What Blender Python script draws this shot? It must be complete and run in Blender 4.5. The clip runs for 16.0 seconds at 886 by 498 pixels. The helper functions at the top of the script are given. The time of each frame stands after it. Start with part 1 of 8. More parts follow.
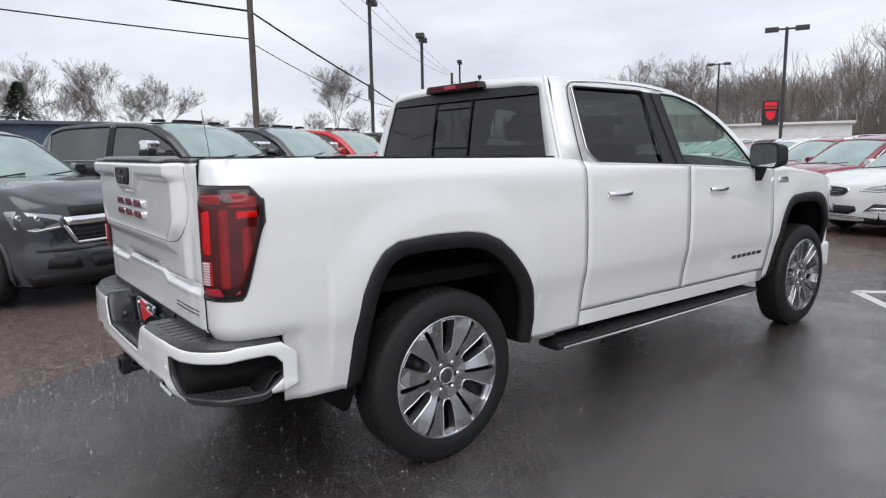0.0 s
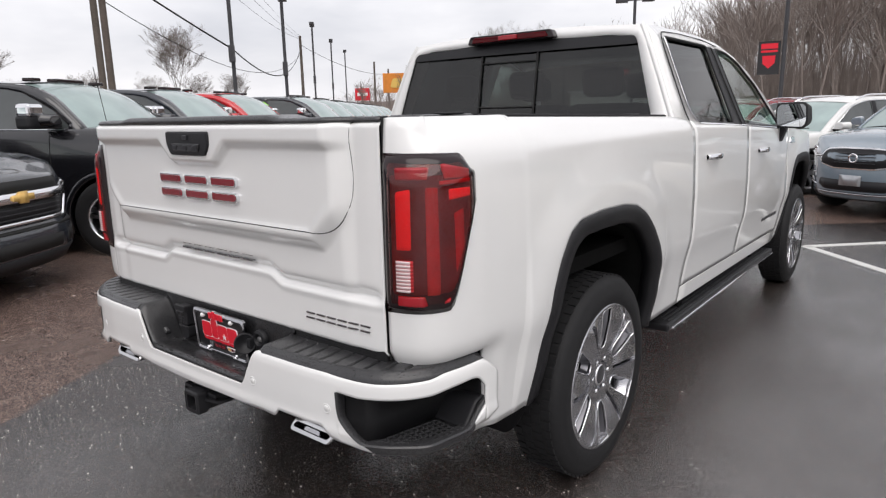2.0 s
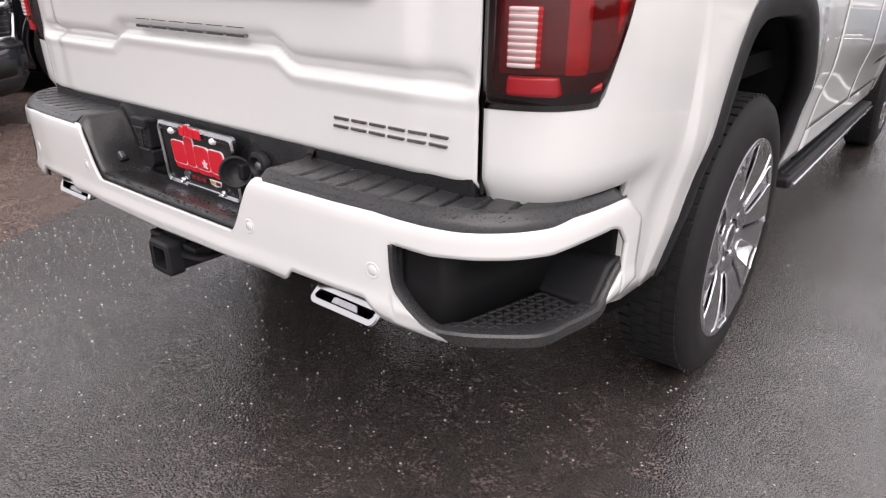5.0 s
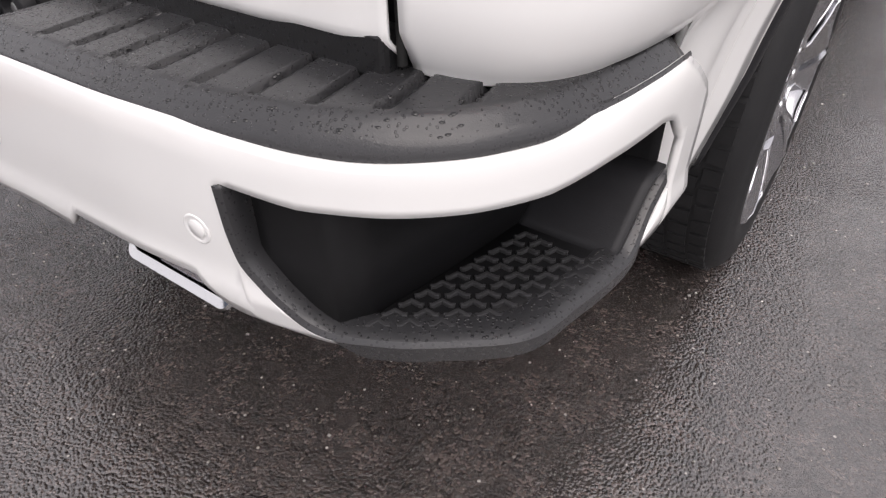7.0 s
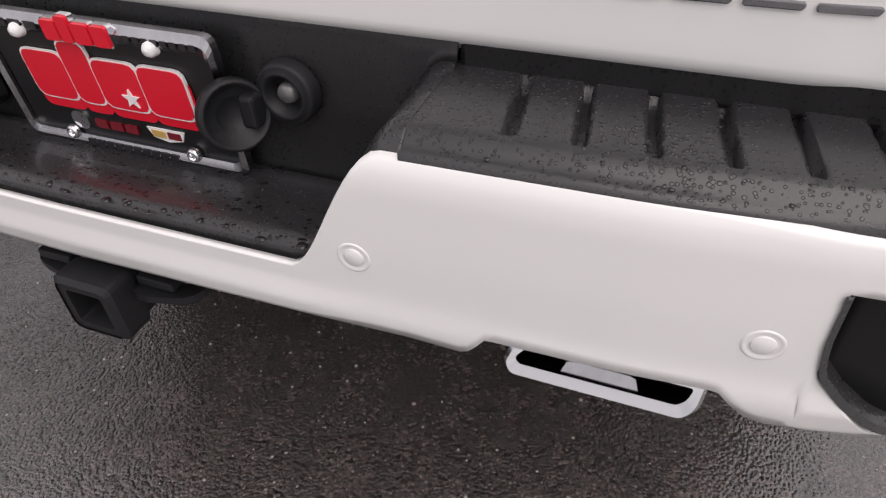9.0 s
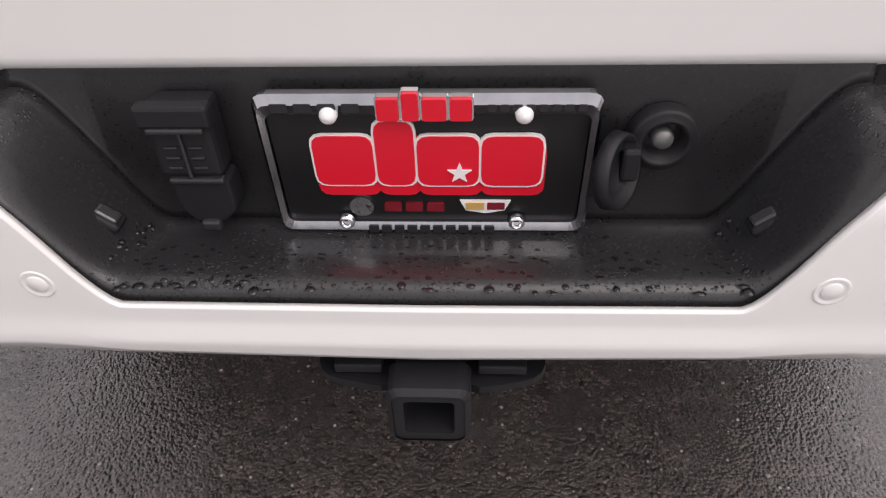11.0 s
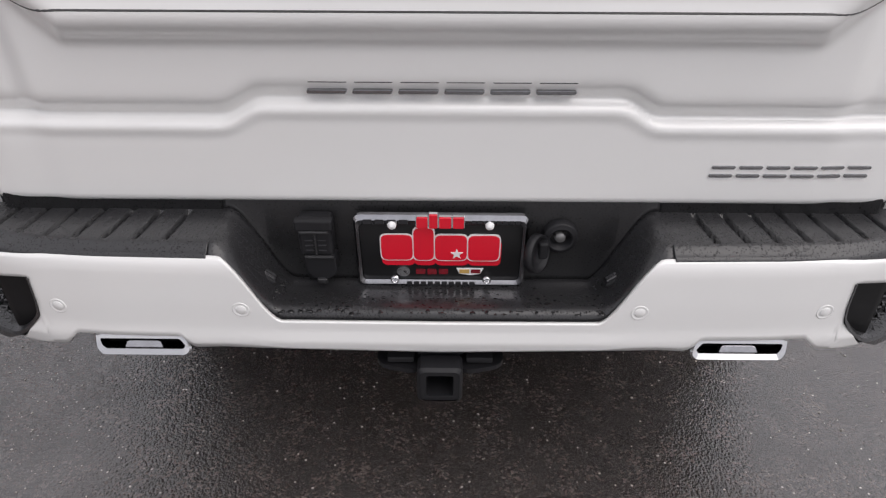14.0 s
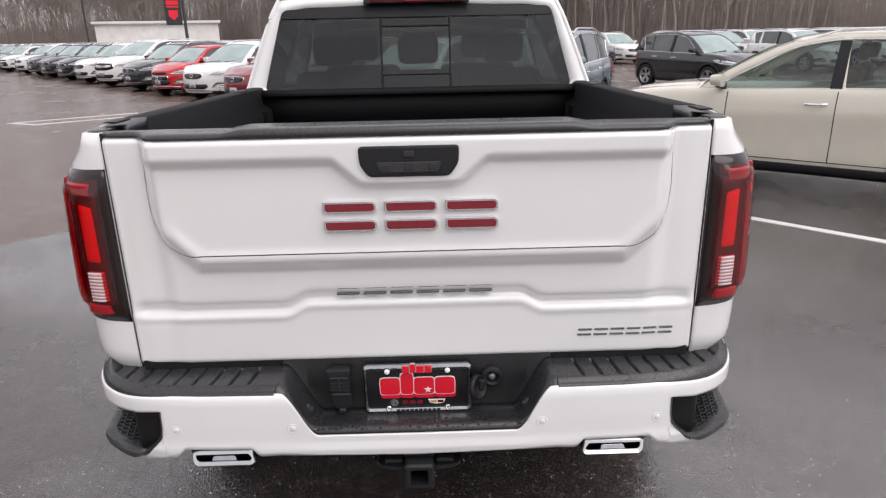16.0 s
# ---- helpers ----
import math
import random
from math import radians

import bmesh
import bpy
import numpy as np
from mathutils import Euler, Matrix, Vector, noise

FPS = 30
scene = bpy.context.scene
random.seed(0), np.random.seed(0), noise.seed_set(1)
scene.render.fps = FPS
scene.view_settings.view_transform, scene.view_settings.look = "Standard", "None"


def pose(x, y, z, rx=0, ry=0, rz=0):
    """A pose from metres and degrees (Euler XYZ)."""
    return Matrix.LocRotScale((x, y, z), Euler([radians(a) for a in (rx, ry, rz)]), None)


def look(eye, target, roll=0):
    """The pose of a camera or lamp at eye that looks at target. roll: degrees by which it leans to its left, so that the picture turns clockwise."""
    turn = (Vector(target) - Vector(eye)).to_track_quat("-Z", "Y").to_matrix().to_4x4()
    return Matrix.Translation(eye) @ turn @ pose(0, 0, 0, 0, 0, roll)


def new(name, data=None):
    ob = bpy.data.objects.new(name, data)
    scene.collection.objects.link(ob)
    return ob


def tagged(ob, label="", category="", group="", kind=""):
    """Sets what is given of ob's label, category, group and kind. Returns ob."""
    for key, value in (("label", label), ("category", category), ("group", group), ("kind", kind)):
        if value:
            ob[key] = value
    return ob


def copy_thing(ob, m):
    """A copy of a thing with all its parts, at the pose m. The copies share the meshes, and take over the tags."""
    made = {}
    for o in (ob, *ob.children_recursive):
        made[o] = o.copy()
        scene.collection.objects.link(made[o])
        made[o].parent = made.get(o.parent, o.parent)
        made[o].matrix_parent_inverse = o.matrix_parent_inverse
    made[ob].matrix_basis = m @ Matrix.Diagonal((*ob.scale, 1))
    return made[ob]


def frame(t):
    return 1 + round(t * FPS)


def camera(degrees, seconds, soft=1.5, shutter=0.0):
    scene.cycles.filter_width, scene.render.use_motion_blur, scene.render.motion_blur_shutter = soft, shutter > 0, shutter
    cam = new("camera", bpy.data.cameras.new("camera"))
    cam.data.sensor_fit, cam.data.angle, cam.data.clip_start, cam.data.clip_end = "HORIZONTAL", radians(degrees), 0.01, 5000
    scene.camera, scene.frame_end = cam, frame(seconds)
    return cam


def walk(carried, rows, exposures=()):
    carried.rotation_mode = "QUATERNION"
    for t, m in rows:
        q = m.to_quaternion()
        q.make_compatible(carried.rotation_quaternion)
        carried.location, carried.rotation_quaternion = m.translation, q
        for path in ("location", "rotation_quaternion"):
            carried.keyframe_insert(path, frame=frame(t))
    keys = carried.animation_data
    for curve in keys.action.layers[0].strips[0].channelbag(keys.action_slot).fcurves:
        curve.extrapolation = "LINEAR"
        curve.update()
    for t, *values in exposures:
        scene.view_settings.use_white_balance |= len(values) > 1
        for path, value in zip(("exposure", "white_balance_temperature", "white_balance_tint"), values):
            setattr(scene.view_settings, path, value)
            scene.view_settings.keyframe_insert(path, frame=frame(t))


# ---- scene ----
cam = camera(68.9, 16.0, 1.25)
EXPOSURES = [(0.0, 0.14, 6100, 10), (1.5, 0.22, 6500, 12), (3.5, 0.28, 6550, 13), (4.5, 0.46, 6650, 15), (5.0, 0.64, 6700, 16), (7.5, 0.54, 6650, 16), (8.0, 0.36, 6650, 16), (8.5, 0.06, 6700, 16), (9.0, 0.20, 6750, 17), (10.0, 0.30, 6800, 18), (12.5, 0.52, 6800, 17), (13.0, 0.32, 6750, 16), (13.5, 0.38, 6550, 15), (14.0, 0.14, 6500, 14), (14.5, 0.25, 6400, 14), (15.0, 0.15, 6450, 14), (15.5, 0.28, 6500, 14), (16.0, 0.38, 6560, 15)]
PATH = [
    (0, (3.338, -0.633, 1.492), (1.778, 0.58, 1.186), -0.9),
    (0.5, (2.962, -0.789, 1.497), (1.486, 0.523, 1.175), -0.8),
    (1, (2.612, -0.988, 1.494), (1.234, 0.419, 1.149), -1.2),
    (1.5, (2.304, -1.104, 1.481), (1.021, 0.381, 1.095), -1.3),
    (2, (2.052, -1.133, 1.474), (0.828, 0.395, 1.063), -1.2),
    (2.5, (1.927, -1.191, 1.481), (0.743, 0.366, 1.067), -1.3),
    (3, (1.906, -1.201, 1.481), (0.748, 0.374, 1.056), -1.4),
    (3.5, (1.883, -1.194, 1.465), (0.74, 0.392, 1.042), -1.4),
    (4, (1.792, -1.147, 1.351), (0.649, 0.429, 0.894), -0.7),
    (4.5, (1.613, -0.94, 1.21), (0.447, 0.569, 0.608), 0.4),
    (5, (1.428, -0.727, 1.125), (0.29, 0.719, 0.342), 0.6),
    (5.2, (1.346, -0.646, 1.1), (0.241, 0.784, 0.242), 0.2),
    (7.3, (1.112, -0.237, 0.985), (0.227, 1.032, -0.282), -0.8),
    (7.5, (1.078, -0.244, 0.985), (0.215, 1.032, -0.291), -1.3),
    (8, (0.905, -0.299, 0.998), (0.15, 1.034, -0.289), -1.7),
    (8.5, (0.741, -0.358, 1.01), (0.105, 1.034, -0.277), -1.3),
    (9, (0.587, -0.376, 1.015), (0.019, 1.047, -0.27), -1.9),
    (9.5, (0.415, -0.383, 1.031), (-0.058, 1.058, -0.273), -2.9),
    (10, (0.262, -0.415, 1.042), (-0.071, 1.053, -0.274), -2.7),
    (10.2, (0.198, -0.432, 1.052), (-0.076, 1.052, -0.261), -2.7),
    (12.3, (-0.006, -0.404, 1.018), (0.028, 1.166, -0.22), -0.3),
    (12.5, (-0.004, -0.419, 1.029), (0.032, 1.153, -0.207), -0.4),
    (13, (-0.015, -0.538, 1.095), (0.017, 1.05, -0.119), -0.4),
    (13.5, (-0.013, -0.695, 1.243), (-0.005, 0.927, 0.074), 0.4),
    (14, (0.012, -0.902, 1.369), (-0.001, 0.77, 0.271), 0.2),
    (14.5, (-0.003, -1.061, 1.491), (0.008, 0.663, 0.477), -0.1),
    (15, (0.0, -1.229, 1.628), (0.017, 0.563, 0.74), -0.5),
    (15.5, (0.035, -1.445, 1.669), (0.045, 0.414, 0.93), -1.3),
    (16, (0.057, -1.591, 1.699), (0.087, 0.307, 1.069), -1.2),
]
walk(cam, [(t, look(eye, target, roll)) for t, eye, target, roll in PATH], exposures=EXPOSURES)

# ---- light and air ----
world = bpy.data.worlds.new("overcast")
scene.world = world
world.use_nodes = True
wn, wl = world.node_tree.nodes, world.node_tree.links
wn.clear()
w_out = wn.new("ShaderNodeOutputWorld")
w_bg = wn.new("ShaderNodeBackground")
w_sky = wn.new("ShaderNodeTexSky")
w_sky.sky_type, w_sky.sun_disc = "NISHITA", False
w_sky.sun_elevation, w_sky.sun_rotation = radians(57), radians(128)
w_sky.air_density, w_sky.dust_density = 1.0, 4.0
w_co = wn.new("ShaderNodeTexCoord")
w_map = wn.new("ShaderNodeMapping")
w_map.inputs["Scale"].default_value = (1.0, 1.0, 3.2)
w_noise = wn.new("ShaderNodeTexNoise")
w_noise.inputs["Scale"].default_value = 2.3
w_noise.inputs["Detail"].default_value = 5.0
w_noise.inputs["Roughness"].default_value = 0.55
w_ramp = wn.new("ShaderNodeValToRGB")
w_ramp.color_ramp.elements[0].position, w_ramp.color_ramp.elements[0].color = 0.30, (4.1, 4.2, 4.45, 1)
w_ramp.color_ramp.elements[1].position, w_ramp.color_ramp.elements[1].color = 0.62, (5.9, 5.9, 6.0, 1)
w_mix = wn.new("ShaderNodeMix")
w_mix.data_type = "RGBA"
w_mix.inputs["Factor"].default_value = 0.93
wl.new(w_co.outputs["Generated"], w_map.inputs["Vector"])
wl.new(w_map.outputs["Vector"], w_noise.inputs["Vector"])
wl.new(w_noise.outputs["Fac"], w_ramp.inputs["Fac"])
wl.new(w_sky.outputs["Color"], w_mix.inputs["A"])
wl.new(w_ramp.outputs["Color"], w_mix.inputs["B"])
wl.new(w_mix.outputs["Result"], w_bg.inputs["Color"])
w_bg.inputs["Strength"].default_value = 0.153
wl.new(w_bg.outputs["Background"], w_out.inputs["Surface"])

sun_data = bpy.data.lights.new("sun", "SUN")
sun_data.energy, sun_data.angle, sun_data.color = 1.45, radians(60), (1.0, 0.97, 0.93)
sun = new("sun", sun_data)
sun.matrix_world = look((10, -8, 19), (0, 0, 0))


# ---- materials ----
def setin(node, **kw):
    for k, v in kw.items():
        node.inputs[k.replace("_", " ")].default_value = v


def mat(name, color, rough=0.5, metal=0.0, coat=0.0, spec=0.5, grain=0.0, grain_scale=60.0, bump=0.0, bump_scale=200.0,
        rough_var=0.0, emit=0.0, trans=0.0, tint=None, big=1.5, objcol=False):
    m = bpy.data.materials.new(name)
    m.use_nodes = True
    nt = m.node_tree
    b = nt.nodes["Principled BSDF"]
    setin(b, Base_Color=(*color, 1), Roughness=rough, Metallic=metal, Coat_Weight=coat, Coat_Roughness=0.04, Specular_IOR_Level=spec)
    if trans:
        setin(b, Transmission_Weight=trans, IOR=1.45)
    if emit:
        setin(b, Emission_Color=(*color, 1), Emission_Strength=emit)
    co = nt.nodes.new("ShaderNodeTexCoord")
    if grain or objcol:
        n1 = nt.nodes.new("ShaderNodeTexNoise")
        setin(n1, Scale=grain_scale, Detail=6.0)
        n2 = nt.nodes.new("ShaderNodeTexNoise")
        setin(n2, Scale=big, Detail=4.0)
        nt.links.new(co.outputs["Object"], n1.inputs["Vector"])
        nt.links.new(co.outputs["Object"], n2.inputs["Vector"])
        add = nt.nodes.new("ShaderNodeMath")
        add.operation = "ADD"
        nt.links.new(n1.outputs["Fac"], add.inputs[0])
        nt.links.new(n2.outputs["Fac"], add.inputs[1])
        mr = nt.nodes.new("ShaderNodeMapRange")
        setin(mr, From_Min=0.6, From_Max=1.4, To_Min=1 - grain, To_Max=1 + grain)
        nt.links.new(add.outputs["Value"], mr.inputs["Value"])
        mx = nt.nodes.new("ShaderNodeMix")
        mx.data_type, mx.blend_type = "RGBA", "MULTIPLY"
        mx.inputs["Factor"].default_value = 1.0
        mx.inputs["A"].default_value = (*color, 1)
        if objcol:
            oi = nt.nodes.new("ShaderNodeObjectInfo")
            nt.links.new(oi.outputs["Color"], mx.inputs["A"])
        nt.links.new(mr.outputs["Result"], mx.inputs["B"])
        nt.links.new(mx.outputs["Result"], b.inputs["Base Color"])
        if rough_var:
            rr = nt.nodes.new("ShaderNodeMapRange")
            setin(rr, From_Min=0.3, From_Max=0.7, To_Min=max(0.02, rough - rough_var), To_Max=min(1.0, rough + rough_var))
            nt.links.new(n2.outputs["Fac"], rr.inputs["Value"])
            nt.links.new(rr.outputs["Result"], b.inputs["Roughness"])
    if bump:
        nb = nt.nodes.new("ShaderNodeTexNoise")
        setin(nb, Scale=bump_scale, Detail=3.0)
        nt.links.new(co.outputs["Object"], nb.inputs["Vector"])
        bp = nt.nodes.new("ShaderNodeBump")
        setin(bp, Strength=bump, Distance=0.004)
        nt.links.new(nb.outputs["Fac"], bp.inputs["Height"])
        nt.links.new(bp.outputs["Normal"], b.inputs["Normal"])
    return m


def drops(m, scale, size, strength):
    """Rain beads: small round swellings over a material, as relief and gloss."""
    nt = m.node_tree
    b = nt.nodes["Principled BSDF"]
    co = nt.nodes.new("ShaderNodeTexCoord")
    no = nt.nodes.new("ShaderNodeTexNoise")
    setin(no, Scale=7.0, Detail=2.0)
    vo = nt.nodes.new("ShaderNodeTexVoronoi")
    setin(vo, Scale=scale, Randomness=1.0)
    nt.links.new(co.outputs["Object"], vo.inputs["Vector"])
    nt.links.new(co.outputs["Object"], no.inputs["Vector"])
    sz = nt.nodes.new("ShaderNodeMapRange")
    setin(sz, From_Min=0.3, From_Max=0.7, To_Min=size * 0.4, To_Max=size)
    nt.links.new(no.outputs["Fac"], sz.inputs["Value"])
    d = nt.nodes.new("ShaderNodeMath")
    d.operation = "DIVIDE"
    nt.links.new(vo.outputs["Distance"], d.inputs[0])
    nt.links.new(sz.outputs["Result"], d.inputs[1])
    hm = nt.nodes.new("ShaderNodeMapRange")
    hm.interpolation_type = "SMOOTHSTEP"
    setin(hm, From_Min=0.55, From_Max=1.0, To_Min=1.0, To_Max=0.0)
    nt.links.new(d.outputs["Value"], hm.inputs["Value"])
    geo, sx3, up, lie = (nt.nodes.new(k) for k in ("ShaderNodeNewGeometry", "ShaderNodeSeparateXYZ", "ShaderNodeMapRange", "ShaderNodeMath"))
    nt.links.new(geo.outputs["Normal"], sx3.inputs[0])
    setin(up, From_Min=0.6, From_Max=0.9)
    nt.links.new(sx3.outputs["Z"], up.inputs["Value"])
    lie.operation = "MULTIPLY"
    nt.links.new(hm.outputs["Result"], lie.inputs[0])
    nt.links.new(up.outputs["Result"], lie.inputs[1])
    bp = nt.nodes.new("ShaderNodeBump")
    setin(bp, Strength=strength, Distance=0.005)
    nt.links.new(lie.outputs["Value"], bp.inputs["Height"])
    old = b.inputs["Normal"].links
    if old:
        nt.links.new(old[0].from_socket, bp.inputs["Normal"])
    nt.links.new(bp.outputs["Normal"], b.inputs["Normal"])
    rr = nt.nodes.new("ShaderNodeMix")
    rr.data_type = "FLOAT"
    rr.inputs["A"].default_value = b.inputs["Roughness"].default_value
    rr.inputs["B"].default_value = 0.06
    nt.links.new(hm.outputs["Result"], rr.inputs["Factor"])
    if not b.inputs["Roughness"].links:
        nt.links.new(rr.outputs["Result"], b.inputs["Roughness"])
    return m


M_WHITE = mat("white_paint", (0.80, 0.80, 0.79), 0.28, coat=1.0, grain=0.012, grain_scale=8.0)
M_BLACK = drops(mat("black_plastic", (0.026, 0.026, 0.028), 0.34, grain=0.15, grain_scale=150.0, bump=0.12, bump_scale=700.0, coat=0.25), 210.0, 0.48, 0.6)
M_TRIM = mat("black_trim", (0.014, 0.014, 0.016), 0.50, spec=0.32, grain=0.15, grain_scale=90.0, bump=0.1, bump_scale=600.0)
M_LINER = mat("bed_liner", (0.007, 0.007, 0.008), 0.6, spec=0.16, grain=0.2, grain_scale=120.0, bump=0.35, bump_scale=350.0)
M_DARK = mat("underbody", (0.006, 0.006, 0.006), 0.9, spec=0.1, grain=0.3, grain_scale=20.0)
# the pads' black plastic again, darkened for the shade inside the well
M_WELL = drops(mat("well_shade_plastic", (0.012, 0.012, 0.013), 0.42, spec=0.32, grain=0.15, grain_scale=150.0, bump=0.12, bump_scale=700.0, coat=0.2), 170.0, 0.48, 0.7)
# step plastic with the shade of the corner pocket in its colour
M_POCKET = mat("pocket_shade_plastic", (0.008, 0.008, 0.009), 0.55, spec=0.28, grain=0.15, grain_scale=90.0)
M_MUD = mat("splash_plastic", (0.007, 0.007, 0.008), 0.7, spec=0.2, grain=0.2, grain_scale=40.0)
# same step plastic, paler for the light on the lugs' tops
M_LUG = mat("lit_lug_plastic", (0.036, 0.036, 0.038), 0.30, grain=0.1, grain_scale=90.0)
M_SEAM = mat("shut_line", (0.006, 0.006, 0.006), 0.7)
# grey of white paint in shade, for the inner gate's shut line
M_GAP = mat("gap_shade", (0.045, 0.045, 0.045), 0.5)
M_CHROME = mat("chrome", (0.82, 0.82, 0.84), 0.07, metal=1.0)
M_FRAME = mat("dulled_chrome", (0.42, 0.42, 0.44), 0.16, metal=1.0, grain=0.2, grain_scale=40.0)
M_ALLOY = mat("polished_alloy", (0.46, 0.46, 0.48), 0.22, metal=1.0, grain=0.06, grain_scale=30.0)
M_ALLOY_P = mat("pocket_alloy", (0.20, 0.20, 0.215), 0.32, metal=1.0)
# near-black metal: the shade behind the spokes is put into its colour
M_ALLOY_D = mat("shade_dark_alloy", (0.022, 0.022, 0.024), 0.40, metal=0.4)
M_RUBBER = mat("tyre_rubber", (0.013, 0.013, 0.014), 0.66, spec=0.3, grain=0.2, grain_scale=40.0, bump=0.15, bump_scale=250.0)
def pane(name, tint, gloss=0.02):
    m = bpy.data.materials.new(name)
    m.use_nodes = True
    nt = m.node_tree
    out = nt.nodes["Material Output"]
    nt.nodes.remove(nt.nodes["Principled BSDF"])
    tr, gl, mx, fr = (nt.nodes.new(k) for k in ("ShaderNodeBsdfTransparent", "ShaderNodeBsdfGlossy", "ShaderNodeMixShader", "ShaderNodeLayerWeight"))
    tr.inputs["Color"].default_value = (*tint, 1)
    gl.inputs["Roughness"].default_value = gloss
    fr.inputs["Blend"].default_value = 0.5
    pw, sc = nt.nodes.new("ShaderNodeMath"), nt.nodes.new("ShaderNodeMath")
    pw.operation, sc.operation = "POWER", "MULTIPLY_ADD"
    pw.inputs[1].default_value = 5.0
    sc.inputs[1].default_value, sc.inputs[2].default_value = 0.90, 0.06
    nt.links.new(fr.outputs["Facing"], pw.inputs[0])
    nt.links.new(pw.outputs["Value"], sc.inputs[0])
    nt.links.new(sc.outputs["Value"], mx.inputs["Fac"])
    nt.links.new(tr.outputs["BSDF"], mx.inputs[1])
    nt.links.new(gl.outputs["BSDF"], mx.inputs[2])
    nt.links.new(mx.outputs["Shader"], out.inputs["Surface"])
    return m


M_PANE = pane("privacy_glass", (0.085, 0.09, 0.09))
M_PANE_C = pane("slider_glass", (0.16, 0.18, 0.175))
M_PANE_F = pane("green_glass", (0.68, 0.80, 0.74))
M_RED = mat("red_enamel", (0.20, 0.005, 0.014), 0.2, coat=1.0)
M_LAMP_RED = mat("lamp_red", (0.34, 0.004, 0.012), 0.10, coat=0.2, grain=0.25, grain_scale=5.0, big=9.0)
M_LAMP_DARK = mat("lamp_dark_red", (0.085, 0.002, 0.005), 0.08, spec=0.22, grain=0.35, grain_scale=9.0, big=14.0)
M_LAMP_GLOW = mat("lamp_bright_red", (0.82, 0.010, 0.025), 0.15, coat=0.2, grain=0.1, grain_scale=120.0)
M_LAMP_CLEAR = mat("lamp_clear", (0.42, 0.20, 0.20), 0.1, coat=1.0)
M_LAMP_MID = mat("lamp_mid_red", (0.30, 0.003, 0.008), 0.12, coat=0.2, grain=0.25, grain_scale=30.0, big=12.0)
M_LENS = pane("red_lens_glass", (0.92, 0.12, 0.14), 0.03)
M_LAMP_RIB = mat("lamp_rib", (0.62, 0.48, 0.48), 0.1, coat=1.0)
M_SMOKE = mat("smoked_lens", (0.012, 0.004, 0.005), 0.12, spec=0.4, coat=0.2)
M_PLATE = mat("plate_black", (0.008, 0.008, 0.009), 0.35)
M_PLATE_RED = mat("plate_red", (0.75, 0.01, 0.03), 0.35)
M_PLATE_WHITE = mat("plate_white", (0.85, 0.85, 0.85), 0.4)
M_HEADL = mat("small_lens", (0.045, 0.045, 0.048), 0.15, coat=1.0)
M_GOLD = mat("badge_gold", (0.75, 0.48, 0.15), 0.3, metal=0.3)
M_BADGE = mat("dark_chrome", (0.26, 0.26, 0.27), 0.14, metal=1.0)
M_GREYBAR = mat("dark_lettering", (0.05, 0.05, 0.055), 0.3, metal=0.6)


# ---- mesh tools ----
def link(name, me, parent=None, material=None, label="", smooth=True):
    ob = new(name, me)
    if material:
        me.materials.append(material)
    if smooth:
        for p in me.polygons:
            p.use_smooth = True
    if parent:
        ob.parent = parent
    if label:
        ob["label"] = label
    return ob


def part(name, bm, material, parent, label="", smooth=False):
    me = bpy.data.meshes.new(name)
    bm.to_mesh(me)
    bm.free()
    return link(name, me, parent, material, label, smooth)


def raw(name, verts, faces, material, parent, label="", smooth=True):
    me = bpy.data.meshes.new(name)
    me.from_pydata([tuple(map(float, v)) for v in verts], [], faces)
    me.validate()
    return link(name, me, parent, material, label, smooth)


def empty(name, x=0, y=0, z=0, rz=0):
    ob = new(name)
    ob.empty_display_size = 0.1
    ob.matrix_world = pose(x, y, z, 0, 0, rz)
    return ob


def sheet(cols, name, material, parent, label="", solid=0.0, offset=0.0, closed=False):
    """A smooth skin over columns of points; with solid, a wall of that thickness."""
    n, m = len(cols), len(cols[0])
    verts = [p for c in cols for p in c]
    faces = []
    for i in range(n if closed else n - 1):
        a, b = i * m, ((i + 1) % n) * m
        for j in range(m - 1):
            faces.append((a + j, b + j, b + j + 1, a + j + 1))
    ob = raw(name, verts, faces, material, parent, label)
    if solid:
        md = ob.modifiers.new("wall", "SOLIDIFY")
        md.thickness, md.offset = solid, offset
    return ob


def flip_x(cols):
    return [[(-x, y, z) for x, y, z in c] for c in reversed(cols)]


def box_bm(x0, x1, y0, y1, z0, z1, bev=0.0, seg=2, bm=None):
    bm = bm or bmesh.new()
    r = bmesh.ops.create_cube(bm, size=1.0)
    vs = r["verts"]
    for v in vs:
        v.co = Vector(((x0 + x1) / 2 + v.co.x * (x1 - x0), (y0 + y1) / 2 + v.co.y * (y1 - y0), (z0 + z1) / 2 + v.co.z * (z1 - z0)))
    if bev:
        es = list({e for v in vs for e in v.link_edges})
        bmesh.ops.bevel(bm, geom=es, offset=bev, segments=seg, profile=0.5, affect="EDGES")
    return bm


def box(name, x0, x1, y0, y1, z0, z1, material, parent, label="", bev=0.004, seg=2):
    return part(name, box_bm(x0, x1, y0, y1, z0, z1, bev, seg), material, parent, label, smooth=False)


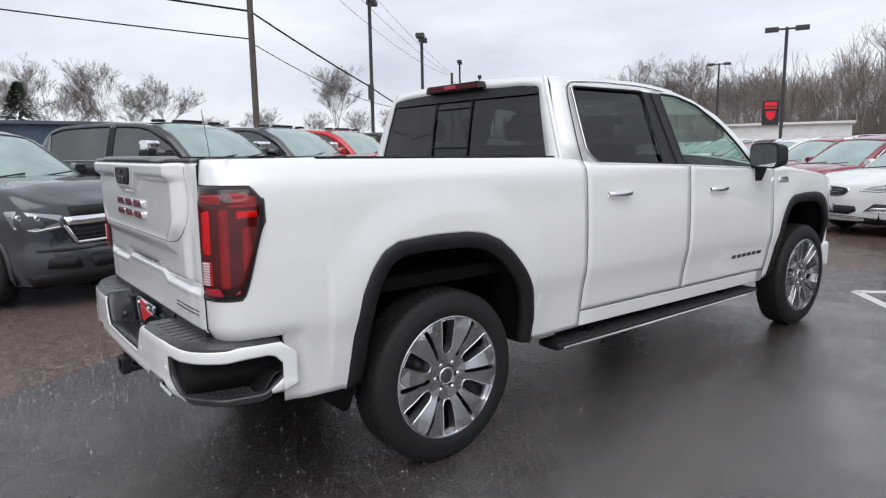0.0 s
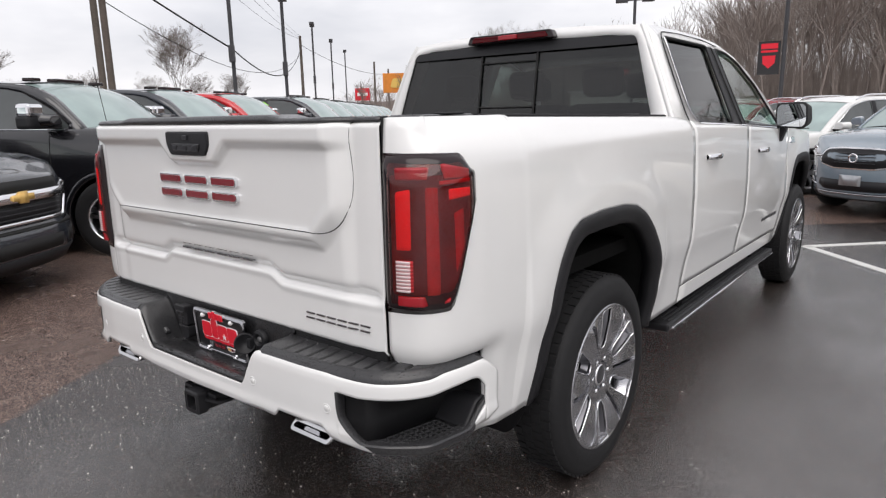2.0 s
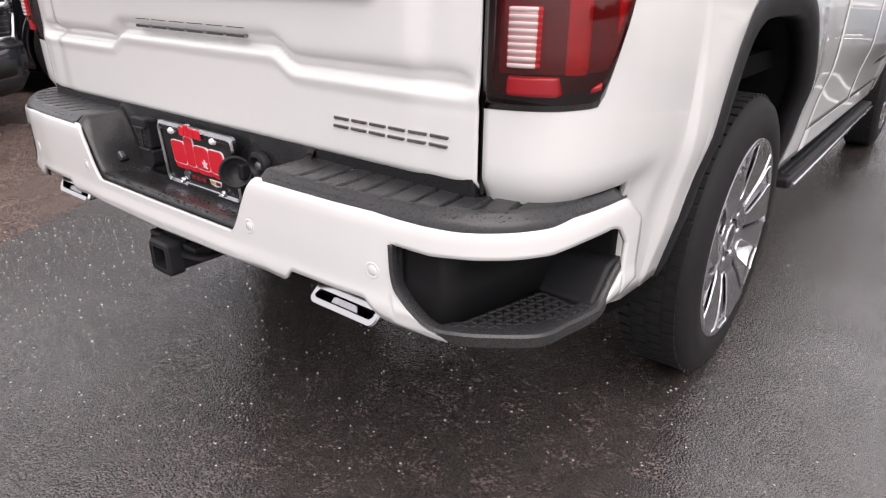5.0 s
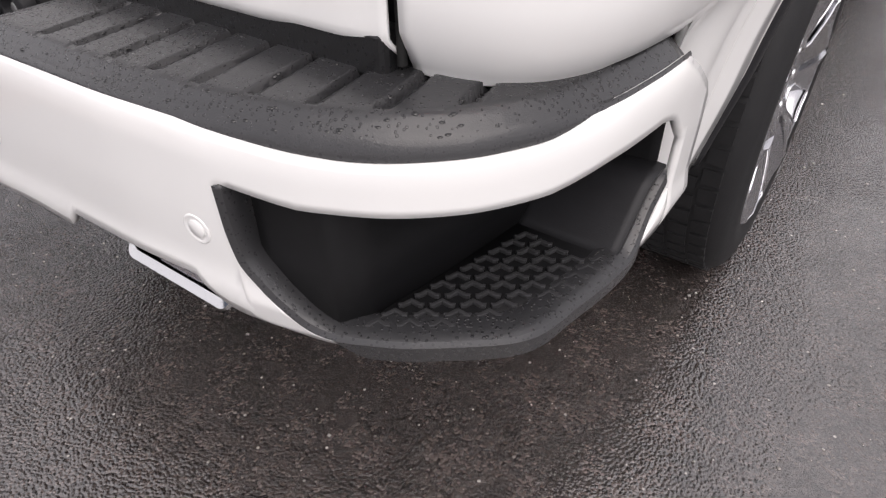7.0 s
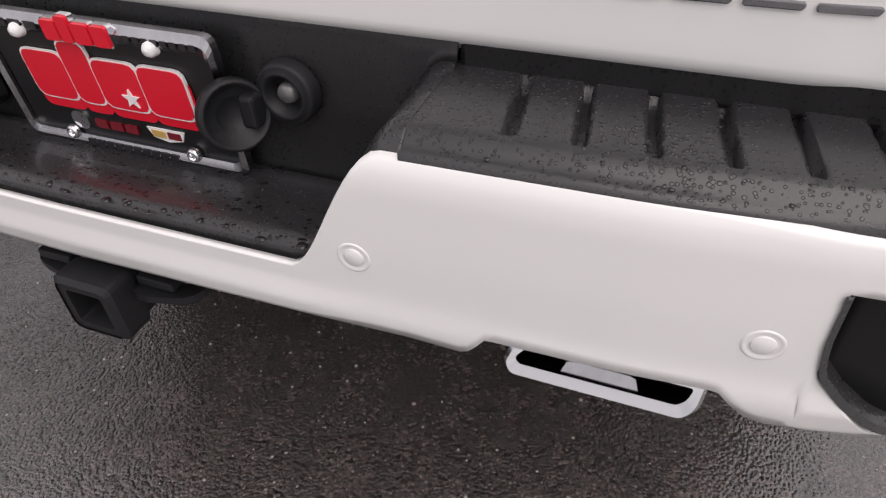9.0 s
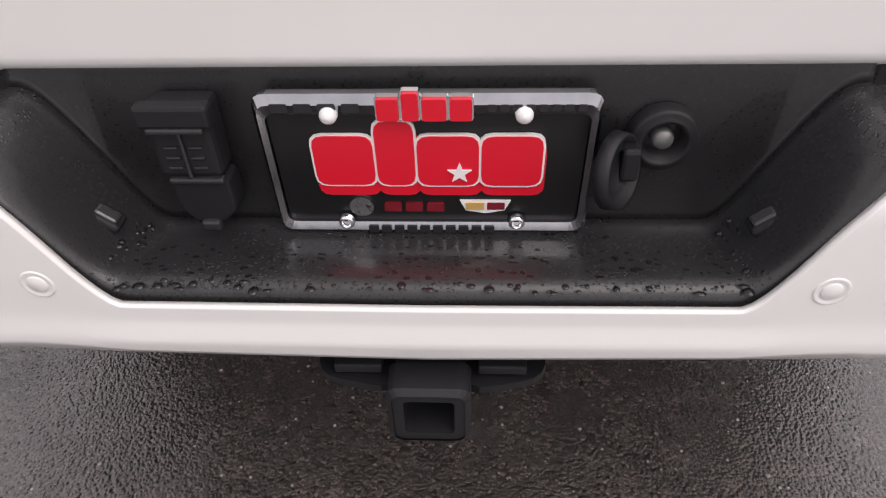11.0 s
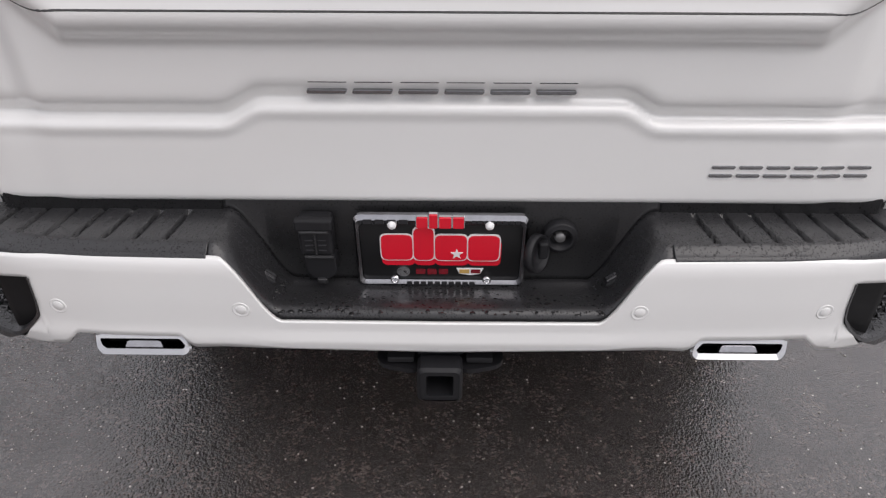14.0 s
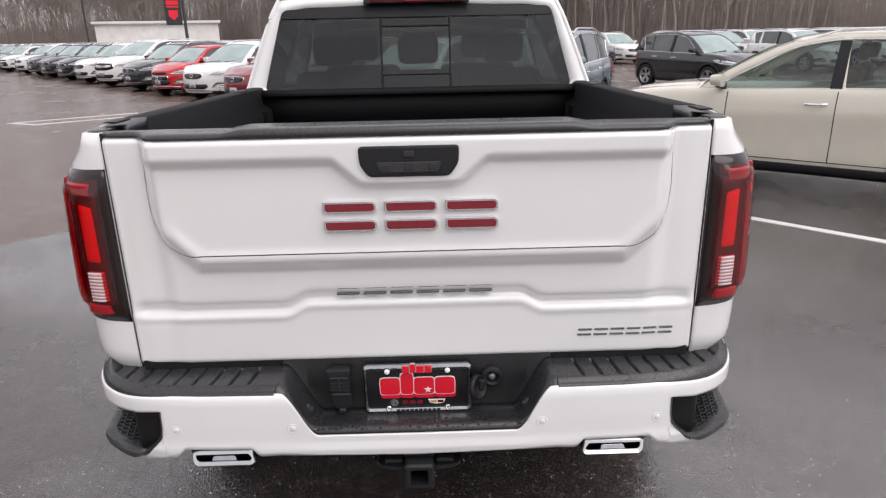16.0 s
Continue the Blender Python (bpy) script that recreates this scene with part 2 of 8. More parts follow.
def prism_bm(outline, depth, place, bev=0.0, bm=None):
    """An outline of (a, b) carried depth along c; place(a, b, c) gives the point."""
    bm = bm or bmesh.new()
    front = [bm.verts.new(place(a, b, 0.0)) for a, b in outline]
    back = [bm.verts.new(place(a, b, depth)) for a, b in outline]
    n = len(outline)
    f0 = bm.faces.new(front)
    bm.faces.new(list(reversed(back)))
    for i in range(n):
        bm.faces.new((front[i], back[i], back[(i + 1) % n], front[(i + 1) % n]))
    bmesh.ops.recalc_face_normals(bm, faces=bm.faces)
    if bev:
        es = [e for e in f0.edges]
        bmesh.ops.bevel(bm, geom=es, offset=bev, segments=2, profile=0.6, affect="EDGES")
    return bm


def tube(name, pts, radius, material, parent, label="", n=6, closed=False):
    pts = [Vector(p) for p in pts]
    cols, k = [], len(pts)
    for i, p in enumerate(pts):
        a = pts[(i - 1) % k] if closed or i else pts[i]
        b = pts[(i + 1) % k] if closed or i < k - 1 else pts[i]
        d = (b - a).normalized()
        u = d.cross(Vector((0, 0, 1)) if abs(d.z) < 0.9 else Vector((1, 0, 0))).normalized()
        w = d.cross(u)
        r = radius[i] if isinstance(radius, (list, tuple)) else radius
        cols.append([tuple(p + r * (math.cos(2 * math.pi * j / n) * u + math.sin(2 * math.pi * j / n) * w)) for j in range(n + 1)])
    return sheet(cols, name, material, parent, label, closed=closed)


def lathe(name, prof, material, parent, at=(0, 0, 0), n=48, label="", axis="x"):
    """Profile of (along, radius) turned round the x axis."""
    cols = []
    for i in range(n):
        a = 2 * math.pi * i / n
        if axis == "x":
            cols.append([(at[0] + s, at[1] + r * math.cos(a), at[2] + r * math.sin(a)) for s, r in prof])
        elif axis == "y":
            cols.append([(at[0] + r * math.cos(a), at[1] + s, at[2] + r * math.sin(a)) for s, r in prof])
        else:
            cols.append([(at[0] + r * math.cos(a), at[1] + r * math.sin(a), at[2] + s) for s, r in prof])
    return sheet(cols, name, material, parent, label, closed=True)


def lerp_table(t, xs, ys):
    return float(np.interp(t, xs, ys))


def smooth01(t):
    t = min(1.0, max(0.0, t))
    return t * t * (3 - 2 * t)


def dense(poly, step):
    out = []
    n = len(poly)
    for i in range(n):
        a, b = Vector(poly[i]), Vector(poly[(i + 1) % n])
        k = max(1, int((b - a).length / step))
        out += [tuple(a.lerp(b, j / k)) for j in range(k)]
    return out


def rounded(poly, r, seg=4):
    """A closed outline with its corners rounded by about r."""
    out = []
    n = len(poly)
    for i in range(n):
        p, a, b = Vector(poly[i]), Vector(poly[i - 1]), Vector(poly[(i + 1) % n])
        ra = min(r, (a - p).length * 0.45)
        rb = min(r, (b - p).length * 0.45)
        s, e = p + (a - p).normalized() * ra, p + (b - p).normalized() * rb
        for j in range(seg + 1):
            t = j / seg
            out.append(tuple(s * (1 - t) ** 2 + p * 2 * t * (1 - t) + e * t * t))
    return out


def holed(outer, holes, place, name, material, parent, label="", solid=0.0, smooth=True):
    """A plate with openings: closed outlines in (a, b), laid out by place(a, b)."""
    bm = bmesh.new()
    for poly in (outer, *holes):
        vs = [bm.verts.new((a, b, 0)) for a, b in poly]
        for i in range(len(vs)):
            bm.edges.new((vs[i], vs[(i + 1) % len(vs)]))
    bmesh.ops.triangle_fill(bm, use_beauty=True, use_dissolve=False, edges=bm.edges[:], normal=(0, 0, 1))
    for v in bm.verts:
        v.co = Vector(place(v.co.x, v.co.y))
    bmesh.ops.recalc_face_normals(bm, faces=bm.faces)
    ob = part(name, bm, material, parent, label, smooth)
    if solid:
        md = ob.modifiers.new("wall", "SOLIDIFY")
        md.thickness, md.offset = solid, 0.0
    return ob


def face_to(ob, way):
    """Turns a thin pane's faces towards a direction."""
    me = ob.data
    if sum((p.normal * p.area for p in me.polygons), Vector()).dot(Vector(way)) < 0:
        me.flip_normals()
    return ob


# ---- the white pickup ----
truck = tagged(empty("pickup_truck"), "white crew-cab pickup truck with black wheel-arch trim on wet asphalt", "pickup truck")

PZ = (0.40, 0.46, 0.52, 0.60, 0.68, 0.735, 0.785, 0.82, 0.90, 1.05, 1.20, 1.31, 1.37, 1.41, 1.44, 1.462)
PX = (0.948, 0.957, 0.965, 0.975, 0.986, 0.997, 1.010, 1.0155, 1.0185, 1.019, 1.013, 1.007, 1.001, 0.974, 0.953, 0.930)
SIDE_Z = np.linspace(0.40, 1.462, 120)
SIDE_X = np.convolve(np.pad(np.interp(SIDE_Z, PZ, PX), 2, mode="reflect", reflect_type="odd"), np.ones(5) / 5, mode="valid")


def flank(z):
    return lerp_table(z, SIDE_Z, SIDE_X)


ARCH_SWELL = ((1.198, 0.62), (4.942, 0.62))


def side_x(y, z):
    """Half width of the lower body, with the swellings over the wheels."""
    x = flank(z)
    for cy, r in ARCH_SWELL:
        d = math.hypot(y - cy, (z - 0.62) * 1.05)
        x += 0.014 * smooth01((0.78 - d) / 0.2) * smooth01((z - 0.45) / 0.2)
    if y > 5.0:
        x -= 0.16 * ((y - 5.0) / 0.75) ** 2.2
    return x


# rear corner of the bed in plan, from the tailgate gap outwards, then forwards
CORNER = [(0.823, 0.150), (0.86, 0.152), (0.905, 0.160), (0.945, 0.184), (0.972, 0.225), (0.990, 0.285), (1.002, 0.36), (1.010, 0.46), (1.016, 0.58)]


def chain(poly, step):
    out = []
    for a, b in zip(poly, poly[1:]):
        k = max(1, int(math.dist(a, b) / step))
        out += [tuple(a[i] + (b[i] - a[i]) * j / k for i in range(len(a))) for j in range(k)]
    return out + [poly[-1]]


def eased(poly, step, rounds=3):
    """A finer line through the points with its bends eased."""
    p = chain(poly, step)
    for _ in range(rounds):
        p = [p[0]] + [tuple((a[i] + 2 * b[i] + c[i]) / 4 for i in range(len(b))) for a, b, c in zip(p, p[1:], p[2:])] + [p[-1]]
    return p


def normal_of(poly, i):
    a, b = poly[max(0, i - 1)], poly[min(len(poly) - 1, i + 1)]
    d = Vector((b[0] - a[0], b[1] - a[1])).normalized()
    return d.y, -d.x


RAIL_Y, RAIL_Z = (0.15, 0.6, 2.03), (1.462, 1.455, 1.432)


def rail_z(y):
    return lerp_table(y, RAIL_Y, RAIL_Z)


ARCH_R = [(0.672, 0.470), (0.690, 0.700), (0.728, 0.885), (0.775, 0.985), (0.835, 1.060), (0.915, 1.098), (1.100, 1.110), (1.300, 1.106),
          (1.420, 1.088), (1.520, 1.045), (1.610, 0.975), (1.695, 0.880), (1.765, 0.760), (1.800, 0.600), (1.800, 0.45)]
ARCH_F = [(y + 3.744, z - 0.006) for y, z in ARCH_R]


def arch_line(arch, y):
    return lerp_table(y, [p[0] for p in arch], [p[1] for p in arch])


corner = eased(CORNER, 0.012)


def skin_side(rows, ys, low, high, place):
    cols = []
    for y in ys:
        a, b = low(y), high(y)
        cols.append([place(y, a + (b - a) * j / rows) for j in range(rows + 1)])
    return cols


def bed_cols():
    cols = []
    for i, (x, y) in enumerate(corner):
        nx, ny = normal_of(corner, i)
        a = 0.766 + 0.008 * smooth01((y - 0.18) / 0.1) 
        if y > 0.392:
            a = 0.478
        b = 1.462
        k = smooth01((x - 0.85) / 0.12)
        col = []
        for j in range(37):
            z = a + (0.7788 - a) * j / 11 if j < 11 else 0.7788 + (b - 0.7788) * (j - 11) / 25
            off = (flank(z) - 1.018) * (0.12 + 0.88 * k) - 0.020 * smooth01((0.810 - z) / 0.05) * smooth01((0.500 - y) / 0.075)
            col.append((x + nx * off, y + ny * off, z))
        col.append((x + nx * (off - 0.022), y + ny * (off - 0.022), 1.4645))
        cols.append(col)
    y0 = corner[-1][1]
    ys = list(np.linspace(y0 + 0.01, 0.672, 6)) + list(np.linspace(0.673, 0.735, 14)) + list(np.linspace(0.745, 1.72, 50)) + list(np.linspace(1.725, 1.80, 12)) + list(np.linspace(1.801, 2.188, 12))

    def low(y):
        if 0.672 <= y <= 1.80:
            return arch_line(ARCH_R, y)
        return 0.478 if y < 0.7 else 0.47

    for y in ys:
        a, b = low(y), rail_z(y) if y < 2.02 else min(rail_z(2.02), belt(y))
        cols.append([(side_x(y, z), y, z) for z in (a + (b - a) * j / 36 for j in range(37))] + [(side_x(y, b) - 0.022, y, b + 0.0025)])
    return cols


# cab: sills, doors and wings below the glass
def belt(y):
    return lerp_table(y, (2.04, 2.30, 3.2, 4.1, 4.6, 5.15, 5.55, 5.75), (1.43, 1.402, 1.366, 1.325, 1.30, 1.243, 1.17, 1.10))


def sill(y):
    return lerp_table(y, (2.04, 4.33), (0.475, 0.445))


bc = bed_cols()
sheet(bc, "bed_side", M_WHITE, truck, solid=0.008)
sheet(flip_x(bc), "bed_side", M_WHITE, truck, solid=0.008)


def lower_panel(name, y0, y1, low, high, parent, n=18, label="", cuts=None):
    ys = cuts or np.linspace(y0, y1, n)
    cols = skin_side(30, ys, low, high, lambda y, z: (side_x(y, z), y, z))
    a = sheet(cols, name, M_WHITE, parent, label, solid=0.008)
    b = sheet(flip_x(cols), name, M_WHITE, parent, label, solid=0.008)
    return a, b


door_low = lambda y: lerp_table(y, (2.19, 4.36), (0.565, 0.535))
lower_panel("rear_door", 2.196, 3.215, door_low, belt, truck, 22)
lower_panel("front_door", 3.223, 4.345, door_low, belt, truck, 24)
lower_panel("sill_panel", 2.196, 4.345, sill, lambda y: door_low(y) - 0.006, truck, 20)
fcuts = list(np.linspace(4.353, 4.416, 4)) + list(np.linspace(4.418, 4.48, 12)) + list(np.linspace(4.49, 5.46, 46)) + list(np.linspace(5.465, 5.543, 12)) + list(np.linspace(5.55, 5.75, 8))
lower_panel("front_wing", 4.353, 5.75, lambda y: arch_line(ARCH_F, y) if 4.416 <= y <= 5.543 else (0.46 if y < 4.5 else 0.46), belt, truck, cuts=fcuts)

# bonnet, nose and windscreen
hood = []
for y in np.linspace(4.12, 5.75, 24):
    zb, xb = belt(y), side_x(y, belt(y))
    hood.append([(xb * s, y, zb + 0.10 * (1 - abs(s) ** 3.0) * (1 - 0.25 * (y - 4.1))) for s in np.linspace(1, -1, 25)])
sheet(hood, "bonnet", M_WHITE, truck, solid=0.008)
nose = []
for s in np.linspace(-1, 1, 21):
    x = side_x(5.75, 0.9) * s
    nose.append([(x, 5.75 + 0.10 * (1 - s * s) * k, z) for z, k in ((0.42, 0.6), (0.55, 1.0), (0.8, 1.0), (1.0, 0.9), (1.10 + 0.06 * (1 - abs(s) ** 3), 0.1))])
sheet(nose, "front_fascia", M_WHITE, truck, solid=0.01)

# upper cab: leaning sides with the window openings
HOUSE_Z, HOUSE_X = (1.30, 1.36, 1.41, 1.46, 1.55, 1.80, 1.86, 1.895, 1.91), (1.006, 0.992, 0.970, 0.944, 0.905, 0.796, 0.764, 0.728, 0.69)


def house_x(y, z):
    x = lerp_table(z, HOUSE_Z, HOUSE_X)
    return x - 0.02 * smooth01((2.20 - y) / 0.14)


ROOF_RAIL = [(2.165, 1.885), (2.30, 1.896), (2.60, 1.903), (2.97, 1.896), (3.25, 1.868), (3.54, 1.795), (3.77, 1.700), (3.98, 1.545), (4.09, 1.415), (4.15, 1.335)]
side_outer = chain(ROOF_RAIL, 0.05) + chain([(4.15, 1.335), (3.2, 1.369), (2.30, 1.405), (2.06, 1.432)], 0.08)[1:] + chain([(2.06, 1.432), (2.095, 1.62), (2.135, 1.80), (2.165, 1.885)], 0.04)[1:-1]
WIN_R = [(2.318, 1.838), (2.292, 1.635), (2.278, 1.480), (2.300, 1.425), (2.350, 1.404), (2.95, 1.379), (2.992, 1.835)]
WIN_F = [(3.160, 1.828), (3.172, 1.372), (3.975, 1.338), (4.035, 1.350), (3.945, 1.475), (3.800, 1.622), (3.560, 1.762), (3.36, 1.815)]
win_r, win_f = rounded(WIN_R, 0.03), rounded(WIN_F, 0.03)
for sx in (1, -1):
    holed(side_outer, (dense(win_r, 0.05), dense(win_f, 0.05)), lambda a, b: (sx * house_x(a, b), a, b), "cab_side", M_WHITE, truck, solid=0.01)
    for nm, w in (("rear_side_window", win_r), ("front_side_window", win_f)):
        c = (sum(p[0] for p in w) / len(w), sum(p[1] for p in w) / len(w))
        big = [(c[0] + (a - c[0]) * 1.02, c[1] + (b - c[1]) * 1.02) for a, b in w]
        face_to(holed(dense(big, 0.05), (), lambda a, b: (sx * (house_x(a, b) - 0.009), a, b), nm, M_PANE if nm[0] == "r" else M_PANE_F, truck, "tinted side window", smooth=True), (sx, 0, 0))
        rim = [(sx * (house_x(a, b) + 0.004), a, b) for a, b in w]
        tube("window_seal", rim, 0.008, M_TRIM, truck, n=5, closed=True)
    # black middle pillar
    pil = [(2.985, 1.835), (2.952, 1.380), (3.178, 1.371), (3.168, 1.826)]
    holed(dense(pil, 0.05), (), lambda a, b: (sx * (house_x(a, b) + 0.008), a, b), "middle_pillar", M_TRIM, truck, "black pillar cover")
    waist = [(sx * (house_x(y, belt(y) - 0.004) + 0.006), y, belt(y) - 0.004) for y in np.linspace(2.33, 4.02, 20)]
    tube("waist_moulding", waist, 0.009, M_CHROME, truck, "bright waist moulding", n=6)
    ditch = [(sx * (house_x(y, z) + 0.002), y, z - 0.012) for y, z in chain(ROOF_RAIL[1:7], 0.06)]
    tube("roof_gutter", ditch, 0.004, M_SEAM, truck, n=5)

# roof and rear wall of the cab
roof = []
for y, z in chain(ROOF_RAIL[:6], 0.05):
    x0 = house_x(y, z)
    crown = 0.030 if y > 2.3 else 0.030 * smooth01((y - 2.10) / 0.2)
    roof.append([(x0 * s, y - (0.03 * (1 - s * s) if y < 2.25 else 0), z + crown * (1 - abs(s) ** 2.5)) for s in np.linspace(1, -1, 21)])
sheet(roof, "roof", M_WHITE, truck, solid=0.008)
screen = []
for y, z in chain(ROOF_RAIL[5:], 0.05):
    x0 = house_x(y, z) - 0.03
    screen.append([(x0 * s, y + 0.14 * (1 - s * s), z + 0.03 * (1 - s * s)) for s in np.linspace(1, -1, 13)])
face_to(sheet(screen, "windscreen", M_PANE_F, truck, "green-tinted windscreen"), (0, 1, 1))


def back_y(z):
    return lerp_table(z, (1.0, 1.40, 1.62, 1.80, 1.885, 1.93), (2.05, 2.055, 2.085, 2.115, 2.145, 2.16))


def back_w(z):
    return lerp_table(z, (1.0, 1.36, 1.43, 1.62, 1.80, 1.885, 1.93), (0.98, 0.965, 0.935, 0.862, 0.787, 0.743, 0.69))


back_outer = [(-back_w(z), z) for z in np.linspace(1.0, 1.885, 22)]
back_outer += [(x, 1.885 + 0.028 * (1 - (abs(x) / 0.743) ** 2.5)) for x in np.linspace(-0.69, 0.69, 15)]
back_outer += [(back_w(z), z) for z in np.linspace(1.885, 1.0, 22)]
GLASS_R = [(-0.838, 1.425), (0.838, 1.425), (0.725, 1.822), (0.60, 1.848), (0, 1.856), (-0.60, 1.848), (-0.725, 1.822)]
glass_r = rounded(GLASS_R, 0.03)
back_at = lambda a, b: (a, back_y(b) - 0.035 * (1 - (a / 0.95) ** 2), b)
holed(back_outer, (dense(glass_r, 0.06),), back_at, "cab_back", M_WHITE, truck, solid=0.008)
face_to(holed(dense([(a * 1.015, 1.64 + (b - 1.64) * 1.03) for a, b in glass_r], 0.05), (dense([(-0.195, 1.50), (0.175, 1.50), (0.175, 1.748), (-0.195, 1.748)], 0.05),), lambda a, b: (a, back_at(a, b)[1] + 0.006, b), "rear_window", M_PANE, truck, "tinted rear window with sliding pane"), (0, -1, 0))
face_to(holed(dense([(-0.194, 1.501), (0.174, 1.501), (0.174, 1.747), (-0.194, 1.747)], 0.05), (), lambda a, b: (a, back_at(a, b)[1] + 0.007, b), "sliding_pane", M_PANE_C, truck, "clear sliding pane"), (0, -1, 0))
band = rounded([(-0.735, 1.795), (0.735, 1.795), (0.712, 1.838), (0, 1.868), (-0.712, 1.838)], 0.02)
holed(dense(band, 0.06), (), lambda a, b: (a, back_at(a, b)[1] - 0.005, b), "rear_window_band", M_TRIM, truck)
for a in (-0.195, 0.175):
    tube("slider_rail", [(a, back_at(a, b)[1] - 0.001, b) for b in np.linspace(1.43, 1.79, 8)], 0.006, M_SEAM, truck, n=6)
for b in (1.500, 1.748):
    tube("slider_bar", [(a, back_at(a, b)[1] - 0.001, b) for a in np.linspace(-0.195, 0.175, 6)], 0.005, M_SEAM, truck, n=6)
for sx in (1, -1):
    tube("cab_corner", [(sx * (back_w(z) - 0.005), back_at(back_w(z), z)[1] + 0.006, z) for z in np.linspace(1.425, 1.888, 16)], 0.014, M_WHITE, truck, n=10)
for sx in (1, -1):
    tube("bed_gap", [(sx * (side_x(2.046, z) + 0.0006), 2.046 - 0.03 * smooth01((0.75 - z) / 0.25), z) for z in np.linspace(0.49, 1.425, 26)], 0.0035, M_SEAM, truck, n=5)
    loop = eased([(2.192, 1.395), (2.205, 1.52), (2.232, 1.70), (2.258, 1.835), (2.30, 1.866), (2.60, 1.878), (2.97, 1.872), (3.22, 1.846)], 0.03, 2)
    tube("door_gap", [(sx * (house_x(a, b) + 0.0055), a, b) for a, b in loop], 0.003, M_SEAM, truck, n=5)
    tube("window_trim", [(sx * (house_x(a, b) + 0.009), a, b) for a, b in eased([(2.303, 1.835), (2.277, 1.635), (2.262, 1.480), (2.285, 1.420), (2.350, 1.396)], 0.02, 2)], 0.0055, M_FRAME, truck, "bright window trim", n=5)
    tube("pillar_gap", [(sx * (house_x(3.085 - 0.02 * t, 1.375 + 0.455 * t) + 0.0135), 3.085 - 0.02 * t, 1.375 + 0.455 * t) for t in np.linspace(0, 1, 8)], 0.004, M_SEAM, truck, n=5)
# high brake lamp in its housing
hb = rounded([(-0.285, 1.858), (0.285, 1.858), (0.265, 1.905), (-0.265, 1.905)], 0.015)
part("brake_lamp_housing", prism_bm(hb, 0.05, lambda a, b, c: (a, 2.045 + 0.05 * (a / 0.3) ** 2 * 0.2 + c, b), 0.006), M_SMOKE, truck, "smoked high brake lamp")
hl = rounded([(-0.25, 1.866), (0.25, 1.866), (0.235, 1.895), (-0.235, 1.895)], 0.01)
part("brake_lamp_lens", prism_bm(hl, 0.03, lambda a, b, c: (a, 2.039 + 0.05 * (a / 0.3) ** 2 * 0.2 + c, b), 0.004), M_LAMP_DARK, truck)
box("cargo_lamp", -0.06, 0.06, 2.036, 2.05, 1.868, 1.893, M_LAMP_RED, truck)


# ---- cargo bed ----
bedcols = [[(x, y, z) for x, z in ((0.912, rail_z(y) - 0.002), (0.914, rail_z(y) + 0.008), (0.906, rail_z(y) + 0.012), (0.86, rail_z(y) + 0.012), (0.845, rail_z(y) + 0.006), (0.845, 1.36), (0.80, 1.33), (0.80, 1.12 if 0.55 < y < 1.85 else 0.98), (0.79, 1.118) if 0.55 < y < 1.85 else (0.77, 0.93))] for y in np.linspace(0.46, 2.03, 30)]
sheet(bedcols, "bed_wall", M_LINER, truck, solid=0.006)
sheet(flip_x(bedcols), "bed_wall", M_LINER, truck, solid=0.006)
ribs = []
for i in range(41):
    x = -0.565 + 1.13 * i / 40
    ribs.append([(x, y, 0.93 + (0.012 if i % 4 < 2 else 0.0)) for y in (0.15, 2.02)])
sheet(ribs, "bed_floor", M_LINER, truck, solid=0.01)
for sx in (1, -1):
    for y0, y1 in ((0.15, 0.58), (1.82, 2.02)):
        box("bed_floor_side", min(sx * 0.56, sx * 0.80), max(sx * 0.56, sx * 0.80), y0, y1, 0.926, 0.936, M_LINER, truck, bev=0.0)
    box("wheel_house_top", min(sx * 0.545, sx * 0.81), max(sx * 0.545, sx * 0.81), 0.57, 1.83, 1.112, 1.122, M_LINER, truck, bev=0.004)
    box("wheel_house_side", min(sx * 0.545, sx * 0.555), max(sx * 0.545, sx * 0.555), 0.57, 1.83, 0.926, 1.113, M_LINER, truck, bev=0.0)
front_wall = [[(x, 2.02 - d, z) for z, d in ((0.93, 0), (1.05, 0), (1.07, 0.02), (1.16, 0.02), (1.18, 0), (1.27, 0), (1.29, 0.02), (1.37, 0.02), (1.39, 0.0), (1.42, 0.0), (1.43, 0.03), (1.40, 0.05))] for x in np.linspace(-0.86, 0.86, 9)]
sheet(front_wall, "bed_front_wall", M_LINER, truck, solid=0.01)
for sx in (1, -1):
    for y in (0.38, 1.70):
        box("stake_pocket_cover", sx * 0.875 - 0.02, sx * 0.875 + 0.02, y - 0.05, y + 0.05, rail_z(y) + 0.014, rail_z(y) + 0.019, M_TRIM, truck)
    box("bed_tie_down", sx * 0.80 - 0.012, sx * 0.80 + 0.012, 1.80, 1.86, 1.28, 1.34, M_DARK, truck)


# ---- tailgate ----
tailgate = tagged(empty("tailgate"), "closed white multi-panel tailgate with sculpted steps")
tailgate.parent = truck


